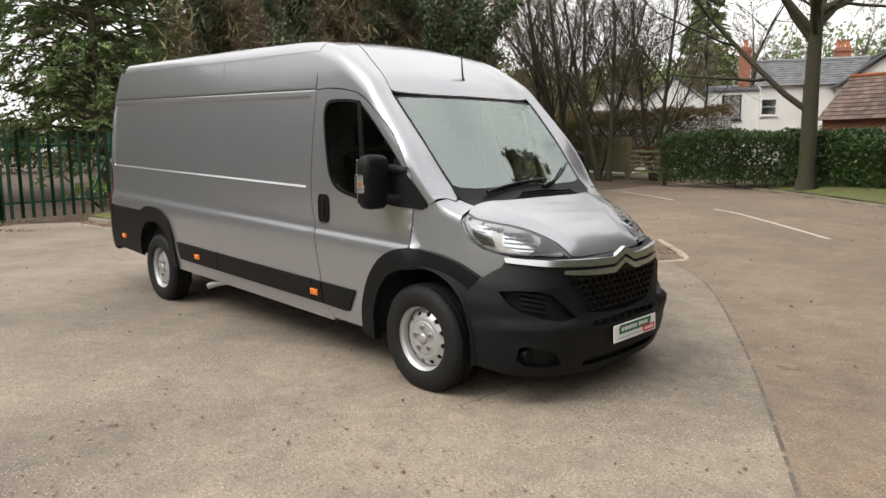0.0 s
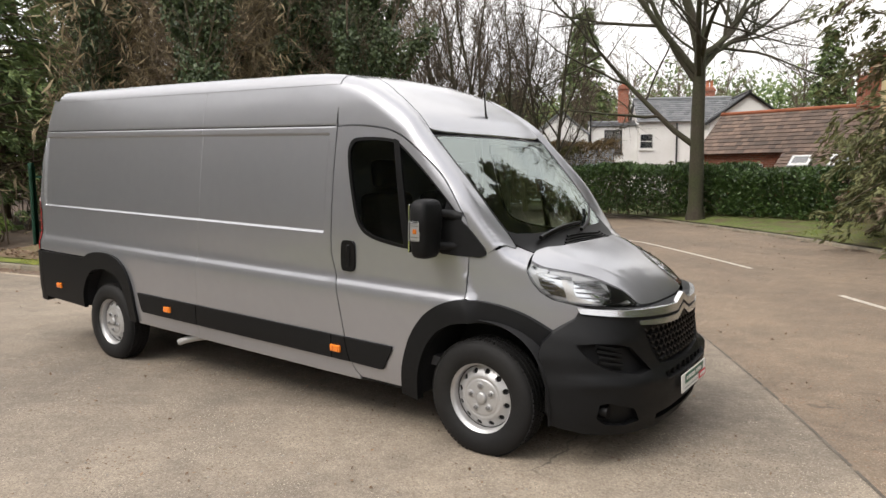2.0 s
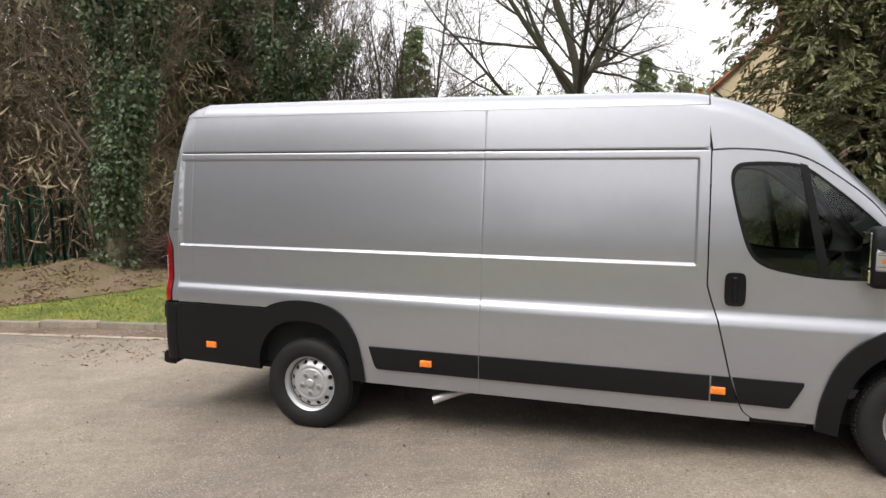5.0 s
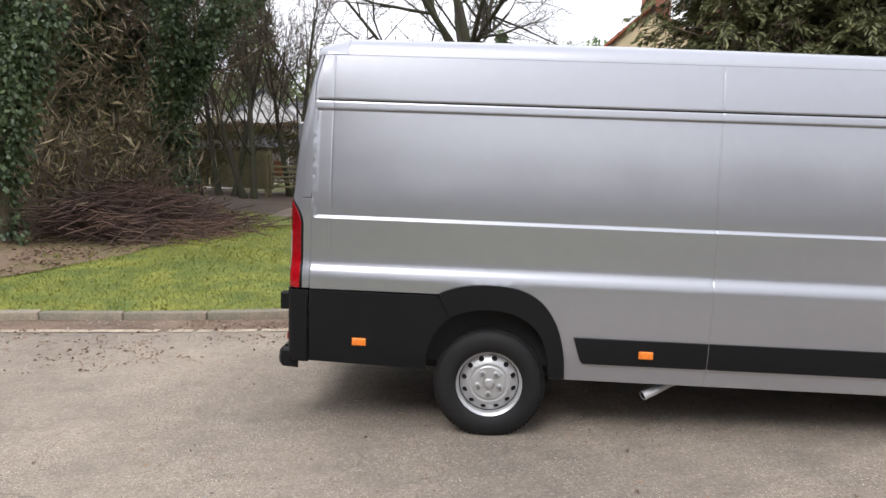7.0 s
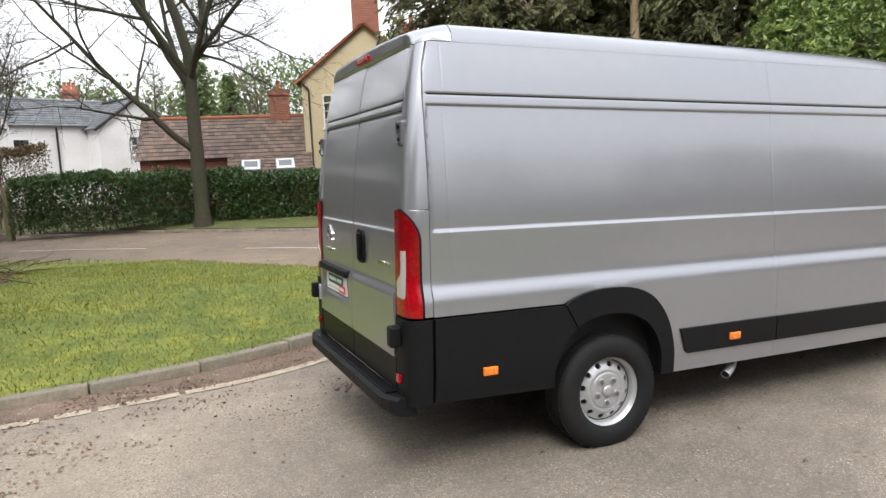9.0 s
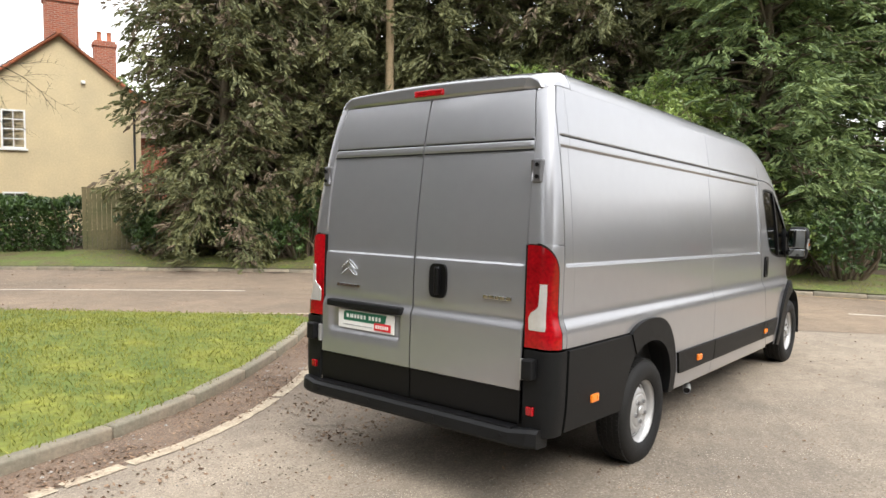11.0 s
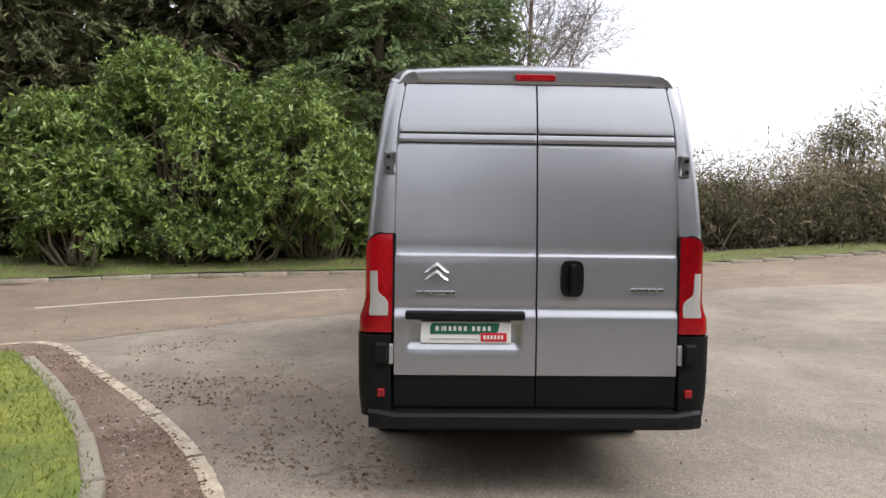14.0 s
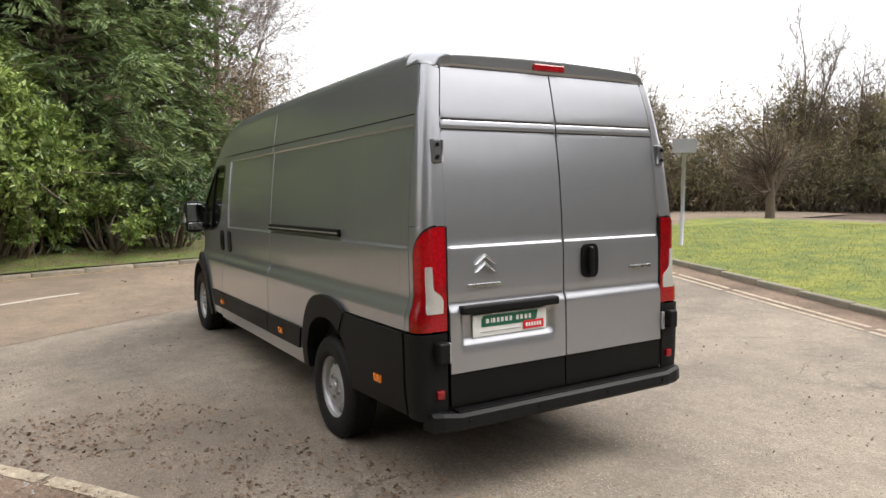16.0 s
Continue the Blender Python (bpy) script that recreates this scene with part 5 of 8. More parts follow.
def door_relief(left):
    def lift(y, z):
        a = np.abs(y)
        pocket = step01(z, 1.236, 1.258) * step01(-z, -1.893, -1.885)
        h = -.010 * pocket + groove(z, 1.945, .0038, .013) + groove(z, 1.889, .0035, .009)
        h += .020 * step01(-z, -.935, -.885) - .004 * np.exp(-((z - .945) / .012) ** 2)
        if left:
            box_in = step01(y, .075, .125) * step01(-y, -.765, -.715) * step01(z, .688, .748) * step01(-z, -.885, -.875)
            h -= .024 * box_in
        return h
    return lift


dz = np.r_[np.arange(.56, .68, .03), .70, .706, .712, .72, .73, .737, .742, .75, .78, .81, .84, .875, .88, .885, .9, .915, .93, .945, .96, np.arange(1.0, 1.23, .06), 1.236, 1.241, 1.246, 1.251, 1.256, np.arange(1.3, 1.86, .04), 1.88, 1.883, 1.886, 1.889, 1.892, 1.896,
           1.915, 1.934, 1.938, 1.9415, 1.945, 1.9485, 1.952, 1.956, 2.0, 2.05, 2.1, 2.15, 2.19]
for s in (1, -1):
    zz = np.linspace(.556, 2.233, 30)
    out = [(s * .005, .556)] + [(s * (float(DOOR_EDGE(z)) - .007), z) for z in zz] + [(s * .4, 2.237), (s * .005, 2.237)]
    dy = np.r_[.02, .05, .075, .08, .09, .1, .11, .12, .125, .14, np.arange(.2, .7, .08), .715, .72, .73, .74, .75, .76, .765, .78, .79] * s
    rdoor = part("rear_door", skin(out, on_rear, dy, dz, lift=door_relief(s > 0), step=.035), SILVER, van)
    # the shade of both pressed grooves, laid in as thin black strips
    for sz, wide in ((1.945, .009), (1.889, .008)):
        groove_shade = [(s * .008, sz - wide / 2), (s * (float(DOOR_EDGE(sz)) - .010), sz - wide / 2), (s * (float(DOOR_EDGE(sz)) - .010), sz + wide / 2), (s * .008, sz + wide / 2)]
        part("groove_shade", skin(groove_shade, on_rear, [], [], lift=-.001, lip=0, step=.05), SATIN, rdoor)
    low = [(s * .005, .372), (s * .812, .372), (s * .815, .549), (s * .005, .549)]
    part("door_kick_panel", skin(low, on_rear, np.arange(.1, .8, .1) * s, [.45], lift=.012, lip=.02, step=.05), SATIN, rdoor)
    if s > 0:
        part("plate_light_bar", add_box(bmesh.new(), -5.385, -5.33, .068, .753, .876, .926, .012), PLASTIC, rdoor)
        number_plate(rdoor, pose(-5.345, .405, .800, 0, 0, -90) @ Matrix.Diagonal((1, 1, 1.12, 1)))
        # two chevrons and plain bars below
        for k in (0, 1):
            bm = bmesh.new()
            z0 = 1.098 + k * .043
            q = [(-.072, 0), (-.066, .012), (-.02, .050), (0, .062), (.02, .050), (.066, .012), (.072, 0), (.05, .008), (.014, .036), (0, .043), (-.014, .036), (-.05, .008)]
            fr = [bm.verts.new((-5.346 if i < 7 else -5.352, .577 + y, z0 + z)) for i, (y, z) in enumerate(q)]
            bk = [bm.verts.new((-5.334, .577 + y, z0 + z)) for y, z in q]
            n = len(q)
            for i in range(n // 2):
                bm.faces.new((fr[i], fr[(i + 1)], fr[n - 1 - (i + 1)] if i + 1 < n // 2 else fr[n // 2], fr[n - 1 - i])) if i + 1 < n // 2 else None
            for i in range(n):
                bm.faces.new((fr[i], fr[(i + 1) % n], bk[(i + 1) % n], bk[i]))
            bmesh.ops.recalc_face_normals(bm, faces=bm.faces)
            part("badge", bm, BLADE, rdoor, "chrome chevron")
        y = .69
        for wide in (.03, .012, .028, .03, .032, .028, .03):
            part("lettering_bar", add_box(bmesh.new(), -5.347, -5.335, y - wide, y, 1.017, 1.038, .002), CHROME, rdoor)
            y -= wide + .005
    else:
        y = -.54
        for wide in (.036, .034, .028, .036, .036):
            part("lettering_bar", add_box(bmesh.new(), -5.347, -5.335, y - wide, y, 1.040, 1.062, .002), CHROME, rdoor)
            y -= wide + .006
        hy, hz = -.203, 1.116
        cup = [(hy + .066 * math.copysign(abs(math.cos(a)) ** .5, math.cos(a)), hz + .104 * math.copysign(abs(math.sin(a)) ** .5, math.sin(a))) for a in np.linspace(0, 2 * math.pi, 33)[:-1]]
        hd = part("door_handle", skin(cup, on_rear, [hy - .03, hy, hy + .03], [hz - .05, hz, hz + .05], lift=lambda y, z: .016 - .013 * np.clip(1 - ((y - hy) / .06) ** 2 - ((z - hz) / .098) ** 2, 0, 1), lip=.02, step=.02), SATIN, rdoor)
        part("grip", add_box(bmesh.new(), -5.372, -5.335, hy - .018, hy + .018, hz - .085, hz + .085, .01), SATIN, hd)
    # hinges, above on the pillar and below at the bumper
    hp = on_rear(*arr([(s * .852, 1.775)]))[0][0]
    hinge = part("door_hinge", add_box(bmesh.new(), hp[0] - .022, hp[0] + .03, s * .852 - .031, s * .852 + .031, 1.700, 1.835, .012), HINGE, van)
    part("hinge_pin", tube(bmesh.new(), [(hp[0] - .02, s * .825, 1.712), (hp[0] - .02, s * .825, 1.825)], .008, 8), HINGE, hinge)
    for z in (1.735, 1.80):
        bm = bmesh.new()
        bmesh.ops.create_cone(bm, cap_ends=True, segments=10, radius1=.012, radius2=.010, depth=.012, matrix=Matrix.Translation((hp[0] - .026, s * .858, z)) @ Matrix.Rotation(radians(90), 4, "Y"))
        part("hinge_bolt", bm, SATIN, hinge)
    part("hinge_cover", add_box(bmesh.new(), -5.415, -5.35, s * .885 - .035, s * .885 + .035, .63, .745, .012), PLASTIC, van)
    part("hinge_plate", add_box(bmesh.new(), -5.372, -5.35, s * .832 - .012, s * .832 + .012, .62, .735, .004), STEEL, van)
    # black corner and reflector
    cz = np.linspace(.315, .785, 12)
    part("rear_bumper_corner", rear_strip(on_rear(s * np.full_like(cz, .826), cz)[0], on_side(s)(np.full_like(cz, -5.207), cz)[0], 9, .018), PLASTIC, van)
    part("reflector", add_box(bmesh.new(), -5.372, -5.35, s * .887 - .022, s * .887 + .022, .43, .478, .005), RED, van, "small red reflector")
step_out = [(-5.33, .345), (-5.42, .352), (-5.442, .335), (-5.445, .28), (-5.43, .262), (-5.33, .255)]
bm = bmesh.new()
rows = []
for y in np.r_[-.955, -.945, -.9, np.arange(-.8, .81, .2), .9, .945, .955]:
    pull = .045 * max(0, (abs(y) - .8) / .155) ** 2
    rows.append([bm.verts.new((x + pull, y, z + (.012 if abs(y) > .83 and z > .3 else 0))) for x, z in step_out])
for a, b in zip(rows, rows[1:]):
    for k in range(len(step_out)):
        bm.faces.new((a[k], a[(k + 1) % 6], b[(k + 1) % 6], b[k]))
bm.faces.new(rows[0]), bm.faces.new(rows[-1])
bmesh.ops.recalc_face_normals(bm, faces=bm.faces)
bumper_r = part("rear_bumper", bm, PLASTIC, van, "black plastic rear step bumper")
part("step_pad", box(-5.415, -5.34, -.80, .80, .350, .360, .003), SATIN, bumper_r)
for y in (-.75, -.27, .27, .75):
    bm = bmesh.new()
    bmesh.ops.create_cone(bm, cap_ends=True, segments=14, radius1=.013, radius2=.013, depth=.006, matrix=Matrix.Translation((-5.446, y, .308)) @ Matrix.Rotation(radians(90), 4, "Y"))
    part("parking_sensor", bm, SATIN, bumper_r)

# sliding door rail on the left side
rail = part("door_rail", box(-4.235, -2.72, .968, .994, 1.268, 1.318, .004), SATIN, van, "dark sliding door rail")
part("rail_lip", box(-4.235, -2.72, .992, .998, 1.288, 1.296), STEEL, rail)
hx, hz = -1.36, 1.105
part("door_handle", skin([(hx + .062 * math.copysign(abs(math.cos(a)) ** .45, math.cos(a)), hz + .105 * math.copysign(abs(math.sin(a)) ** .45, math.sin(a))) for a in np.linspace(0, 2 * math.pi, 33)[:-1]],
                         on_side(1), [hx - .03, hx, hx + .03], [hz - .06, hz, hz + .06], lift=.008, lip=.02, step=.02), SATIN, van)

# underbody, wheel wells and inner shell
bm = bmesh.new()
add_box(bm, -5.2, .55, -.70, .70, .23, .40)
add_box(bm, -3.45, -.62, -.93, .93, .26, .42)
add_box(bm, -5.25, -4.5, -.93, .93, .30, .45)
add_box(bm, -4.6, -3.5, -.68, .68, .40, .75)
part("underbody", bm, DARK, van)
for s in (1, -1):
    for cx, outline in ((-.02, FRONT_OPEN), (-4.06, REAR_OPEN)):
        bm, last = bmesh.new(), None
        for x, z in outline:
            z2, x2 = z + .02, x + (.02 if x > cx else -.02)
            row = [bm.verts.new((x2, s * .995, z2)), bm.verts.new((x2, s * .55, z2))]
            if last:
                bm.faces.new((last[0], last[1], row[1], row[0]))
            last = row
        part("wheel_well", bm, DARK, van)
        part("well_wall", add_box(bmesh.new(), cx - .5, cx + .5, min(s * .54, s * .56), max(s * .54, s * .56), .25, .8), DARK, van)
part("inner_shell", skin([(-5.17, .33), (-1.3, .33), (-1.3, 2.1), (-5.10, 2.1)], lambda u, v: (np.c_[u, np.full_like(u, -.88), v], np.tile((0., -1, 0), (len(u), 1))), [], [], lip=0, step=.5), DARK, van)
part("inner_shell", skin([(-5.17, .33), (-1.3, .33), (-1.3, 2.1), (-5.10, 2.1)], lambda u, v: (np.c_[u, np.full_like(u, .88), v], np.tile((0., 1, 0), (len(u), 1))), [], [], lip=0, step=.5), DARK, van)
part("inner_shell", box(-5.17, -5.15, -.80, .80, .35, 2.05), DARK, van)
part("inner_shell", box(-5.10, -1.3, -.72, .72, 2.10, 2.12), DARK, van)
part("engine_bay", add_box(bmesh.new(), .45, .62, -.55, .55, .3, .85), DARK, van)
bm = bmesh.new()
add_box(bm, .2, .5, -.62, .62, .4, .95)
part("engine_block", bm, DARK, van)
pipe = part("exhaust", tube(bmesh.new(), spline([(-2.6, -.55, .24), (-2.85, -.80, .235), (-2.98, -.90, .205), (-3.06, -.935, .175)], 5), .03, 12, False), STEEL, van, "bent bright exhaust tip")
part("exhaust_bore", tube(bmesh.new(), [(-2.98, -.895, .208), (-3.055, -.932, .178)], .024, 12), DARK, pipe)
part("tow_eye", box(-5.30, -5.24, -.62, -.52, .235, .262, .006), STEEL, van)

# cab inside: bulkhead, seats, dashboard, wheel
cabin = part("bulkhead", box(-1.27, -1.24, -.84, .84, .45, 2.12, .004), BULKHEAD, van)
part("cab_floor", box(-1.24, .1, -.85, .85, .44, .50), CAB_GREY, van)
part("dashboard", add_box(bmesh.new(), -.42, .02, -.78, .78, .75, 1.19, .07, 3), CAB_GREY, van)
part("dash_top", add_box(bmesh.new(), -.30, .08, -.70, .70, 1.17, 1.225, .02, 2), SATIN, van)
for y in (-.48, .22, .58):
    seat = part("seat", add_box(bmesh.new(), -1.12, -.62, y - .23, y + .23, .72, .90, .05, 3), SEAT_CLOTH, van, "dark cloth cab seat")
    part("seat_back", add_box(bmesh.new(), -.09, .09, -.22, .22, 0, .66, .05, 3, m=pose(-1.06, y, .86, 0, -9, 0)), SEAT_CLOTH, seat)
    part("headrest", add_box(bmesh.new(), -.05, .05, -.13, .13, 0, .20, .04, 3, m=pose(-1.15, y, 1.55, 0, -9, 0)), SEAT_CLOTH, seat)
ringpts = [Matrix.Translation((-.46, -.45, 1.14)) @ Matrix.Rotation(radians(-62), 4, "Y") @ Vector((.19 * math.cos(a), .19 * math.sin(a), 0)) for a in np.linspace(0, 2 * math.pi, 25)]
part("steering_wheel", tube(bmesh.new(), ringpts, .016, 8, False), SATIN, van)
part("interior_mirror", add_box(bmesh.new(), -.52, -.50, -.12, .12, 1.80, 1.87, .01), SATIN, van)

# wheels
R_TYRE, R_RIM = .341, .198
tyre_profile = [(.205, -.085), (.220, -.098), (.25, -.108), (.285, -.107), (.318, -.098), (.333, -.080), (.340, -.055), (.341, -.02), (.341, .02), (.340, .055), (.333, .080), (.318, .098), (.285, .107), (.25, .108), (.222, .099), (.205, .085)]


def lathe(profile, seg, bm=None, close=False):
    """Turn (radius, depth) about the wheel's axle, which lies along y; depth points outward along +y."""
    bm = bm or bmesh.new()
    rings = [[bm.verts.new((r * math.cos(a), d, r * math.sin(a))) for a in np.linspace(0, 2 * math.pi, seg + 1)[:-1]] for r, d in profile]
    for a, b in zip(rings, rings[1:]):
        for k in range(seg):
            bm.faces.new((a[k], a[(k + 1) % seg], b[(k + 1) % seg], b[k])).smooth = True
    bmesh.ops.recalc_face_normals(bm, faces=bm.faces)
    return bm


def tyre_mesh():
    bm = lathe(tyre_profile, 72)
    for k in range(72):
        a = k * 2 * math.pi / 72
        for d, w in ((-.072, .02), (-.032, .018), (.008, .018), (.05, .022)):
            add_box(bm, -.011, .011, d - w / 2 + .012, d + w / 2 + .012, -.004, .005, 0, m=Matrix.Rotation(-a - d * .8, 4, "Y") @ Matrix.Translation((0, 0, .3405)))
    return bm


DISC = curve([(0, .064), (.094, .063), (.103, .056), (.113, .060), (.124, .056), (.150, .040), (.168, .024), (.178, .016)])


def disc_mesh():
    """The pressed wheel disc with its ring of round holes."""
    circle = [(.178 * math.cos(a), .178 * math.sin(a)) for a in np.linspace(0, 2 * math.pi, 73)[:-1]]
    holes_ = []
    for k in range(12):
        a = k * math.pi / 6 + .26
        holes_.append([(.145 * math.cos(a) + .0145 * math.cos(b) * math.cos(a) - .0165 * math.sin(b) * math.sin(a), .145 * math.sin(a) + .0145 * math.cos(b) * math.sin(a) + .0165 * math.sin(b) * math.cos(a))
                       for b in np.linspace(0, 2 * math.pi, 13)[:-1]])
    pts = []
    for r in (.03, .06, .088, .094, .098, .103, .108, .113, .118, .124, .165, .170):
        pts += [(r * math.cos(a), r * math.sin(a)) for a in np.linspace(0, 2 * math.pi, 49)[:-1]]
    loops, allp, edges = [circle] + holes_, [], []
    for q in loops:
        n = len(allp)
        allp += [Vector(p) for p in q]
        edges += [(n + i, n + (i + 1) % len(q)) for i in range(len(q))]
    v, _, f3, *_ = delaunay_2d_cdt(allp + [Vector(p) for p in pts], edges, [], 0, 1e-6)
    vv, tri = np.array([tuple(p) for p in v]), np.array(f3)
    mid, ok = vv[tri].mean(1), None
    ok = inside(mid, np.array(circle))
    for q in holes_:
        ok &= ~inside(mid, np.array(q))
    bm = mesh_of([(x, float(DISC(math.hypot(x, z))), z) for x, z in vv], [tuple(t) for t in tri[ok]])
    bmesh.ops.recalc_face_normals(bm, faces=bm.faces)
    for fc in bm.faces:
        fc.smooth = True
        if fc.normal.y < 0:
            fc.normal_flip()
    rim = [e for e in bm.edges if e.is_boundary]
    r = bmesh.ops.extrude_edge_only(bm, edges=rim)
    for g in r["geom"]:
        if isinstance(g, bmesh.types.BMVert):
            g.co.y -= .012
    for e in rim:
        e.smooth = False
    return bm


TYRE_ME = finish("tyre", tyre_mesh(), RUBBER)
RIM_ME = finish("rim", lathe([(.172, -.07), (.174, -.02), (.173, .03), (.175, .058), (.180, .066), (.190, .072), (.198, .082), (.205, .092), (.210, .091), (.207, .080)], 64), STEEL)
DISC_ME = finish("wheel_disc", disc_mesh(), STEEL)
nut = bmesh.new()
bmesh.ops.create_cone(nut, cap_ends=True, segments=6, radius1=.0155, radius2=.012, depth=.022, matrix=Matrix.Rotation(radians(-90), 4, "X"))
NUT_ME = finish("wheel_nut", nut, mat("dull_nut_steel", (.30, .30, .31), .4, .8))
ring = lathe([(.009, .0), (.020, .0), (.0225, .003), (.021, .005), (.009, .004)], 20)
RING_ME = finish("nut_seat", ring, STEEL)
CAP_ME = finish("hub_cap", lathe([(.0001, .083), (.02, .082), (.03, .078), (.032, .070)], 24), STEEL)
# near-black disc added behind the wheel's holes in place of the shade there
BACK_ME = finish("hole_backing", lathe([(.0001, .024), (.181, .024), (.181, -.02)], 40), DARK)
for (wx, wz), pushes in (((-.0106, .3378), .895), ((-4.0436, .2111), .895)):
    for s in (1, -1):
        wheel = part("wheel", box(-.03, .03, -.06, .03, -.03, .03), DARK, van, "silver steel wheel with black tyre")
        wheel.matrix_local = pose(wx, s * pushes, wz + .004, 0, random.Random(int(wx * 9 + s)).uniform(0, 50), 0 if s > 0 else 180) @ Matrix.Diagonal((1.035, 1, 1.035, 1))
        for name, me in (("tyre", TYRE_ME), ("rim", RIM_ME), ("wheel_disc", DISC_ME), ("hub_cap", CAP_ME), ("hole_backing", BACK_ME)):
            ob = new(name, me)
            ob.parent = wheel
            if name != "tyre":
                ob.matrix_local = Matrix.Diagonal((1.08, 1, 1.08, 1))
        for k in range(5):
            a = k * 2 * math.pi / 5 + .3
            for name, me, d in (("nut_seat", RING_ME, .066), ("wheel_nut", NUT_ME, .071)):
                ob = new(name, me)
                ob.parent = wheel
                ob.matrix_local = pose(.071 * math.cos(a), d, .071 * math.sin(a), 0, 0, 0)

# door mirrors on twin arms
def mirror_shell(y0, s):
    """A tall rounded shell, drawn in at its foot and domed at its top."""
    rows = [(1.172, .03, .045), (1.180, .045, .075), (1.20, .055, .09), (1.25, .060, .098), (1.31, .063, .102), (1.325, .060, .099), (1.34, .065, .105), (1.40, .067, .106), (1.45, .065, .104),
            (1.485, .060, .097), (1.507, .050, .084), (1.519, .034, .062), (1.523, .012, .03)]
    verts, n = [], 28
    for z, deep, wide in rows:
        for k in range(n):
            a = 2 * math.pi * k / n
            c, d = math.cos(a), math.sin(a)
            verts.append((-.33 + deep * math.copysign(abs(c) ** .55, c), y0 + wide * math.copysign(abs(d) ** .55, d), z))
    faces = [(i * n + k, i * n + (k + 1) % n, (i + 1) * n + (k + 1) % n, (i + 1) * n + k) for i in range(len(rows) - 1) for k in range(n)]
    bm = mesh_of(verts, faces + [tuple(range(n))[::-1], tuple(range((len(rows) - 1) * n, len(rows) * n))])
    bmesh.ops.recalc_face_normals(bm, faces=bm.faces)
    for f in bm.faces:
        f.smooth = len(f.verts) == 4
    return bm


for s in (-1, 1):
    y0 = s * 1.115

    def out(a, b):
        return sorted((y0 + s * a, y0 + s * b))
    head = part("door_mirror", mirror_shell(y0, s), PLASTIC, van, "black tall rounded door mirror")
    part("mirror_glass", add_box(bmesh.new(), -.402, -.392, y0 - .083, y0 + .083, 1.295, 1.490, .004), MIRROR, head)
    part("mirror_glass", add_box(bmesh.new(), -.402, -.390, y0 - .080, y0 + .080, 1.205, 1.280, .004), MIRROR, head)
    lamp = part("indicator", add_box(bmesh.new(), -.372, -.300, *out(.085, .106), 1.282, 1.395, .010, 3), BOWL, head, "clear indicator with an orange bulb")
    part("indicator_bulb", add_box(bmesh.new(), -.345, -.319, *out(.104, .113), 1.322, 1.350, .004), AMBER, lamp)
    for z in (1.300, 1.366, 1.380):
        part("reflector_rib", add_box(bmesh.new(), -.366, -.308, *out(.104, .109), z, z + .005, .001), HINGE, lamp)
    part("lamp_cover", add_box(bmesh.new(), -.376, -.296, *out(.100, .119), 1.278, 1.399, .009, 3), LENS, lamp).visible_shadow = False
    for z, end in ((1.435, 1.415), (1.243, 1.243)):
        part("mirror_arm", tube(bmesh.new(), [(-.31, s * 1.07, z), (-.285, s * 1.02, z), (-.25, s * .985, z - .004), (-.19, s * .945, end)], [.028, .027, .027, .034], 10), PLASTIC, head)


# ---- plants ----
class Wood:
    """Collects tapered limbs into one mesh; limbs of one make are built together."""

    def __init__(self):
        self.kinds = {}

    def limb(self, pts, radii, sides):
        self.kinds.setdefault((len(pts), sides), []).append((pts, radii))

    def points(self):
        return np.concatenate([np.array([p for p, _ in made], float).reshape(-1, 3) for made in self.kinds.values()])

    def mesh(self, name, material):
        vs, fs, start = [], [], 0
        for (m, sides), made in self.kinds.items():
            pts, radii = np.array([p for p, _ in made], float), np.array([r for _, r in made], float)
            d = np.gradient(pts, axis=1)
            d /= np.linalg.norm(d, axis=2)[..., None] + 1e-9
            ref = np.where(np.abs(d[..., 2:3]) > .9, (1., 0, 0), (0., 0, 1))
            a = np.cross(d, ref)
            a /= np.linalg.norm(a, axis=2)[..., None] + 1e-9
            b = np.cross(d, a)
            ang = np.linspace(0, 2 * math.pi, sides + 1)[:-1]
            ring = pts[:, :, None] + radii[:, :, None, None] * (a[:, :, None] * np.cos(ang)[:, None] + b[:, :, None] * np.sin(ang)[:, None])
            vs.append(ring.reshape(-1, 3))
            i, k = np.meshgrid(np.arange(m - 1), np.arange(sides), indexing="ij")
            k2 = (k + 1) % sides
            q = np.stack([i * sides + k, i * sides + k2, (i + 1) * sides + k2, (i + 1) * sides + k], -1).reshape(-1, 4)
            fs.append((q[None] + (np.arange(len(made)) * m * sides)[:, None, None] + start).reshape(-1, 4))
            start += len(made) * m * sides
        return fast_mesh(name, np.concatenate(vs), np.concatenate(fs), material, True)


def fast_mesh(name, verts, faces, material, smooth=False):
    me = bpy.data.meshes.new(name)
    n, k = faces.shape
    me.vertices.add(len(verts))
    me.vertices.foreach_set("co", np.ascontiguousarray(verts, np.float32).ravel())
    me.loops.add(n * k)
    me.loops.foreach_set("vertex_index", np.ascontiguousarray(faces, np.int32).ravel())
    me.polygons.add(n)
    me.polygons.foreach_set("loop_start", np.arange(0, n * k, k, dtype=np.int32))
    me.polygons.foreach_set("use_smooth", np.full(n, smooth))
    me.update(calc_edges=True)
    me.materials.append(material)
    return me


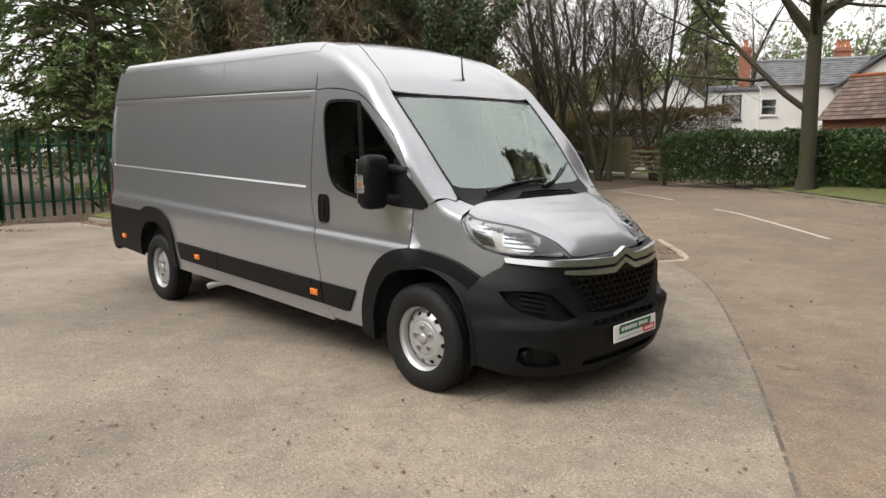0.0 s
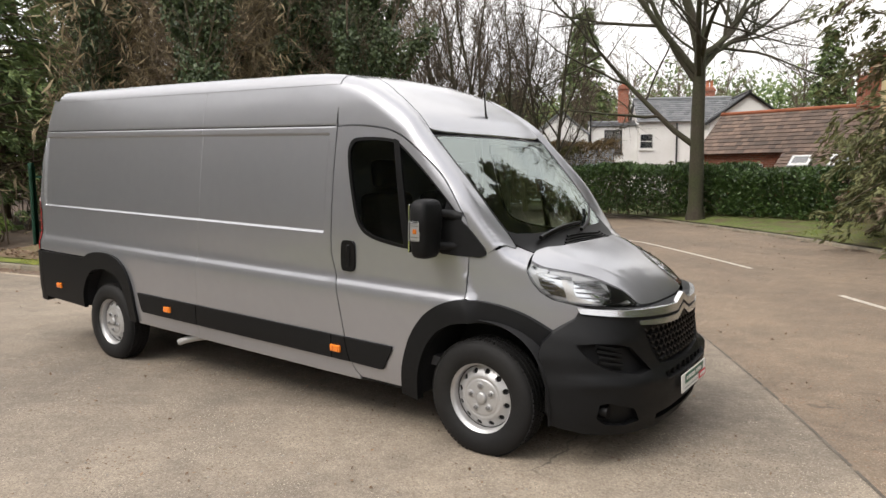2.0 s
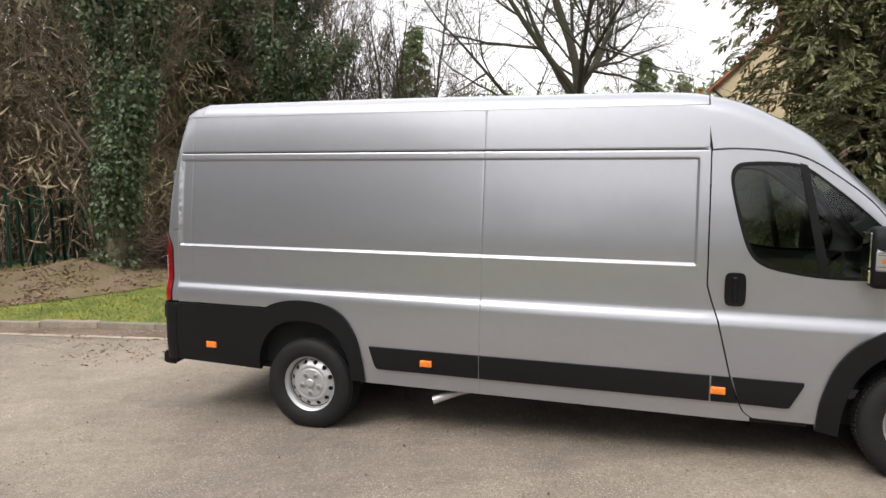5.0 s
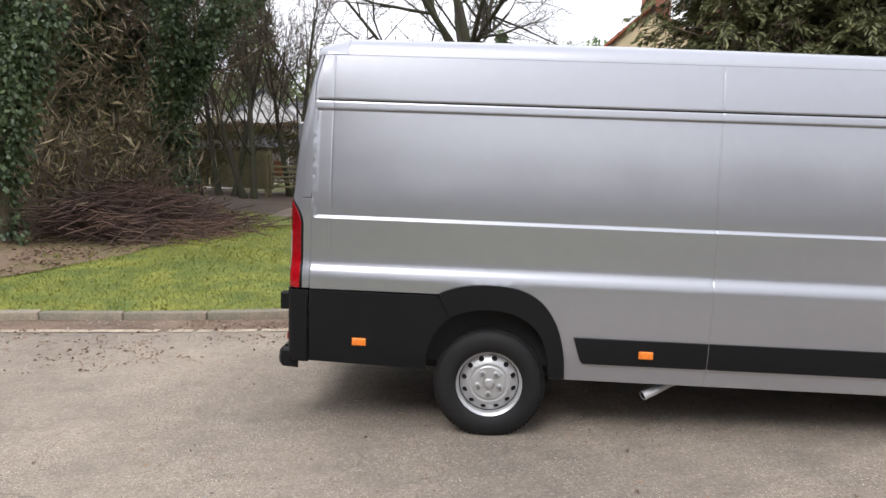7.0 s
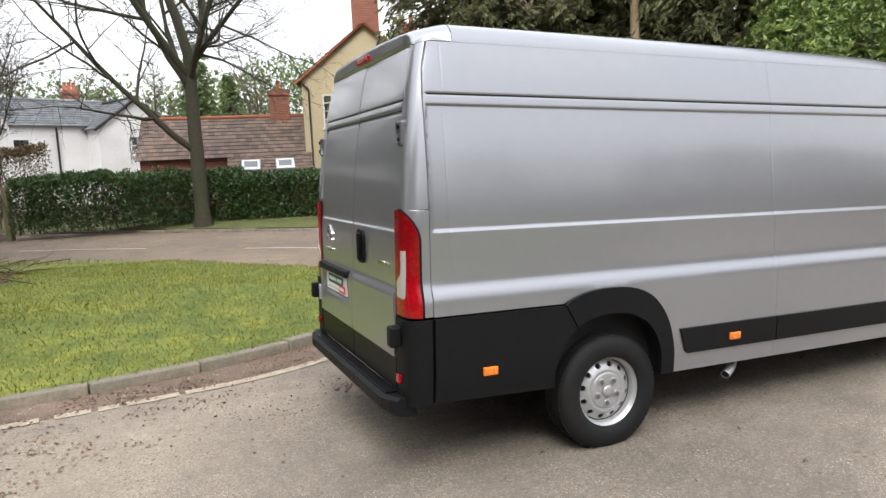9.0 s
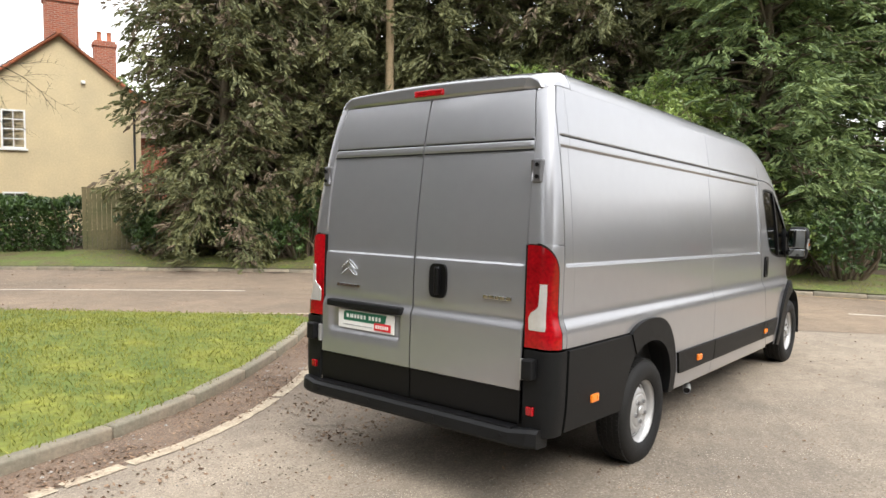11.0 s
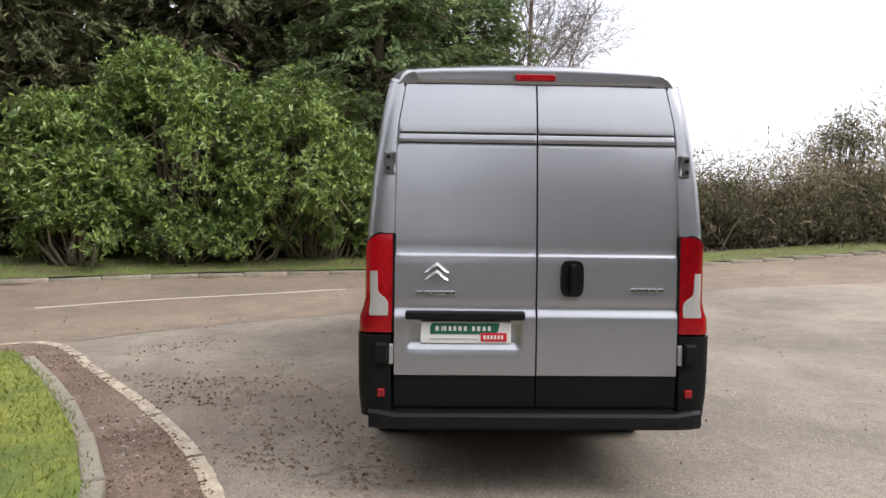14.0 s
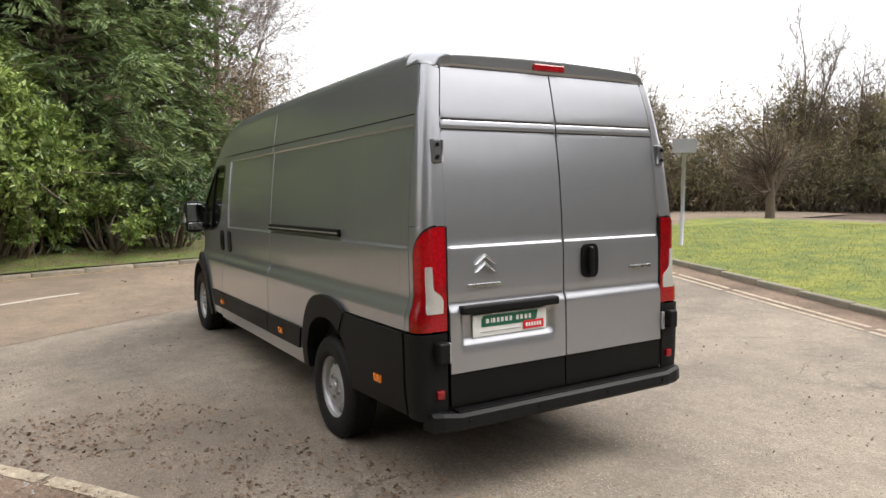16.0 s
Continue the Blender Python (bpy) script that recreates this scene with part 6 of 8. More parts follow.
def leaf_mesh(name, at, way, size, aspect, material, rng, fold=.25, flat=0.0):
    """Many small pointed leaves: each two triangles, folded along its rib. way: the direction in which each one points."""
    n = len(at)
    way = way / (np.linalg.norm(way, axis=1)[:, None] + 1e-9)
    up = rng.normal(size=(n, 3)) + np.array((0, 0, flat))
    across = np.cross(way, up)
    across /= np.linalg.norm(across, axis=1)[:, None] + 1e-9
    nrm = np.cross(across, way)
    s = (size * rng.uniform(.6, 1.35, n))[:, None]
    base, tip = at - way * s * .5, at + way * s * .5
    mid = at + nrm * s * fold * rng.uniform(-.5, 1, n)[:, None]
    v = np.stack([base, mid + across * s * aspect * .5, tip, mid - across * s * aspect * .5], 1).reshape(-1, 3)
    q = np.arange(n * 4).reshape(-1, 4)
    f = np.concatenate([q[:, [0, 1, 2]], q[:, [0, 2, 3]]])
    return fast_mesh(name, v, f, material)


def grow(wood, rng, start, way, length, radius, depth, spec, tips):
    """One limb and, from it, its side limbs."""
    n = max(3, int(spec["bits"] * (1 if depth else 1.6))) if depth < 3 else (3 if depth < spec["levels"] else 2)
    d = np.array(way, float)
    d /= math.sqrt(d @ d)
    bends = rng.normal(size=(n, 3)) * spec["wander"] * (.15 if depth == 0 else 1)
    bends[:, 2] += spec["rise"][min(depth, len(spec["rise"]) - 1)]
    ways = d + np.cumsum(bends, axis=0)
    ways /= np.sqrt((ways * ways).sum(1))[:, None]
    pts = np.empty((n + 1, 3))
    pts[0] = start
    pts[1:] = pts[0] + np.cumsum(ways, axis=0) * (length / n)
    end = spec["taper"] if depth else spec.get("trunk_taper", .55)
    last = depth >= spec["levels"]
    radii = radius * (1 + ((.3 if last else end) - 1) * np.arange(n + 1) / n)
    if depth == 0:
        radii[0] *= 1.35
    (wood[0] if depth <= spec["thick"] else wood[1]).limb(pts, radii, 10 if depth == 0 else (6 if depth == 1 else (4 if depth == 2 else 3)))
    if last:
        return
    count, first = spec["count"][depth], spec["from"][depth]
    rnd, sides = rng.uniform(size=(count, 4)), rng.normal(size=(count, 3))
    lo, hi = spec["angle"]
    by = spec["shrink"][depth] if isinstance(spec["shrink"], list) else spec["shrink"]
    for k in range(count):
        f = first + (1 - first) * (k + .9 * rnd[k, 0]) / count
        i = min(int(f * n), n - 1)
        dirn, side = ways[i], sides[k]
        side = side - dirn * (side @ dirn)
        side /= math.sqrt(side @ side)
        ang = radians(lo + (hi - lo) * rnd[k, 1])
        shrink = by * (.7 + .45 * rnd[k, 2]) * (1.15 - .5 * f)
        grow(wood, rng, pts[i] + (pts[i + 1] - pts[i]) * (f * n - i), dirn * math.cos(ang) + side * math.sin(ang), length * shrink,
             max(radius * (1 + (end - 1) * f) * spec["thin"] * (.8 + .3 * rnd[k, 3]), spec.get("least", .007)), depth + 1, spec, tips)
    grow(wood, rng, pts[-1], ways[-1], length * by * .9, radius * end * .95, depth + 1, spec, tips)


OAK = dict(levels=5, count=[8, 6, 5, 5, 3], angle=(34, 68), shrink=[1.55, .60, .60, .55, .55], thin=.60, taper=.40, trunk_taper=.75, bits=6, wander=.11, rise=[.01, .07, .04, .02, .0, -.01], thick=2)
OAK["from"] = [.78, .28, .2, .15, .1]
ASH = dict(levels=4, count=[9, 6, 5, 4], angle=(22, 50), shrink=.52, thin=.5, taper=.35, trunk_taper=.35, bits=6, wander=.07, rise=[.03, .08, .06, .04, .02], thick=1)
ASH["from"] = [.25, .2, .15, .1]
BIRCH = dict(levels=4, count=[30, 9, 7, 4], angle=(25, 60), shrink=[.30, .55, .5, .5], thin=.42, taper=.3, trunk_taper=.2, bits=7, wander=.06, rise=[.02, .05, .0, -.08, -.12], thick=1)
BIRCH["from"] = [.12, .1, .1, .1]
BUSH = dict(levels=3, count=[6, 5, 4], angle=(20, 60), shrink=.55, thin=.6, taper=.4, trunk_taper=.5, bits=4, wander=.15, rise=[.05, .05, .03, .0], thick=0)
BUSH["from"] = [.1, .1, .1]


def bare_tree(label, at, height, radius, spec, seed, lean=(0, 0), bark=BARK, twig=TWIG, ivy=0, name="tree", group="", stems=1, trunk_share=.45, limb=None):
    rng = np.random.default_rng(seed)
    ob = thing(name, label, "tree", pose(*at), group)
    wood, tips = (Wood(), Wood()), []
    for k in range(stems):
        w = np.array((lean[0] + (rng.normal() * .16 if stems > 1 else 0), lean[1] + (rng.normal() * .16 if stems > 1 else 0), 1))
        grow(wood, rng, (rng.normal() * .15 * (stems > 1), rng.normal() * .15 * (stems > 1), -.25), w, height * trunk_share * (rng.uniform(.8, 1.1) if stems > 1 else 1), radius, 0, spec, tips)
    if limb:
        grow(wood, rng, *limb, 1, spec, tips)
    ob2 = new("trunk", wood[0].mesh("trunk", bark))
    ob2.parent = ob
    ob3 = new("crown", wood[1].mesh("crown", twig))
    ob3.parent = ob
    if ivy:
        pts = wood[0].points()
        pts = pts[pts[:, 2] < height * .82]
        w = np.clip(1.15 - pts[:, 2] / (height * .8), .1, 1)
        pick = pts[rng.choice(len(pts), ivy, p=w / w.sum())]
        size = np.clip(1.1 - pick[:, 2:3] / height, .3, 1)
        out = rng.normal(size=(ivy, 3))
        out /= np.linalg.norm(out, axis=1)[:, None]
        pos = pick + out * rng.uniform(.02, .55, (ivy, 1)) * size
        lv = new("ivy", leaf_mesh("ivy", pos, out * .5 + np.array((0, 0, -.6)) + rng.normal(size=(ivy, 3)) * .3, .095, .85, IVY, rng))
        lv.parent = ob
        tagged(lv, "dark green ivy leaves")
    return ob


def conifer(label, at, height, radius, seed, material, count=15000, spray=.15, bare=.0, top=.25, group="", dead=.08, droop=.75):
    """A cypress or fir: a straight trunk, drooping boughs, and on each bough feathery plumes of many slim sprays."""
    rng = np.random.default_rng(seed)
    ob = thing("conifer", label, "tree", pose(*at), group)
    wood = Wood()
    boughs = int(44 * height ** .75)
    per_plume = 26
    plumes = count // per_plume
    share = plumes / boughs
    roots, ways, lens = [], [], []
    for k in range(boughs):
        f = bare + (1 - bare) * (k + rng.uniform()) / boughs
        z = f * height
        reach = radius * (min(1, (1 - f) / (1 - top)) ** .8) * rng.uniform(.6, 1.2) * (1 - .2 * (f < .08)) + .15
        a = rng.uniform(0, 2 * math.pi)
        out = np.array((math.cos(a), math.sin(a), 0))
        rise, drop = rng.uniform(.05, .40) * reach, rng.uniform(.2, .55) * reach
        s = np.linspace(0, 1, 6)
        path = np.array((0, 0, z)) + out * (s * reach)[:, None] + np.array((0, 0, 1)) * (rise * s * 1.6 - drop * s ** 2.5)[:, None]
        wood.limb(path, np.linspace(.012 * reach + .012, .006, 6), 4)
        m = max(3, int(share * (.35 + 1.0 * reach / radius)))
        t = rng.uniform(.08, 1.0, m) ** .6
        pos = np.stack([np.interp(t, s, path[:, i]) for i in range(3)], 1)
        sidev = np.array((-out[1], out[0], 0))
        roots.append(pos + rng.normal(size=(m, 3)) * np.array((.10, .10, .22)))
        ways.append(out * rng.uniform(.3, 1.0, (m, 1)) + sidev * (rng.normal(size=m) * .75)[:, None] + np.array((0, 0, 1)) * rng.uniform(-droop, .12, (m, 1)))
        lens.append(rng.uniform(.35, .8, m) * (.45 + .55 * min(reach / 1.6, 1)))
        if rng.uniform() < .5:
            e = path[3] + sidev * rng.normal() * .5 + np.array((0, 0, -.3)) * rng.uniform()
            wood.limb([path[2], (path[2] + e) / 2, e], [.012, .008, .003], 3)
    roots, ways, lens = np.concatenate(roots), np.concatenate(ways), np.concatenate(lens)
    ways /= np.linalg.norm(ways, axis=1)[:, None]
    n = len(roots)
    lat = np.cross(ways, np.array((0, 0, .6)) + rng.normal(size=(n, 3)) * .6)
    lat /= np.linalg.norm(lat, axis=1)[:, None] + 1e-9
    u = rng.uniform(0, 1, (n, per_plume))
    sign = rng.choice((-1., 1.), (n, per_plume))
    spread = sign * rng.uniform(.02, .36, (n, per_plume)) * (1 - .75 * u)
    pos = roots[:, None] + ways[:, None] * (lens[:, None] * u)[..., None] + lat[:, None] * (lens[:, None] * spread)[..., None]
    pos[..., 2] -= .22 * lens[:, None] * u ** 2 + .12 * np.abs(spread)
    pos += rng.normal(size=pos.shape) * .018
    way = ways[:, None] + lat[:, None] * (sign * rng.uniform(.2, .9, u.shape))[..., None] + np.array((0, 0, -.25)) + rng.normal(size=pos.shape) * .15
    old = rng.uniform(size=n) < dead
    stem = Wood()
    stem.limb([(0, 0, -.3), (0, 0, height * .5), (0, 0, height)], [height * .014, height * .009, .02], 8)
    for name, made_of in (("trunk", stem), ("bough", wood)):
        tr = new(name, made_of.mesh(name, BARK))
        tr.parent = ob
    tagged(tr, kind="stuff")
    for name, pick, m in (("crown", ~old, material), ("dead_spray", old, DEAD_SPRAY)):
        cr = new(name, leaf_mesh(name, pos[pick].reshape(-1, 3), way[pick].reshape(-1, 3), spray, .30, m, rng, .2, 1.5))
        cr.parent = ob
    tagged(cr, kind="stuff")
    return ob


def broad_bush(name, label, at, size, seed, material, count, leaf=.14, aspect=.42, category="bush", lumps=26, twig=TWIG, up=.5, group="", whorl=7, lump=.21):
    """An evergreen mass: whorls of leaves on the ends of many shoots, in uneven lumps with gaps between."""
    rng = np.random.default_rng(seed)
    ob = thing(name, label, category, pose(*at), group)
    sx, sy, sz = size
    wood = Wood()
    centre = np.array((0, 0, sz * .45))
    d = rng.normal(size=(lumps, 3))
    d /= np.linalg.norm(d, axis=1)[:, None]
    d[:, 2] = np.abs(d[:, 2]) * 1.15 - .42
    heads = centre + d * np.array((sx * .5, sy * .5, sz * .52)) * (rng.uniform(.3, 1.0, (lumps, 1)) ** .35)
    heads[:, 2] = np.clip(heads[:, 2], .15, None)
    pos, ways = [], []
    for h in heads:
        foot = np.array((h[0] * .25, h[1] * .25, -.2))
        wood.limb([foot, (foot + h) / 2 + rng.normal(size=3) * .15, h], [.05, .03, .012], 5)
        m = max(4, count // lumps // whorl)
        r = rng.uniform(.5, 1.15) * min(sx, sy, sz) * lump
        o = rng.normal(size=(m, 3))
        o /= np.linalg.norm(o, axis=1)[:, None]
        k = rng.uniform(.15, 1.0, (m, 1)) ** .5 * np.where(rng.uniform(size=(m, 1)) < .12, 1.3, 1)
        tip = h + o * k * r * np.array((1.1, 1.1, 1.0))
        shoot_way = o * .6 + (h - centre) / (np.linalg.norm(h - centre) + 1e-6) * .5 + np.array((0, 0, up)) + rng.normal(size=(m, 3)) * .2
        shoot_way /= np.linalg.norm(shoot_way, axis=1)[:, None]
        fan = rng.normal(size=(m, whorl, 3))
        fan -= shoot_way[:, None] * (fan * shoot_way[:, None]).sum(2)[..., None]
        fan /= np.linalg.norm(fan, axis=2)[..., None]
        w = shoot_way[:, None] * rng.uniform(.1, .9, (m, whorl, 1)) + fan
        w /= np.linalg.norm(w, axis=2)[..., None]
        pos.append((tip[:, None] + w * leaf * .5 + shoot_way[:, None] * leaf * rng.uniform(-.7, .2, (m, whorl, 1))).reshape(-1, 3))
        ways.append(w.reshape(-1, 3))
        for _ in range(3):
            e = h + rng.normal(size=3) * r * .8
            wood.limb([h, (h + e) / 2, e], [.014, .01, .004], 3)
    pos, ways = np.concatenate(pos), np.concatenate(ways)
    ok = pos[:, 2] > .02
    t = new("stem", wood.mesh("stem", twig))
    t.parent = ob
    c = new("foliage", leaf_mesh("foliage", pos[ok], ways[ok], leaf, aspect, material, rng, .2, 1.0))
    c.parent = ob
    return ob


def twig_haze(name, label, path, width, z0, z1, seed, count, material=BROWN_TWIG, size=.5, aspect=.035, up=.8):
    """The fine outer twigs of a thicket, too many to count, gathered in drifts along a path."""
    rng = np.random.default_rng(seed)
    p = resample(path, .25)
    drifts = max(8, count // 60)
    c = p[rng.integers(0, len(p), drifts)] + rng.normal(size=(drifts, 2)) * width * .35
    cz = rng.uniform(0, 1, drifts) ** 1.15
    g = np.array([country(x, y) for x, y in c])
    centre = np.c_[c, g + z0 + (z1 - z0) * cz]
    lean = rng.normal(size=(drifts, 3)) * .5 + np.array((0, 0, up))
    k = rng.integers(0, drifts, count)
    pos = centre[k] + rng.normal(size=(count, 3)) * np.array((.45, .45, .50))
    way = lean[k] + rng.normal(size=(count, 3)) * .9
    return tagged(new(name, leaf_mesh(name, pos, way, size, aspect, material, rng, .15)), label, "scrub", kind="stuff")


def hedge(label, path, width, height, seed, material, count, leaf=.10, ragged=.12, aspect=.5, fn=None, name="hedge", bottom=0.0):
    """A clipped hedge along a path: leaves over its faces, dense inside, uneven on top."""
    rng = np.random.default_rng(seed)
    fn = fn or (lambda x, y: 0)
    p = resample(path, .1)
    i = rng.integers(0, len(p) - 1, count)
    dirs = np.gradient(p, axis=0)
    dirs /= np.linalg.norm(dirs, axis=1)[:, None]
    nrm = np.c_[-dirs[:, 1], dirs[:, 0]]
    base = p[i] + dirs[i] * rng.uniform(0, .1, (count, 1))
    wave = np.array([noise.noise((x * .7, y * .7, seed)) for x, y in p])[i]
    fine = np.array([noise.noise((x * 2.3, y * 2.3, seed + 5)) for x, y in p])[i]
    h = height * (1 + .10 * wave + .06 * fine)
    kind = rng.uniform(size=count)
    u, z = rng.uniform(-1, 1, count), rng.uniform(bottom / height, 1, count)
    top = kind < .32
    side_sign = np.where(rng.uniform(size=count) < .5, 1, -1)
    prof = np.where(z > .8, np.sqrt(np.clip(1 - ((z - .8) / .2) ** 2 * .6, 0, 1)), 1 - .08 * (1 - z))
    depth = 1 - np.abs(rng.normal(size=count)) * .14
    deep = kind > .86
    uu = np.where(top | deep, u * .9, side_sign * prof * depth)
    zz = np.where(top, 1 - np.abs(rng.normal(size=count)) * .05 - .10 * u ** 2, z)
    xy = base + nrm[i] * (uu * width / 2 * (1 + .15 * fine))[:, None]
    g = np.array([fn(x, y) for x, y in p])[i]
    pos = np.c_[xy, g + zz * h] + rng.normal(size=(count, 3)) * ragged * .35
    out = np.c_[nrm[i] * np.where(top, .1, side_sign)[:, None], np.where(top, 1., .35)]
    ob = thing(name, label, "hedge")
    lv = new("foliage", leaf_mesh("foliage", pos, out + rng.normal(size=(count, 3)) * .6, leaf, aspect, material, rng))
    lv.parent = ob
    wood = Wood()
    for q in p[::4]:
        z0 = fn(*q)
        for _ in range(3):
            o = rng.normal(size=2) * width * .2
            wood.limb([(q[0] + o[0] * .5, q[1] + o[1] * .5, z0 - .15), (q[0] + o[0], q[1] + o[1], z0 + height * .5), (q[0] + o[0] * 1.5, q[1] + o[1] * 1.5, z0 + height * .95)], [.02, .014, .005], 4)
    st = new("stem", wood.mesh("stem", TWIG))
    st.parent = ob
    return ob


def scrub(name, label, path, width, height, seed, twigs, leaves, material, twig=TWIG, fn=None, leaf=.09, spread=.5):
    """Tangled winter scrub: arching thin stems with a few leaves. Uncountable."""
    rng = np.random.default_rng(seed)
    fn = fn or country
    p = resample(path, .25)
    wood, ats = Wood(), []
    for _ in range(twigs):
        q = p[rng.integers(len(p))] + rng.normal(size=2) * width * .33
        h = height * rng.uniform(.35, 1.1)
        a = rng.uniform(0, 2 * math.pi)
        o = np.array((math.cos(a), math.sin(a))) * h * rng.uniform(.1, spread)
        s = np.linspace(0, 1, 5)
        bend = rng.uniform(.0, .35)
        z = fn(*q) - .05
        pts = np.c_[q[0] + o[0] * s ** 1.4, q[1] + o[1] * s ** 1.4, z + h * (s - bend * s ** 3)] + rng.normal(size=(5, 3)) * .05 * np.array((1, 1, .4))
        wood.limb(pts, np.linspace(.007 + .004 * h, .003, 5) * rng.uniform(.6, 1.3), 3)
        for _ in range(3):
            f = rng.uniform(.4, .95)
            b = np.array([np.interp(f, s, pts[:, k]) for k in range(3)])
            e = b + np.array((rng.normal() * .3, rng.normal() * .3, rng.uniform(.0, .45))) * h * .4
            wood.limb([b, (b + e) / 2 + rng.normal(size=3) * .04, e], [.005, .004, .002], 3)
            ats.append(e), ats.append((b + e) / 2)
    ob = tagged(new(name, wood.mesh(name, twig)), label, "scrub", kind="stuff")
    if leaves:
        ats = np.array(ats)
        pick = ats[rng.integers(0, len(ats), leaves)] + rng.normal(size=(leaves, 3)) * .12
        tagged(new(name, leaf_mesh(name, pick, rng.normal(size=(leaves, 3)), leaf, .5, material, rng)), label, "scrub", kind="stuff")
    return ob


def kerb_off(y, d):
    """A point d metres beyond the far kerb, where that kerb passes y."""
    i = int(np.argmin(np.abs(FAR_KERB[:, 1] - y)))
    t = FAR_KERB[min(i + 1, len(FAR_KERB) - 1)] - FAR_KERB[max(i - 1, 0)]
    t = t / np.linalg.norm(t)
    return FAR_KERB[i] + d * np.array((-t[1], t[0]))


def on_country(x, y):
    return (x, y, country(x, y))


def plant(made, places, label=""):
    """Copies of a few grown plants, each turned and scaled, on the ground at (x, y)."""
    for k, (x, y, turn, scale) in enumerate(places):
        proto = made[k % len(made)]
        if k < len(made):
            proto.matrix_world = pose(x, y, country(x, y), 0, 0, turn) @ Matrix.Scale(scale, 4)
            ob = proto
        else:
            ob = copy_thing(proto, pose(x, y, country(x, y), 0, 0, turn))
            ob.scale = (scale, scale, scale)
        if label:
            ob["label"] = label


# the tall cypress screen across the road
CYPRESS = "tall shaggy green-brown cypress with drooping sprays across the road"
made = [conifer(CYPRESS, (0, 0, 0), 13.5, 2.3, 40 + k, LEYLAND, 70000, .19, 0.0, .5, "cypress screen", .16 if k == 0 else .06) for k in range(3)]
plant(made, ((2.6, 13.9, 0, .97), (5.3, 12.9, 40, .98), (8.1, 10.7, 80, 1.05), (4.6, 15.6, 120, 1.05), (7.4, 13.4, 160, 1.1), (10.4, 10.4, 200, 1.12), (10.6, 7.2, 240, 1.08), (12.6, 6.4, 280, 1.1), (11.9, 3.6, 320, 1.02), (6.6, 16.2, 20, 1.15)))
made = [conifer("dark green dense conifer beside the laurel", (0, 0, 0), 13.5, 2.3, 60 + k, LEYLAND_DARK, 62000, .19, 0.0, .5, "dark conifers", .03, .35) for k in range(2)]
plant(made, ((9.9, 1.9, 0, 1), (12.4, 1.6, 90, .98), (14.0, 3.6, 180, 1.1), (12.7, -.5, 220, .86)))
for k, (x, y, sx, sy, sz) in enumerate(((7.5, 6.4, 4.2, 4.2, 5.7), (8.1, 3.6, 4.2, 4.0, 5.2), (6.7, 8.5, 3.2, 3.2, 4.4))):
    broad_bush("laurel", "large bright green laurel bush behind the verge", on_country(x, y), (sx, sy, sz), 70 + k, LAUREL, 30000, .155, .36, group="laurels", lumps=80, lump=.17)
for k, (y, d, s, h) in enumerate(((7.2, 1.4, 2.2, 1.8), (5.6, 1.4, 2.2, 1.7), (4.2, 1.5, 2.2, 1.8), (2.6, 1.7, 2.2, 1.9), (.8, 1.7, 2.2, 1.7), (-.8, 1.9, 2.4, 2.2), (11.0, 2.0, 2.4, 2.2), (12.8, 2.3, 2.6, 2.2), (14.4, 2.4, 2.2, 1.6))):
    p = kerb_off(y, d)
    broad_bush("shrub", "low dark evergreen shrub at the foot of the conifers", on_country(*p), (s, s, h), 80 + k, HEDGE_LEAF if k > 4 else LAUREL, 6500, .12, .4, lumps=24)

# the oak by the road, bare
bare_tree("mature bare oak with spreading limbs on the verge", (-4.6, 20.4, .28), 15, .26, OAK, 12, limb=((0, 0, 2.3), (-.72, -.55, .55), 6.0, .12), bark=OAK_BARK, twig=OAK_BARK, name="oak_tree", trunk_share=.38)
# slender trees by the gate
made = [bare_tree("slender bare multi-stemmed tree by the gate", (0, 0, 0), 15.5, .12, dict(ASH, least=.009), 20 + k, bark=OAK_BARK, twig=TWIG_DARK, name="bare_tree", group="trees by the gate", stems=2) for k in range(2)]
plant(made, ((-13.4, 22.2, 0, 1.15), (-14.6, 23.6, 60, 1.2), (-12.2, 24.6, 130, 1.05), (-16.0, 23.0, 200, 1.2), (-18, 25, 80, 1.25)))
# woodland beside the grass island
IVIED = "bare woodland tree clad in dark green ivy"
made = [bare_tree(IVIED, (0, 0, 0), 16, .23, ASH, 100 + k, lean=(.05 * (-1) ** k, -.04), ivy=36000, name="ivy_tree", group="ivy-clad trees") for k in range(3)]
broad_bush("nettle_patch", "fresh green weeds behind the palisade fence", on_country(-17.6, 3.2), (2.2, 1.8, .9), 180, LAUREL, 2500, .10, .4, lumps=14)
plant(made, ((-12.0, 5.6, 0, .95), (-11.2, 10.8, 70, 1), (-13.3, 9.9, 30, 1), (-14.0, 12.8, 140, 1), (-15.2, 8.4, 210, 1.05), (-17.4, 12.0, 280, 1.05), (-18.4, 7.4, 330, 1), (-16.6, 16.4, 100, .9)))
made = [bare_tree("bare brown woodland tree with dense twigs", (0, 0, 0), 15, .14, ASH, 130 + k, name="bare_tree", group="woodland trees") for k in range(4)]
plant(made, ((-13.4, 7.4, 0, .85), (-14.6, 15.0, 50, .95), (-19.6, 15.4, 90, 1.1), (-21.5, 10.5, 130, 1.15), (-20.5, 18.6, 170, 1), (-24, 14, 210, 1.15), (-25, 20, 250, 1.1), (-19.2, 9.6, 290, .95), (-24.5, 1.0, 330, 1),
             (-13.2, 9.2, 20, .8), (-15.8, 13.8, 60, .95), (-18.2, 17.8, 100, .95), (-16.8, 10.4, 140, 1.1), (-20, 12.6, 180, 1.1)))
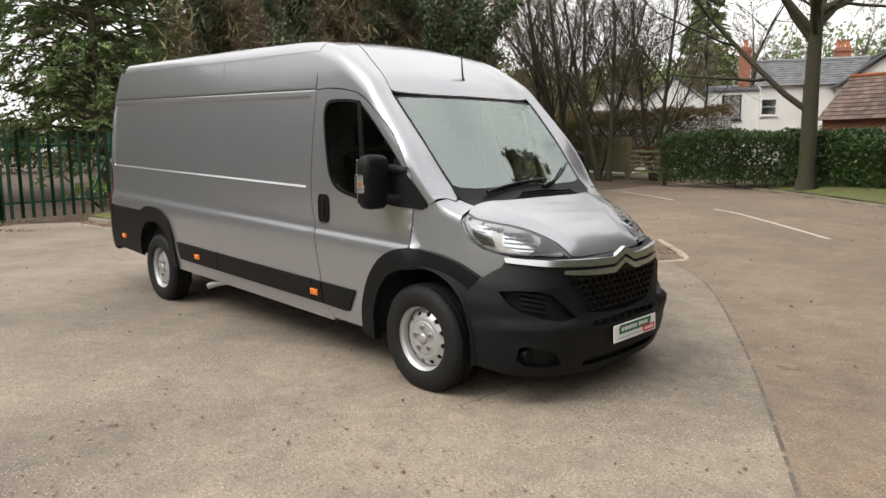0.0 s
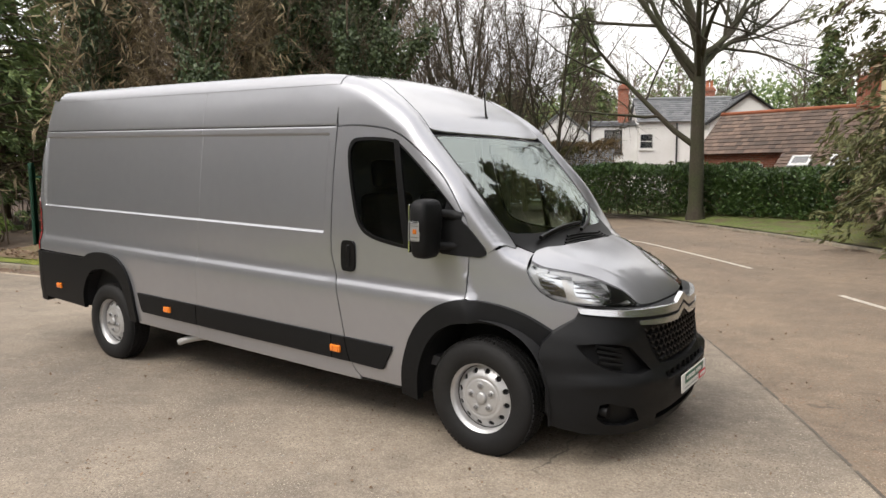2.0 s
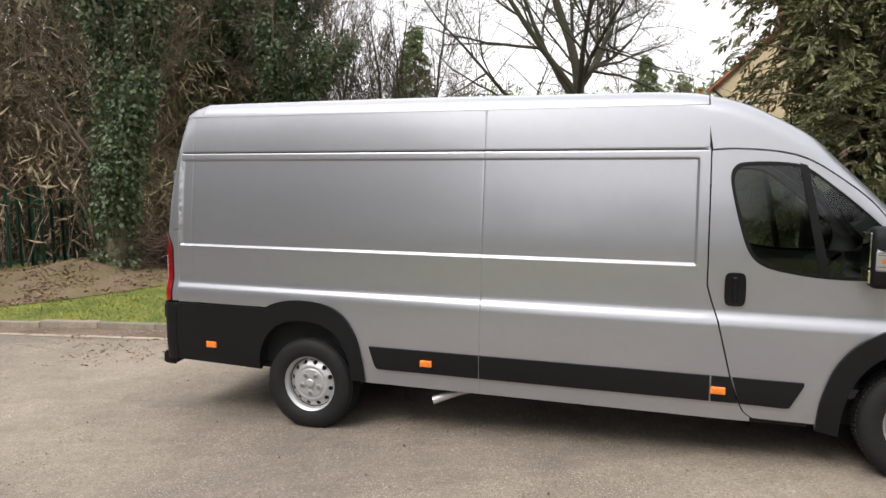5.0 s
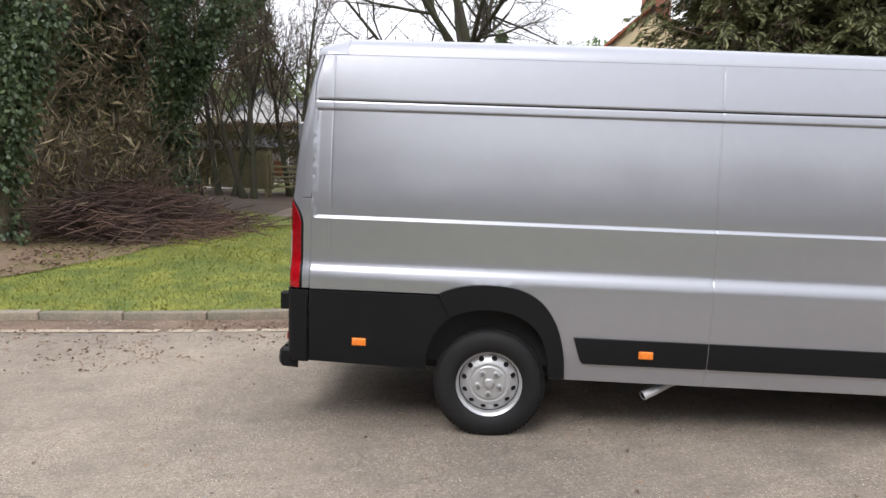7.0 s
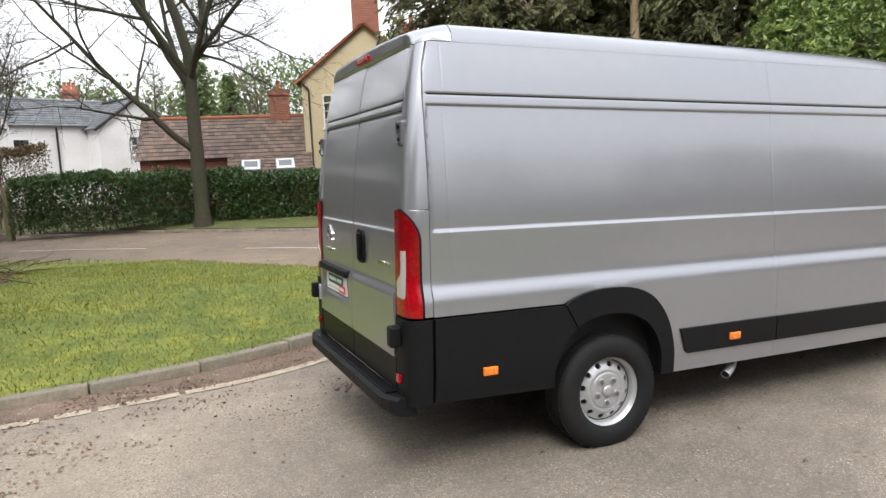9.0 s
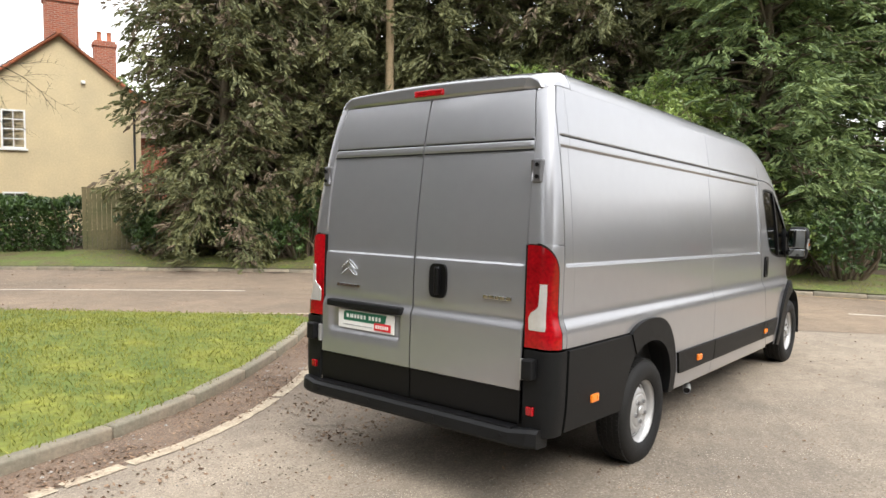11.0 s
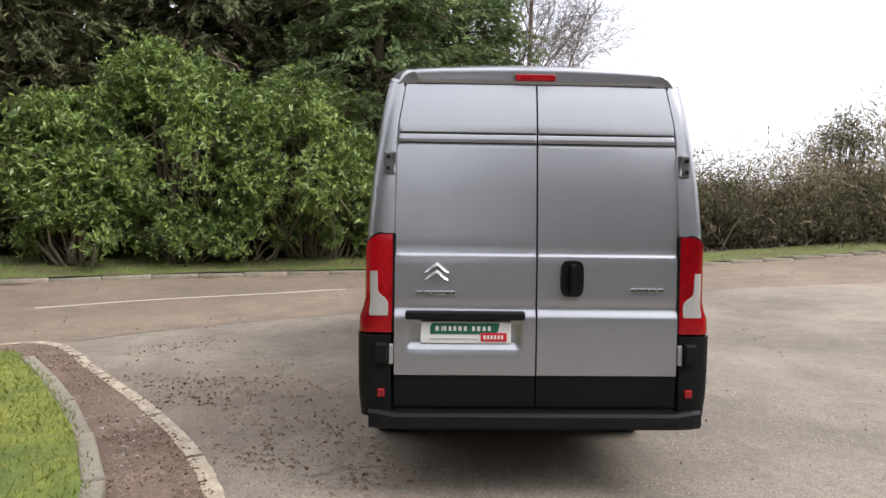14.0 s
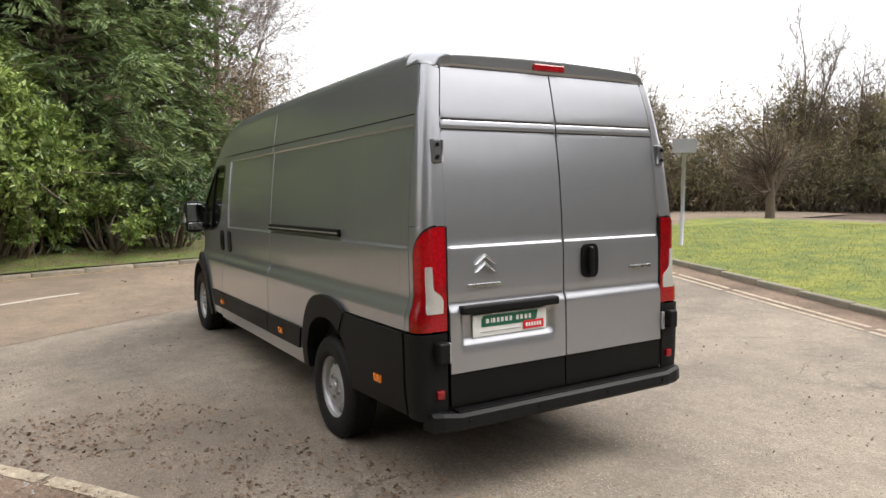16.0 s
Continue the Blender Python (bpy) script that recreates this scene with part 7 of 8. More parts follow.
made = [conifer("dark spreading fir behind the fence", (0, 0, 0), 13.5, 3.3, 160 + k, LEYLAND_DARK, 34000, .26, .05, .2, "firs behind the fence", .04, .4) for k in range(2)]
plant(made, ((-22.8, 4.9, 0, 1), (-27.5, 8.0, 90, 1.08), (-29, 12.5, 180, 1)))


# scrub and undergrowth
scrub("woodland_scrub", "tangled brown and olive winter undergrowth", [(-12.6, 7.4), (-12.3, 8.8), (-12.6, 11), (-14.5, 14.0)], 2.2, 3.2, 200, 800, 5000, OLIVE_LEAF, leaf=.10)
scrub("woodland_scrub", "tangled brown winter undergrowth among the trees", [(-16.3, 8.0), (-17, 10), (-19, 13), (-22, 16)], 4.0, 4.6, 201, 1500, 9000, BROWN_LEAF, leaf=.12)
scrub("woodland_scrub", "tangled brown winter undergrowth behind the trees", [(-21, 8.0), (-23, 11), (-26, 15), (-30, 20)], 4, 5.5, 202, 1200, 9000, OLIVE_LEAF, leaf=.16)
twig_haze("woodland_scrub", "haze of fine brown winter twigs among the ivy-clad trees", [(-13.4, 8.6), (-13.6, 10.0), (-14.2, 11.8), (-15.4, 14.2)], 2.6, .4, 9.5, 203, 42000, size=.38, aspect=.042)
twig_haze("woodland_scrub", "haze of fine brown winter twigs deeper in the wood", [(-16.5, 7.2), (-17.5, 10), (-19, 14), (-20, 18)], 4.0, .3, 11.5, 204, 38000, size=.46, aspect=.042)
twig_haze("woodland_scrub", "haze of olive winter twigs above the fence", [(-21.5, 9.0), (-23, 11), (-25, 13)], 2.5, .5, 11, 205, 16000, size=.42, aspect=.045)
# brown leaf litter under the trees, with a mossy hump
def litter_height(x, y):
    return isle_height(x, y) + .015 + .30 * math.exp(-((x + 12.6) / .9) ** 2 - ((y - 5.2) / .7) ** 2)


litter = [(-9.6, 5.3), (-10.2, 3.6), (-10.9, 2.75), (-11.5, 1.95), (-12.4, 1.75), (-13.5, 1.62), (-14.4, 4.1), (-16.3, 8.9), (-14.5, 10.3), (-11.0, 10.2), (-9.8, 7.6)]
MOSS_LITTER = mat("mossy_leaf_litter", (0.17, 0.115, 0.075), 0.95, 0, 0.35, 4, bump=0.8, bump_scale=45, second=(0.12, 0.10, 0.035), patch=2)
single("leaf_litter", sheet(litter, .4, 0, litter_height), MOSS_LITTER, "brown leaf litter and moss under the trees", "leaf litter", kind="structure", smooth=True)
# cut brushwood heaped at the wood's edge
rng = np.random.default_rng(5)
brush = Wood()
for _ in range(1700):
    c = np.array((-10.8, 8.3)) + rng.normal(size=2) * np.array((.85, 1.6))
    if c[1] < 6.3:
        continue
    a = rng.normal() * .9 + 1.2
    ln = rng.uniform(.5, 2.0)
    zc = isle_height(*c) + rng.uniform(.02, 1.05) * math.exp(-((c[0] + 10.9) / 1.2) ** 2 - ((c[1] - 7.9) / 2.6) ** 2)
    d = np.array((math.cos(a), math.sin(a), rng.normal() * .22)) * ln * .5
    m = np.array((*c, zc))
    brush.limb([m - d, m + rng.normal(size=3) * .05, m + d], [.012, .009, .003], 4)
tagged(new("brush_pile", brush.mesh("brush_pile", mat("dead_brushwood", (.15, .088, .062), .9, second=(.085, .056, .044)))), "heap of cut brown brushwood at the wood's edge", "brushwood", kind="stuff")

# the winter hedgerow on the other side, with taller bare trees in it
HEDGEROW = [(15.5, -1.5), (14, -6), (13.2, -11), (12.0, -17), (8, -24), (1, -29), (-8, -31), (-18, -30)]
scrub("hedgerow", "brown leafless hedgerow of thorn and bramble", HEDGEROW, 2.6, 2.4, 210, 3600, 6000, BROWN_LEAF, leaf=.04, spread=1.3, twig=TWIG_DARK)
scrub("hedgerow", "olive ivy-grown lower part of the hedgerow", HEDGEROW, 2.6, 2.3, 211, 1600, 24000, OLIVE_LEAF, leaf=.05, spread=1.4, twig=TWIG_DARK)
twig_haze("hedgerow", "brown twiggy growth between conifers and hedgerow", [(14.2, -2.2), (15.0, -3.6), (15.4, -4.8)], 1.6, .1, 5.2, 215, 16000, size=.34, aspect=.05)
made = [broad_bush("hedgerow_bush", "rounded olive-brown winter bush in the hedgerow", (0, 0, 0), (4.4, 3.8, 2.8), 260 + k, OLIVE_DARK, 15000, .075, .35, lumps=60, twig=TWIG_DARK, up=.2, group="hedgerow bushes", lump=.2) for k in range(2)]
line = resample(HEDGEROW[:7], 2.7)
plant(made, [(x, y, 47 * k % 360, (.86, 1.05, .93, 1.0)[k % 4]) for k, (x, y) in enumerate(line)])
twig_haze("hedgerow", "fine brown outer twigs of the hedgerow", HEDGEROW[:5], 2.6, .0, 2.7, 212, 50000, size=.26, aspect=.06)
twig_haze("hedgerow", "dark olive leaves and stems low in the hedgerow", HEDGEROW, 2.2, .0, 2.3, 214, 40000, OLIVE_DARK, size=.13, aspect=.35)
TALL_ROW = [(14.2, -13.5), (12.6, -18.5), (9, -24.5), (3, -29.0), (-5, -31.5), (-12, -32)]
twig_haze("hedgerow", "tall brown winter thicket behind the hedgerow", TALL_ROW, 2.6, .2, 4.6, 213, 34000, size=.34, aspect=.05)
made = [broad_bush("hedgerow_tree", "tall olive ivy-clad thicket tree in the hedgerow", (0, 0, 0), (3.2, 3.0, 6.4), 270 + k, OLIVE_DARK, 16000, .085, .4, category="tree", lumps=70, twig=TWIG_DARK, up=.5, group="hedgerow trees", lump=.22) for k in range(2)]
plant(made, [(x, y, 71 * k % 360, (.8, 1.0, .88, .7, .95)[k % 5]) for k, (x, y) in enumerate(resample(TALL_ROW, 3.1))])
made = [bare_tree("bare hedgerow tree with fine upright twigs", (0, 0, 0), 10, .10, dict(ASH, least=.009), 230 + k, name="bare_tree", group="hedgerow trees", stems=2) for k in range(2)]
plant(made, ((12.6, -19.0, 0, .95), (9.0, -24.4, 60, 1.08), (7.0, -26.2, 120, 1), (3.5, -29.0, 180, 1.15), (-2, -30.5, 300, 1.15), (13.8, -16.2, 30, .55), (-9, -32, 90, 1.3)))
bare_tree("small lopped tree with a dense mop of brown twigs", (4.7, -17.0, bank_height(4.7, -17.0) - .25), 4.6, .17, dict(BUSH, **{"count": [14, 7, 5], "from": [.55, .1, .1], "shrink": .8}), 245, name="bare_tree", trunk_share=.38)
bare_tree("pale bare birch with hanging twigs beyond the conifers", on_country(15.7, -2.9), 18, .12, dict(BIRCH, least=.008), 250, bark=TWIG_PALE, twig=TWIG_PALE, name="birch_tree", trunk_share=.85)
bare_tree("pale bare birch with hanging twigs beyond the conifers", on_country(17.6, -2.3), 18, .12, dict(BIRCH, least=.008), 251, bark=TWIG_PALE, twig=TWIG_PALE, name="birch_tree", trunk_share=.85)

# far woods that close the place round
def far_wood(label, pts, height, seed, material, count, leaf):
    rng = np.random.default_rng(seed)
    p = resample(pts, 1.0)
    q = p[rng.integers(0, len(p), count)] + rng.normal(size=(count, 2)) * 2.5
    crown = np.array([.62 + .38 * noise.noise((x * .13, y * .13, seed)) + .12 * noise.noise((x * .5, y * .5, seed)) for x, y in q])
    z = np.array([country(x, y) for x, y in q]) + height * crown * rng.uniform(0, 1, count) ** .6
    return tagged(new("far_wood", leaf_mesh("far_wood", np.c_[q, z], rng.normal(size=(count, 3)) + np.array((0, 0, .5)), leaf, .5, material, rng)), label, "trees", kind="stuff")


far_wood("far brown winter woodland", [(-48, 12), (-50, 25), (-40, 50), (-25, 62)], 13, 300, OLIVE_LEAF, 45000, .42)
far_wood("low far brown woodland beyond the fence", [(-48, -26), (-54, -8), (-52, 10)], 6, 306, OLIVE_LEAF, 22000, .40)
far_wood("far dark evergreen woodland on the rise", [(-40, 52), (-15, 62), (10, 55), (30, 40), (40, 20)], 13, 301, LEYLAND_DARK, 45000, .45)
far_wood("far brown woodland beyond the hedgerow", [(60, 25), (70, 0), (66, -25), (45, -50)], 4.6, 302, BROWN_LEAF, 40000, .26)
far_wood("far olive woodland beyond the hedgerow", [(50, 12), (58, -8), (50, -25)], 3.6, 303, OLIVE_LEAF, 26000, .24)
far_wood("far brown woodland behind the lane", [(30, -55), (0, -58), (-30, -52), (-50, -30)], 10, 304, OLIVE_LEAF, 45000, .42)

far_wood("brown woodland behind the open apron", [(-12, -21), (-18, -15), (-23, -10), (-28, -4)], 15, 305, OLIVE_DARK, 60000, .40)

# hedges by the houses
hedge("dense dark green clipped laurel hedge behind the verge", [(-10.2, 22.2), (-8, 21.9), (-5.2, 22.0), (-3.0, 21.6)], 2.0, 1.75, 400, HEDGE_LEAF, 26000, .13, fn=lambda x, y: .30)
hedge("low dark green laurel hedge under the cottage", [(-3.4, 21.4), (-1.5, 20.2), (.2, 18.9), (.7, 18.4)], 1.9, 1.45, 401, HEDGE_LEAF, 17000, .13, fn=lambda x, y: .35)
hedge("tall brownish clipped beech hedge beside the gate", [(-20, 27.2), (-14.8, 26.2), (-9.5, 25.6)], 1.4, 2.5, 402, BROWN_LEAF, 24000, .10, fn=lambda x, y: .75)
hedge("tall brownish clipped beech hedge beside the gate", [(-19.5, 26.3), (-14.8, 25.4), (-11, 25.0)], 1.0, 2.2, 403, OLIVE_LEAF, 15000, .10, fn=lambda x, y: .7)
for k, (x, y, s, h) in enumerate(((-6.2, 25.5, 3.4, 2.0), (-2.6, 23.2, 2.2, 1.6))):
    broad_bush("shrub", "loose leafy garden shrub with yellowing leaves", on_country(x, y), (s, s, h), 420 + k, OLIVE_LEAF, 3500, .12, .45, lumps=16)
made = [conifer("dark pointed fir behind the houses", (0, 0, 0), 12, 2.5, 430, LEYLAND_DARK, 20000, .30, .02, .1, "firs behind the houses", .02, .4)]
plant(made, ((-21, 48, 0, 1.15), (-2.8, 39.7, 90, .72), (-.6, 42.5, 180, .6)))
made = [bare_tree("bare tree behind the houses", (0, 0, 0), 12, .15, dict(ASH, least=.014), 450, name="bare_tree", group="trees behind the houses")]
plant(made, ((-9, 42, 0, 1), (-13, 46, 90, 1.15), (-22, 40, 180, 1.1), (-5, 46, 270, 1.1), (5, 42, 45, 1), (-17, 38, 30, 1.0), (-26, 36, 70, 1.1), (-18, 31, 120, .8), (-24, 30, 160, .95), (0, 35, 200, .9), (-15, 42, 240, 1.2)))


# ---- houses, fences and street things ----
CREAM = mat("cream_render", (0.60, 0.49, 0.30), 0.85, 0, 0.08, 4, bump=0.3, bump_scale=60, second=(0.52, 0.43, 0.27))
WHITE_WALL = mat("white_painted_render", (0.78, 0.77, 0.75), 0.85, 0, 0.06, 4, bump=0.3, bump_scale=60, second=(0.70, 0.69, 0.66))
WHITE_WOOD = mat("white_window_paint", (0.75, 0.75, 0.73), 0.5, 0, 0.05, 8)
BLACK_WOOD = mat("black_painted_wood", (0.02, 0.02, 0.02), 0.5, 0, 0.1, 8)
PANE = mat("dark_window_glass", (0.03, 0.035, 0.04), 0.06, 0, 0.1, 3, coat=1.0)
LEAD = mat("weathered_lead", (0.25, 0.26, 0.27), 0.6, 0.3, 0.1, 6)


def tiled(name, dark, light, rough=0.85):
    m = leafy(name, dark, light, rough, 0.0)
    return m


CLAY = tiled("brown_red_roof_tiles", (0.085, 0.065, 0.052), (0.215, 0.145, 0.11))
RIDGE = mat("orange_ridge_tiles", (0.42, 0.14, 0.07), 0.85, 0, 0.2, 8)
SLATE = tiled("grey_slates", (0.075, 0.08, 0.085), (0.16, 0.165, 0.17), 0.6)


def brickwork(name, base, second, mortar):
    m = bpy.data.materials.new(name)
    m.use_nodes = True
    n, l = m.node_tree.nodes, m.node_tree.links
    b, co, mp, br, bp = n["Principled BSDF"], n.new("ShaderNodeTexCoord"), n.new("ShaderNodeMapping"), n.new("ShaderNodeTexBrick"), n.new("ShaderNodeBump")
    mp.inputs["Rotation"].default_value = (radians(90), 0, 0)
    br.inputs["Color1"].default_value, br.inputs["Color2"].default_value, br.inputs["Mortar"].default_value = (*base, 1), (*second, 1), (*mortar, 1)
    br.inputs["Scale"].default_value, br.inputs["Mortar Size"].default_value = 1.0, 0.006
    br.inputs["Brick Width"].default_value, br.inputs["Row Height"].default_value = 0.225, 0.075
    l.new(co.outputs["Object"], mp.inputs["Vector"])
    l.new(mp.outputs["Vector"], br.inputs["Vector"])
    l.new(br.outputs["Color"], b.inputs["Base Color"])
    l.new(br.outputs["Fac"], bp.inputs["Height"])
    bp.inputs["Strength"].default_value, bp.inputs["Distance"].default_value = 0.5, -0.01
    l.new(bp.outputs["Normal"], b.inputs["Normal"])
    b.inputs["Roughness"].default_value = 0.9
    return m


BRICK = brickwork("red_brick", (0.33, 0.10, 0.055), (0.24, 0.075, 0.045), (0.36, 0.30, 0.24))


def roof_slope(parent, a, b, c, d, material, tile=(.26, .30), seed=1, name="roof_slope"):
    """Tiles course by course on the slope a, b (eaves) to c, d (ridge above b and a)."""
    a, b, c, d = (np.array(p, float) for p in (a, b, c, d))
    rng = np.random.default_rng(seed)
    up_len = np.linalg.norm(d - a)
    rows = max(2, int(up_len / tile[1]))
    nrm = np.cross(b - a, d - a)
    nrm /= np.linalg.norm(nrm)
    v, f = [], []
    for r in range(rows):
        s0, s1 = r / rows, min(1.0, (r + 1.12) / rows)
        p0, p1, q0, q1 = a + (d - a) * s0, b + (c - b) * s0, a + (d - a) * s1, b + (c - b) * s1
        cols = max(1, int(np.linalg.norm(p1 - p0) / tile[0]))
        for k in range(cols):
            u0, u1 = (k + .03 + .5 * (r % 2) / 1) / cols, (k + .97 + .5 * (r % 2)) / cols
            u0, u1 = min(u0, 1), min(u1, 1)
            if u1 - u0 < .2 / cols:
                continue
            lift = nrm * (.028 + rng.uniform(-.004, .006))
            i = len(v)
            v += [p0 + (p1 - p0) * u0 + lift, p0 + (p1 - p0) * u1 + lift, q0 + (q1 - q0) * u1 + nrm * .004, q0 + (q1 - q0) * u0 + nrm * .004,
                  p0 + (p1 - p0) * u0, p0 + (p1 - p0) * u1]
            f += [(i, i + 1, i + 2, i + 3), (i + 4, i + 5, i + 1, i)]
    i = len(v)
    v += [a, b, c, d]
    f += [(i, i + 1, i + 2, i + 3)]
    me = bpy.data.meshes.new(name)
    me.from_pydata(v, [], f)
    me.materials.append(material)
    ob = new(name, me)
    ob.parent = parent
    return ob


def window(parent, x, z, w, h, y=0.0, bars=(2, 3), frame_mat=None, out=-1):
    """A window in a wall that faces local -y: frame, glazing bars, pane and sill."""
    fm = frame_mat or WHITE_WOOD
    bm = bmesh.new()
    for x0, x1, z0, z1 in ((-w / 2, -w / 2 + .06, 0, h), (w / 2 - .06, w / 2, 0, h), (-w / 2 + .06, w / 2 - .06, h - .06, h), (-w / 2 + .06, w / 2 - .06, 0, .06)):
        add_box(bm, x + x0, x + x1, y - .03, y + .06, z + z0, z + z1)
    win = part("window", bm, fm, parent)
    part("pane", add_box(bmesh.new(), x - w / 2 + .05, x + w / 2 - .05, y + .0, y + .02, z + .05, z + h - .05), PANE, win)
    for k in range(1, bars[0]):
        part("glazing_bar", add_box(bmesh.new(), x - w / 2 + k * w / bars[0] - .018, x - w / 2 + k * w / bars[0] + .018, y - .02, y, z + .06, z + h - .06), fm, win)
    for k in range(1, bars[1]):
        part("glazing_bar", add_box(bmesh.new(), x - w / 2 + .06, x + w / 2 - .06, y - .024, y - .002, z + k * h / bars[1] - .018, z + k * h / bars[1] + .018), fm, win)
    part("window_sill", add_box(bmesh.new(), x - w / 2 - .06, x + w / 2 + .06, y - .09, y + .02, z - .07, z), fm, win)
    return win


def chimney(parent, x, y, z0, z1, w, d, pots=2, material=None):
    bm = bmesh.new()
    add_box(bm, x - w / 2, x + w / 2, y - d / 2, y + d / 2, z0, z1 - .25)
    add_box(bm, x - w / 2 - .05, x + w / 2 + .05, y - d / 2 - .05, y + d / 2 + .05, z1 - .25, z1 - .10)
    add_box(bm, x - w / 2 + .02, x + w / 2 - .02, y - d / 2 + .02, y + d / 2 - .02, z1 - .10, z1)
    st = part("chimney", bm, material or BRICK, parent, "red brick chimney stack")
    for k in range(pots):
        px = x + (k - (pots - 1) / 2) * w / max(pots, 1) * .9
        part("chimney_pot", tube(bmesh.new(), [(px, y, z1), (px, y, z1 + .3), (px, y, z1 + .42)], [.11, .09, .11], 12), RIDGE, st)
    return st


def block(parent, x0, x1, y0, y1, z0, eaves, ridge, wall, roof, along="x", overhang=.25, ridge_mat=None, seed=1, tile=(.26, .30)):
    """A pitched block: walls with gables, two tiled slopes, ridge tiles, bargeboards."""
    bm = bmesh.new()
    if along == "x":
        ym = (y0 + y1) / 2
        prof = [(y0, z0), (y1, z0), (y1, eaves), (ym, ridge), (y0, eaves)]
        a, b = [bm.verts.new((x0, y, z)) for y, z in prof], [bm.verts.new((x1, y, z)) for y, z in prof]
    else:
        xm = (x0 + x1) / 2
        prof = [(x0, z0), (x1, z0), (x1, eaves), (xm, ridge), (x0, eaves)]
        a, b = [bm.verts.new((x, y0, z)) for x, z in prof], [bm.verts.new((x, y1, z)) for x, z in prof]
    bm.faces.new(a), bm.faces.new(b[::-1])
    for i in range(5):
        bm.faces.new((a[i], a[(i + 1) % 5], b[(i + 1) % 5], b[i]))
    bmesh.ops.recalc_face_normals(bm, faces=bm.faces)
    part("wall", bm, wall, parent)
    o = overhang
    if along == "x":
        s = (ridge - eaves) / (ym - y0)
        e0, e1 = (y0 - o, eaves - o * s), (y1 + o, eaves - o * s)
        r0, r1 = (x0 - o * .6, x1 + o * .6)
        h = .05
        roof_slope(parent, (r0, e0[0], e0[1] + h), (r1, e0[0], e0[1] + h), (r1, ym, ridge + h), (r0, ym, ridge + h), roof, tile, seed)
        roof_slope(parent, (r1, e1[0], e1[1] + h), (r0, e1[0], e1[1] + h), (r0, ym, ridge + h), (r1, ym, ridge + h), roof, tile, seed + 1)
        part("ridge", tube(bmesh.new(), [(r0, ym, ridge + .07), (r1, ym, ridge + .07)], .10, 8), ridge_mat or RIDGE, parent)
    else:
        s = (ridge - eaves) / (xm - x0)
        h = .05
        r0, r1 = y0 - o * .6, y1 + o * .6
        roof_slope(parent, (x0 - o, r1, eaves - o * s + h), (x0 - o, r0, eaves - o * s + h), (xm, r0, ridge + h), (xm, r1, ridge + h), roof, tile, seed)
        roof_slope(parent, (x1 + o, r0, eaves - o * s + h), (x1 + o, r1, eaves - o * s + h), (xm, r1, ridge + h), (xm, r0, ridge + h), roof, tile, seed + 1)
        part("ridge", tube(bmesh.new(), [(xm, r0, ridge + .07), (xm, r1, ridge + .07)], .10, 8), ridge_mat or RIDGE, parent)
        for sx, xe in ((-1, x0 - o), (1, x1 + o)):
            part("bargeboard", tube(bmesh.new(), [(xe, r0 + .02, eaves - o * s - .03), (xm, r0 + .02, ridge - .03)], .075, 4), ridge_mat or RIDGE, parent)


# cream gabled house
cream = thing("cream_house", "cream rendered two-storey gabled house with brick chimney", "house", pose(3.0, 25.2, 0, 0, 0, -20))
block(cream, -2.8, 2.8, 0, 8, 0, 5.8, 8.0, CREAM, CLAY, "y", .3, seed=5)
window(cream, -1.55, 3.65, .78, 1.42, 0, (2, 4))
window(cream, -1.55, 1.05, .80, 1.0, 0, (2, 3))
chimney(cream, 0.1, .5, 7.3, 9.5, 1.15, .7, 2)
chimney(cream, 2.0, 5.0, 7.0, 8.9, .9, .6, 2)
part("drainpipe", tube(bmesh.new(), [(2.55, -.08, .2), (2.55, -.08, 5.3), (2.75, -.12, 5.55)], .045, 8), BLACK_WOOD, cream)
part("drainpipe", tube(bmesh.new(), [(-2.5, -.08, .2), (-2.5, -.08, 5.3), (-2.75, -.12, 5.55)], .045, 8), BLACK_WOOD, cream)
part("security_light", box(.7, .85, -.14, 0, 6.2, 6.33, .02), WHITE_WOOD, cream)
block(cream, 2.81, 5.5, 3.0, 7.5, 0, 4.6, 6.2, BRICK, CLAY, "x", .25, seed=9)

# brick cottage with roof lights
cottage = thing("brick_cottage", "low red brick cottage with long tiled roof and roof lights", "house", pose(-1.8, 26.6, 0, 0, 0, -9))
block(cottage, -4.6, 2.4, 0, 5.0, 0, 2.65, 4.35, BRICK, CLAY, "x", .25, seed=12)
roof_slope(cottage, (-1.1, -2.35, 1.25), (2.4, -2.35, 1.25), (2.4, .55, 3.0), (-1.1, .55, 3.0), CLAY, (.24, .26), 14)
bm = bmesh.new()
add_box(bm, -1.0, 2.3, -2.15, -.002, 0, 1.30)
vs = [bm.verts.new(p) for p in ((-1.0, -2.15, 1.3), (-1.0, 0, 1.3), (-1.0, 0, 2.55))]
bm.faces.new(vs)
vs = [bm.verts.new(p) for p in ((2.3, -2.15, 1.3), (2.3, 0, 1.3), (2.3, 0, 2.55))]
bm.faces.new(vs)
part("wall", bm, BRICK, cottage)
slope = math.atan2(1.75, 2.9)
for x in (-.15, 1.25):
    light = part("roof_light", add_box(bmesh.new(), -.40, .40, -.42, .42, 0, .10, .01, m=pose(x, -1.05, 2.10, math.degrees(slope), 0, 0)), LEAD, cottage)
    part("frame", add_box(bmesh.new(), -.36, .36, -.38, .38, .10, .12, 0, m=pose(x, -1.05, 2.10, math.degrees(slope), 0, 0)), WHITE_WOOD, light)
    part("pane", add_box(bmesh.new(), -.27, .27, -.20, .26, .12, .13, 0, m=pose(x, -1.05, 2.10, math.degrees(slope), 0, 0)), PANE, light)
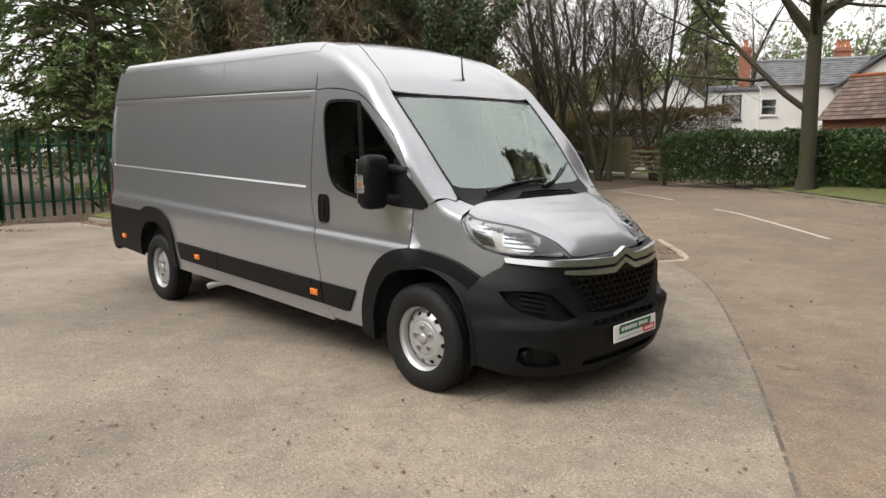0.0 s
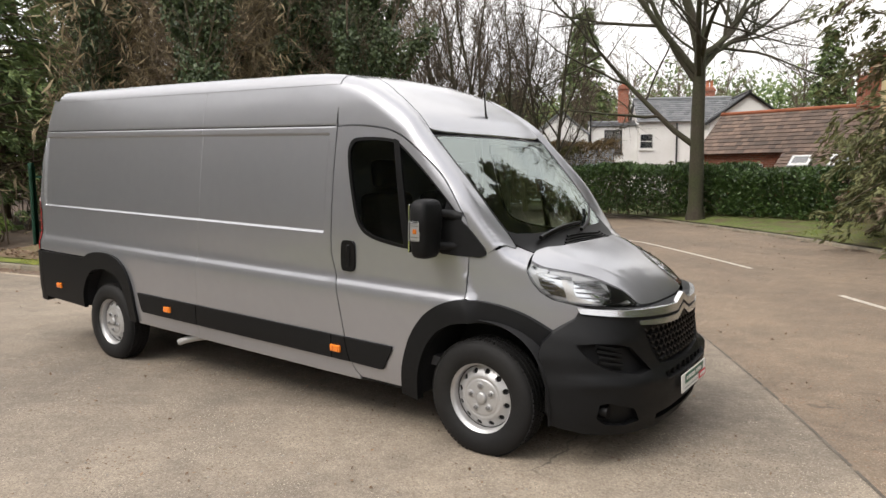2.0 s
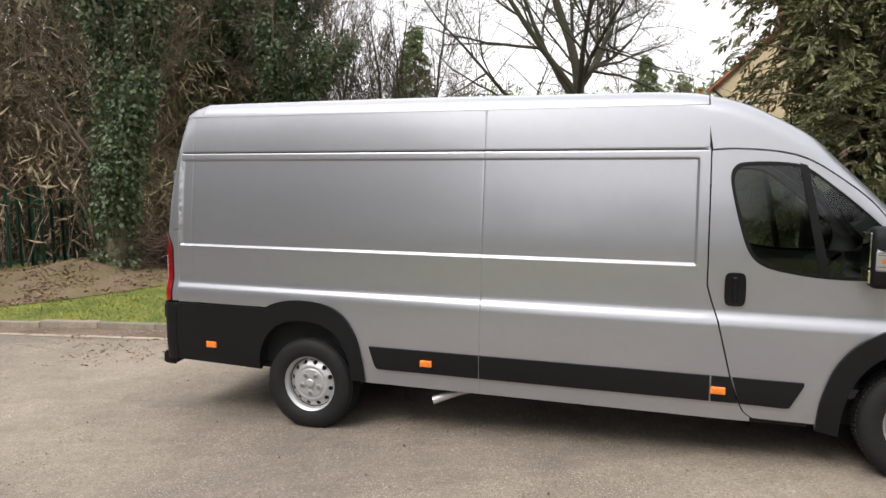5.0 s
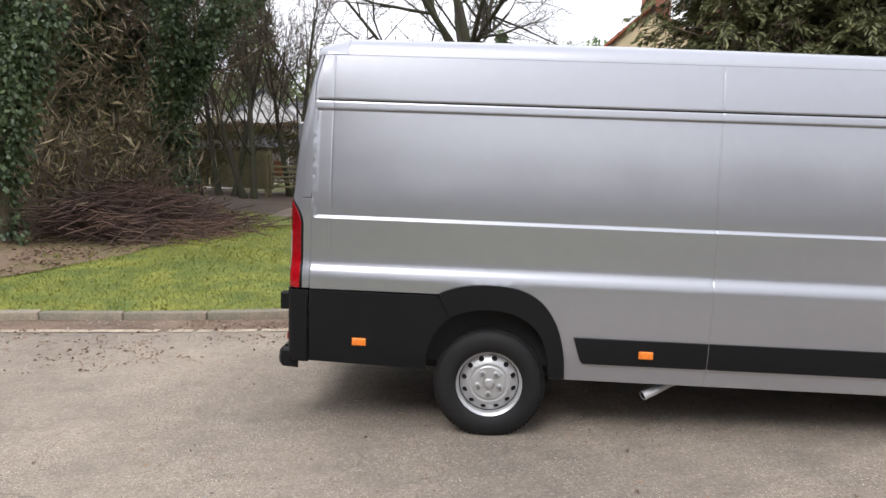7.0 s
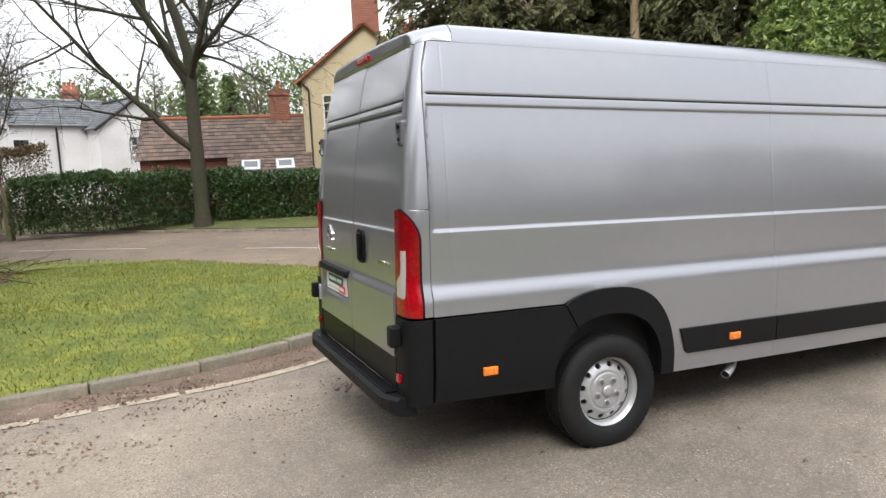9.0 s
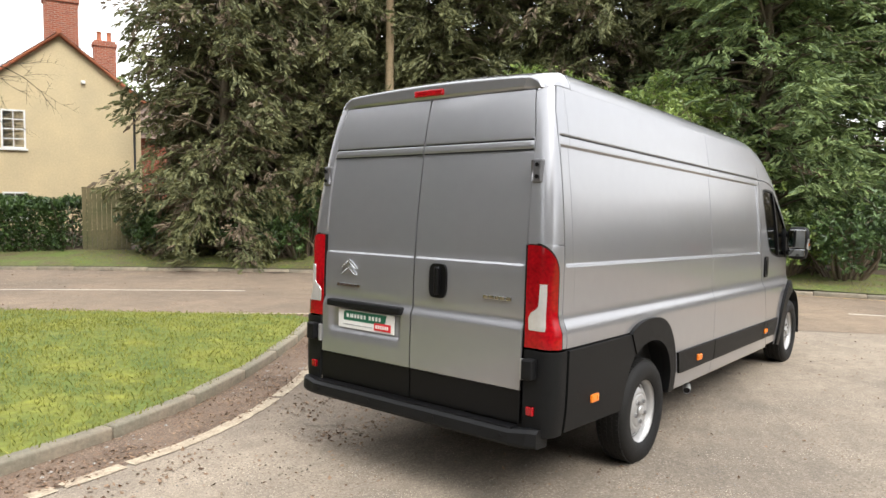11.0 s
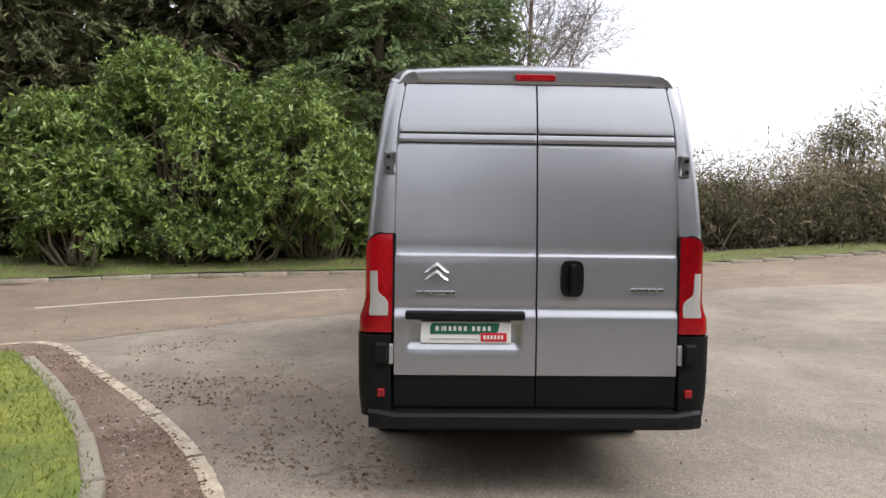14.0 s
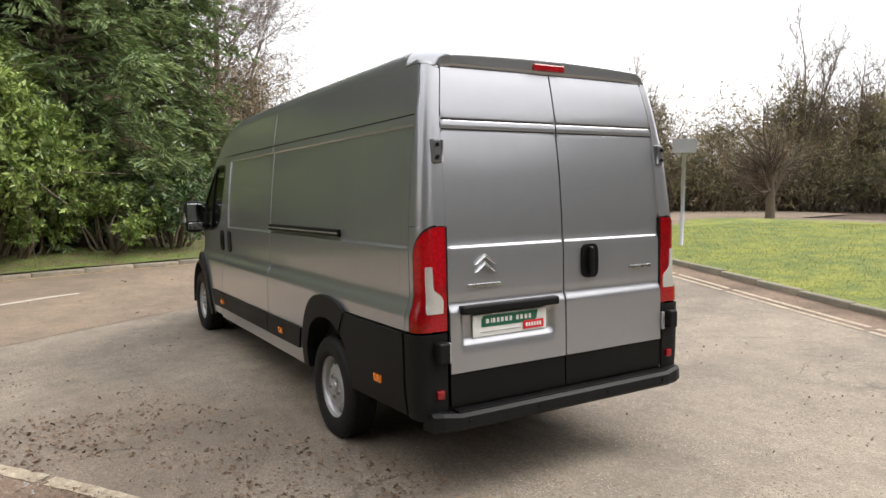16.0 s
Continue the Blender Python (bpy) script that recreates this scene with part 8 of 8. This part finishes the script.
window(cottage, -2.3, 1.15, .75, .95, 0, (3, 3))
window(cottage, -3.7, 1.15, .75, .95, 0, (3, 3))
chimney(cottage, 1.3, 2.5, 3.6, 5.6, .9, .6, 1)

# white house on the rise behind the hedge
white = thing("white_house", "white painted house with slate roof and brick chimney", "house", pose(-11.75, 35.3, 2.2, 0, 0, 26))
block(white, -.2, 5.2, 0, 4.6, -2.0, 2.55, 3.95, WHITE_WALL, SLATE, "x", .2, LEAD, 21, (.3, .25))
block(white, 3.4, 7.4, -1.4, 4.4, -2.0, 2.4, 3.85, WHITE_WALL, SLATE, "y", .25, BLACK_WOOD, 23, (.3, .25))
block(white, -2.9, -.21, .4, 4.0, -2.0, 2.3, 2.6, WHITE_WALL, SLATE, "x", .12, LEAD, 25)
block(white, -6.2, -3.0, 1.0, 4.5, -2.0, 2.0, 3.3, WHITE_WALL, SLATE, "y", .15, LEAD, 27)
block(white, -9.6, -6.3, 2.0, 5.4, -2.0, 1.7, 3.0, WHITE_WALL, SLATE, "y", .15, LEAD, 29)
window(white, .25, .95, .8, .9, 0, (1, 2))
window(white, 5.4, .9, .8, 1.0, -1.4, (2, 2))
window(white, -1.6, .75, 1.0, 1.35, .4, (2, 1), BLACK_WOOD)
window(white, -4.6, .6, .9, .9, 1.0, (3, 3))
window(white, -7.9, .4, .9, .9, 2.0, (3, 3))
chimney(white, -.9, 2.2, 2.0, 4.85, .58, .58, 1)
chimney(white, 4.2, 3.5, 3.3, 4.75, .8, .5, 3)
part("drainpipe", tube(bmesh.new(), [(-2.9, .3, -1), (-2.9, .3, 3.0)], .05, 8), BLACK_WOOD, white)
part("drainpipe", tube(bmesh.new(), [(1.9, -.1, -1), (1.9, -.1, 2.4)], .05, 8), BLACK_WOOD, white)
shed = thing("outbuilding", "long low outbuilding with grey slate roof", "building", pose(-16.2, 30.6, .9, 0, 0, 22))
block(shed, -3.6, 4.2, 0, 3.0, -1.0, 1.35, 2.05, WHITE_WALL, SLATE, "x", .2, LEAD, 31)

# garden gate, posts and fence beside it
WOOD = mat("weathered_mossy_wood", (0.17, 0.14, 0.075), 0.9, 0, 0.25, 6, bump=0.5, bump_scale=60, second=(0.11, 0.11, 0.05))
gate = thing("garden_gate", "weathered five-bar wooden garden gate between posts", "gate", pose(-12.85, 23.5, .32, 0, 0, -32))
for z in (.16, .36, .56, .76, .98):
    part("gate_bar", box(.12, 2.55, -.03, .03, z, z + .09, .008), WOOD, gate)
for x in (.12, 2.48):
    part("gate_stile", box(x - .05, x + .05, -.04, .04, .08, 1.12, .008), WOOD, gate)
part("gate_brace", tube(bmesh.new(), [(.15, -.04, .18), (2.45, -.04, 1.0)], .04, 4), WOOD, gate)
part("gate_brace", tube(bmesh.new(), [(1.3, -.04, .18), (2.45, -.04, .75)], .035, 4), WOOD, gate)
for x, y, h, w in ((-10.45, 22.02, 1.45, .10), (-13.0, 23.6, 1.55, .10)):
    single("gate_post", add_box(bmesh.new(), -w, w, -w, w, -.3, h, .02, m=pose(x, y, .3, 0, 0, -32)), WOOD, "square weathered wooden gate post", "post", "gate posts")
for k in range(5):
    x, y = -13.3 - k * 1.0, 23.85 + k * .6
    pan = thing("fence_panel", "close-boarded weathered wooden fence panel", "fence", pose(x, y, .4, 0, 0, -31), "fence by the gate")
    for j in range(9):
        part("board", box(-.58 + j * .13, -.46 + j * .13, -.015, .015, 0, 1.6 - .02 * (j % 2), .004), WOOD, pan)
    part("rail", box(-.58, .6, .016, .06, .4, .5), WOOD, pan)
    part("rail", box(-.58, .6, .016, .06, 1.2, 1.3), WOOD, pan)
pot = bmesh.new()
add_box(pot, -.26, .26, -.2, .2, 0, .62, .03)
single("chimney_planter", pot, RIDGE, "square terracotta planter behind the gate", "planter").matrix_world = pose(-12.9, 25.2, .95, 0, 0, 10)
pan = thing("fence_panel", "mossy close-boarded wooden fence panel beside the hedge", "fence", pose(1.15, 17.75, .3, 0, 0, -36))
for j in range(10):
    part("board", box(-.66 + j * .132, -.54 + j * .132, -.015, .015, 0, 1.85 - .015 * (j % 3), .004), WOOD, pan)
for z in (.4, 1.4):
    part("rail", box(-.66, .66, .016, .06, z, z + .1), WOOD, pan)

# green palisade fence
GREEN_STEEL = mat("green_powder_coat", (0.016, 0.085, 0.05), 0.5, 0, 0.15, 8, second=(0.022, 0.07, 0.042))
pale = bmesh.new()
prof = [(-.042, .0), (-.027, .016), (-.011, .006), (.011, .006), (.027, .016), (.042, .0)]
lo = [pale.verts.new((x, y, 0.05)) for x, y in prof]
hi = [pale.verts.new((x, y, 1.93)) for x, y in prof]
tipv = [pale.verts.new((x * .35, y, 2.05)) for x, y in prof]
for a, b in ((lo, hi), (hi, tipv)):
    for k in range(5):
        pale.faces.new((a[k], a[k + 1], b[k + 1], b[k]))
bmesh.ops.solidify(pale, geom=pale.faces[:], thickness=.004)
PALE_ME = finish("pale", pale, GREEN_STEEL)


def palisade(a, b, label, zf):
    a, b = np.array(a), np.array(b)
    ln = np.linalg.norm(b - a)
    ob = thing("palisade_fence", label, "fence", pose(a[0], a[1], zf, 0, 0, math.degrees(math.atan2(b[1] - a[1], b[0] - a[0]))))
    for k in range(int(ln / .235)):
        q = new("pale", PALE_ME)
        q.parent = ob
        q.matrix_local = pose(.08 + k * .235, -.03, 0)
    for z in (.38, 1.68):
        part("rail", box(0, ln, 0, .05, z, z + .05), GREEN_STEEL, ob)
    for k in range(int(ln / 2.7) + 1):
        part("post", box(min(k * 2.7, ln - .1), min(k * 2.7, ln - .1) + .10, .05, .13, -.2, 2.04), GREEN_STEEL, ob)
    return ob


fence = palisade((-13.2, -8.0), (-15.35, 2.75), "tall green steel palisade fence with pointed pales", 0)
part("brace", tube(bmesh.new(), [(10.85, .09, 1.65), (10.2, .09, .45)], .03, 4), GREEN_STEEL, fence)
palisade((-15.6, 3.6), (-13.9, 9.5), "green steel palisade fence running into the wood", .02)

# telegraph pole
POLE = mat("weathered_pole_timber", (0.36, 0.27, 0.165), 0.9, 0, 0.2, 5, bump=0.5, bump_scale=30, second=(0.26, 0.20, 0.12))
pole = thing("telegraph_pole", "tall bare wooden telegraph pole on the verge", "pole", pose(5.55, 10.5, .1))
part("shaft", tube(bmesh.new(), [(0, 0, -.3), (.02, .02, 4.5), (.05, .03, 9.2)], [.135, .12, .10], 14), POLE, pole)
part("cable_guard", box(-.03, .03, -.15, -.11, .2, 2.4, .01), BLACK_WOOD, pole)

# street things beyond the junction
GALV = mat("galvanised_steel", (0.36, 0.37, 0.37), 0.5, 0.5, 0.12, 9)
SIGN_WHITE = mat("sign_white", (0.75, 0.75, 0.73), 0.5, 0, 0.06, 9)
SIGN_DARK = mat("sign_black", (0.025, 0.025, 0.027), 0.5, 0, 0.1, 9)
sp = thing("sign_post", "tall grey post with a small sign seen edge-on", "signpost", pose(9.3, -4.0, land(9.3, -4) + .1))
part("post", tube(bmesh.new(), [(0, 0, -.2), (0, 0, 2.35)], .035, 10), GALV, sp)
part("sign_plate", box(-.02, .0, -.15, .12, 1.85, 2.1, .004), GALV, sp)
np_ = thing("street_nameplate", "low white street nameplate on two posts", "sign", pose(9.6, -4.45, land(9.6, -4.4) + .1, 0, 0, 100))
part("plate", box(-.34, .34, -.012, .012, .62, .80, .004), SIGN_WHITE, np_)
for k in range(9):
    part("print_bar", box(-.29 + k * .066, -.245 + k * .066, -.016, -.0121, .68, .74), SIGN_DARK, np_)
for x in (-.2, .2):
    part("leg", box(x - .03, x + .03, .013, .06, -.2, .78), SIGN_DARK, np_)
nb = thing("notice_board", "small green and white notice on a stake", "sign", pose(9.5, -4.85, land(9.5, -4.9) + .1, 0, 0, 95))
part("board", box(-.12, .12, -.01, .01, .12, .58, .003), SIGN_WHITE, nb)
part("panel", box(-.10, .10, -.014, -.0101, .30, .45), mat("notice_green", (.2, .5, .12), .5), nb)
part("stake", box(-.02, .02, .011, .04, -.2, .55), WOOD, nb)
pb = thing("post_box", "small red box on a post by the verge", "post box", pose(12.6, -6.3, land(12.6, -6.3) + .05, 0, 0, 90))
part("post", box(-.05, .05, -.05, .05, -.2, 1.1, .01), WOOD, pb)
part("box", box(-.16, .16, -.14, .10, .62, .98, .02), mat("red_enamel", (.5, .02, .02), .35, 0, .05, 8, coat=.5), pb)
part("cap", box(-.07, .07, -.07, .07, 1.1, 1.2, .01), SIGN_WHITE, pb)
bin_ = bmesh.new()
prism(bin_, [(.22 * math.cos(a), .22 * math.sin(a)) for a in np.linspace(0, 2 * math.pi, 13)[:-1]], 0, .42)
single("salt_bin", bin_, mat("teal_plastic", (.02, .28, .24), .5), "small teal plastic bin on the verge", "bin").matrix_world = pose(13.3, -5.9, land(13.3, -5.9) + .05)

rp = thing("road_sign", "grey sign post with two plates seen from behind", "sign", pose(1.45, -9.1, bank_height(1.45, -9.1), 0, 0, 42))
part("post", tube(bmesh.new(), [(0, 0, -.2), (0, 0, 2.3)], .04, 12), GALV, rp)
part("sign_plate", box(-.24, .24, .045, .055, 1.93, 2.22, .004), GALV, rp)
for z in (2.0, 2.13):
    part("clip_rail", box(-.22, .22, .03, .045, z, z + .04), GALV, rp)
nm = thing("street_nameplate", "dark low street nameplate on two legs seen from behind", "sign", pose(2.0, -8.75, bank_height(2.0, -8.75), 0, 0, 25))
part("plate", box(-.42, .42, -.012, .012, .48, .68, .004), SIGN_DARK, nm)
for x in (-.3, .3):
    part("leg", box(x - .03, x + .03, -.06, -.013, -.2, .62), SIGN_DARK, nm)


# ---- grass blades, fallen leaves and loose stones ----
def scatter_blades(name, label, outline, fn, count, size, seed, mask=None, material=None):
    rng = np.random.default_rng(seed)
    poly = np.array(outline)
    lo, hi = poly.min(0), poly.max(0)
    p = rng.uniform(lo, hi, (count * 3, 2))
    p = p[inside(p, poly)]
    if mask is not None:
        p = p[mask(p, rng)]
    p = p[:count]
    z = np.array([fn(x, y) for x, y in p])
    n = len(p)
    way = np.c_[rng.normal(size=(n, 2)) * .55, np.ones(n)]
    s = size * rng.uniform(.5, 1.4, n)
    at = np.c_[p, z + s * .35]
    me = leaf_mesh(name, at, way, 1.0, .18, material or GRASS, rng, .1)
    co = np.empty(len(me.vertices) * 3, np.float32)
    me.vertices.foreach_get("co", co)
    co = co.reshape(-1, 4, 3)
    co = at[:, None] + (co - at[:, None]) * s[:, None, None]
    me.vertices.foreach_set("co", np.ascontiguousarray(co, np.float32).ravel())
    return tagged(new(name, me), label, "grass", kind="stuff")


near = lambda c, r: (lambda p, rng: np.hypot(*(p - np.array(c)).T) < r)
scatter_blades("grass", "short bright green mossy grass", isle, isle_height, 75000, .042, 1, lambda p, rng: near((-6, 4.5), 6.5)(p, rng) & ~inside(p, np.array(litter)))
scatter_blades("grass", "longer rough grass tufts towards the wood", isle, isle_height, 6000, .085, 2, lambda p, rng: np.array([noise.noise((x * .7, y * .7, 9)) > .05 for x, y in p]) & (p[:, 0] < -5.5) & (p[:, 1] > 4.5))
scatter_blades("grass", "short green grass of the bank", bank, bank_height, 30000, .036, 3, near((-2, -8.5), 6))
verge = off_kerb[30:80] + off_back[30:80][::-1]
scatter_blades("grass", "short brown-green winter grass of the verge", verge, verge_height, 30000, .045, 4)


def drifted(p, rng, seed):
    """Which of the points p lie in the drifts where litter gathers; a few lie outside."""
    h = np.array([noise.noise((x * .8, y * .8, seed)) + .7 * noise.noise((x * 2.6, y * 2.6, seed + 3)) for x, y in p])
    return rng.uniform(size=len(p)) < np.clip((h + .12) * 2.2, .05, 1)


def scatter_leaves(name, label, outline, fn, count, size, seed, material, lift=.008):
    rng = np.random.default_rng(seed)
    poly = np.array(outline)
    p = rng.uniform(poly.min(0), poly.max(0), (count * 6, 2))
    p = p[inside(p, poly)][:count * 2]
    p = p[drifted(p, rng, seed)][:count]
    at = np.c_[p, [fn(x, y) + lift for x, y in p]]
    way = np.c_[rng.normal(size=(len(p), 2)), rng.normal(size=len(p)) * .25]
    return tagged(new(name, leaf_mesh(name, at, way, size, .6, material, rng, .25, 4.0)), label, "leaves", kind="stuff")


scatter_leaves("fallen_leaves", "brown fallen leaves in the gutter", gutter, land, 12000, .028, 11, LEAF_BROWN, .008)
scatter_leaves("fallen_leaves", "brown fallen leaves strewn on the asphalt", [(-9, 0), (-9, 1.4), (-5.5, 1.7), (-1.7, 4.4), (0, 3.4), (-3, 1.6), (-6, .2)], land, 2200, .035, 12, LEAF_BROWN)
scatter_leaves("fallen_leaves", "brown fallen leaves under the trees", litter, litter_height, 5000, .07, 16, LEAF_BROWN, .012)
scatter_leaves("fallen_leaves", "brown fallen leaves strewn on the road", road_line, land, 4500, .042, 13, LEAF_BROWN)
scatter_leaves("fallen_leaves", "brown fallen leaves below the fence", [(-15.2, -6), (-12.3, -6), (-12.2, 1.2), (-13.2, 3.4), (-15.4, 3)], country, 2500, .06, 14, LEAF_BROWN, .07)
scatter_leaves("fallen_leaves", "a few brown leaf crumbs on the apron", [(-8, -4), (4, -4.5), (3, -2), (0, 2), (-4, 2.4), (-8, 1)], land, 1400, .028, 15, LEAF_BROWN)


def scatter_stones(name, label, outline, fn, count, seed, material, lo, hi):
    rng = np.random.default_rng(seed)
    poly = np.array(outline)
    p = rng.uniform(poly.min(0), poly.max(0), (count * 6, 2))
    p = p[inside(p, poly)][:count * 2]
    p = p[drifted(p, rng, seed)][:count]
    shape = np.array([(1, 0, .1), (.3, .9, 0), (-.8, .5, .1), (-.7, -.6, 0), (.4, -.9, .1), (0, 0, .75)])
    faces = np.array([(0, 1, 5), (1, 2, 5), (2, 3, 5), (3, 4, 5), (4, 0, 5)])
    vs, fs = [], []
    for k, (x, y) in enumerate(p):
        s, a = rng.uniform(lo, hi) * .5, rng.uniform(0, 6.28)
        q = shape * rng.uniform(.7, 1.3, (6, 1)) * s
        c, d = math.cos(a), math.sin(a)
        vs.append(np.c_[q[:, 0] * c - q[:, 1] * d + x, q[:, 0] * d + q[:, 1] * c + y, q[:, 2] + fn(x, y) + .002])
        fs.append(faces + 6 * k)
    return tagged(new(name, fast_mesh(name, np.concatenate(vs), np.concatenate(fs), material)), label, "stones", kind="stuff")


DARK_CRUMB = mat("dark_soil_crumbs", (0.095, 0.075, 0.058), 0.95, 0, 0.25, 12)
scatter_stones("loose_grit", "dark crumbs of soil and mulch on the asphalt", [(-6.2, 1.2), (-5.3, 1.7), (-4.2, 2.3), (-2.2, 3.9), (-1.0, 3.2), (-2.6, 1.6), (-4.4, .9), (-6, .5)], land, 600, 21, DARK_CRUMB, .004, .018)
scatter_stones("loose_grit", "pale loose grit on the asphalt", [(-9, -5), (4, -5), (3, -2), (0, 2.5), (-4, 2.5), (-9, 1)], land, 2600, 22, STONES, .006, .018)
scatter_stones("loose_grit", "pale loose grit in the gutter", gutter, land, 900, 23, STONES, .01, .035)
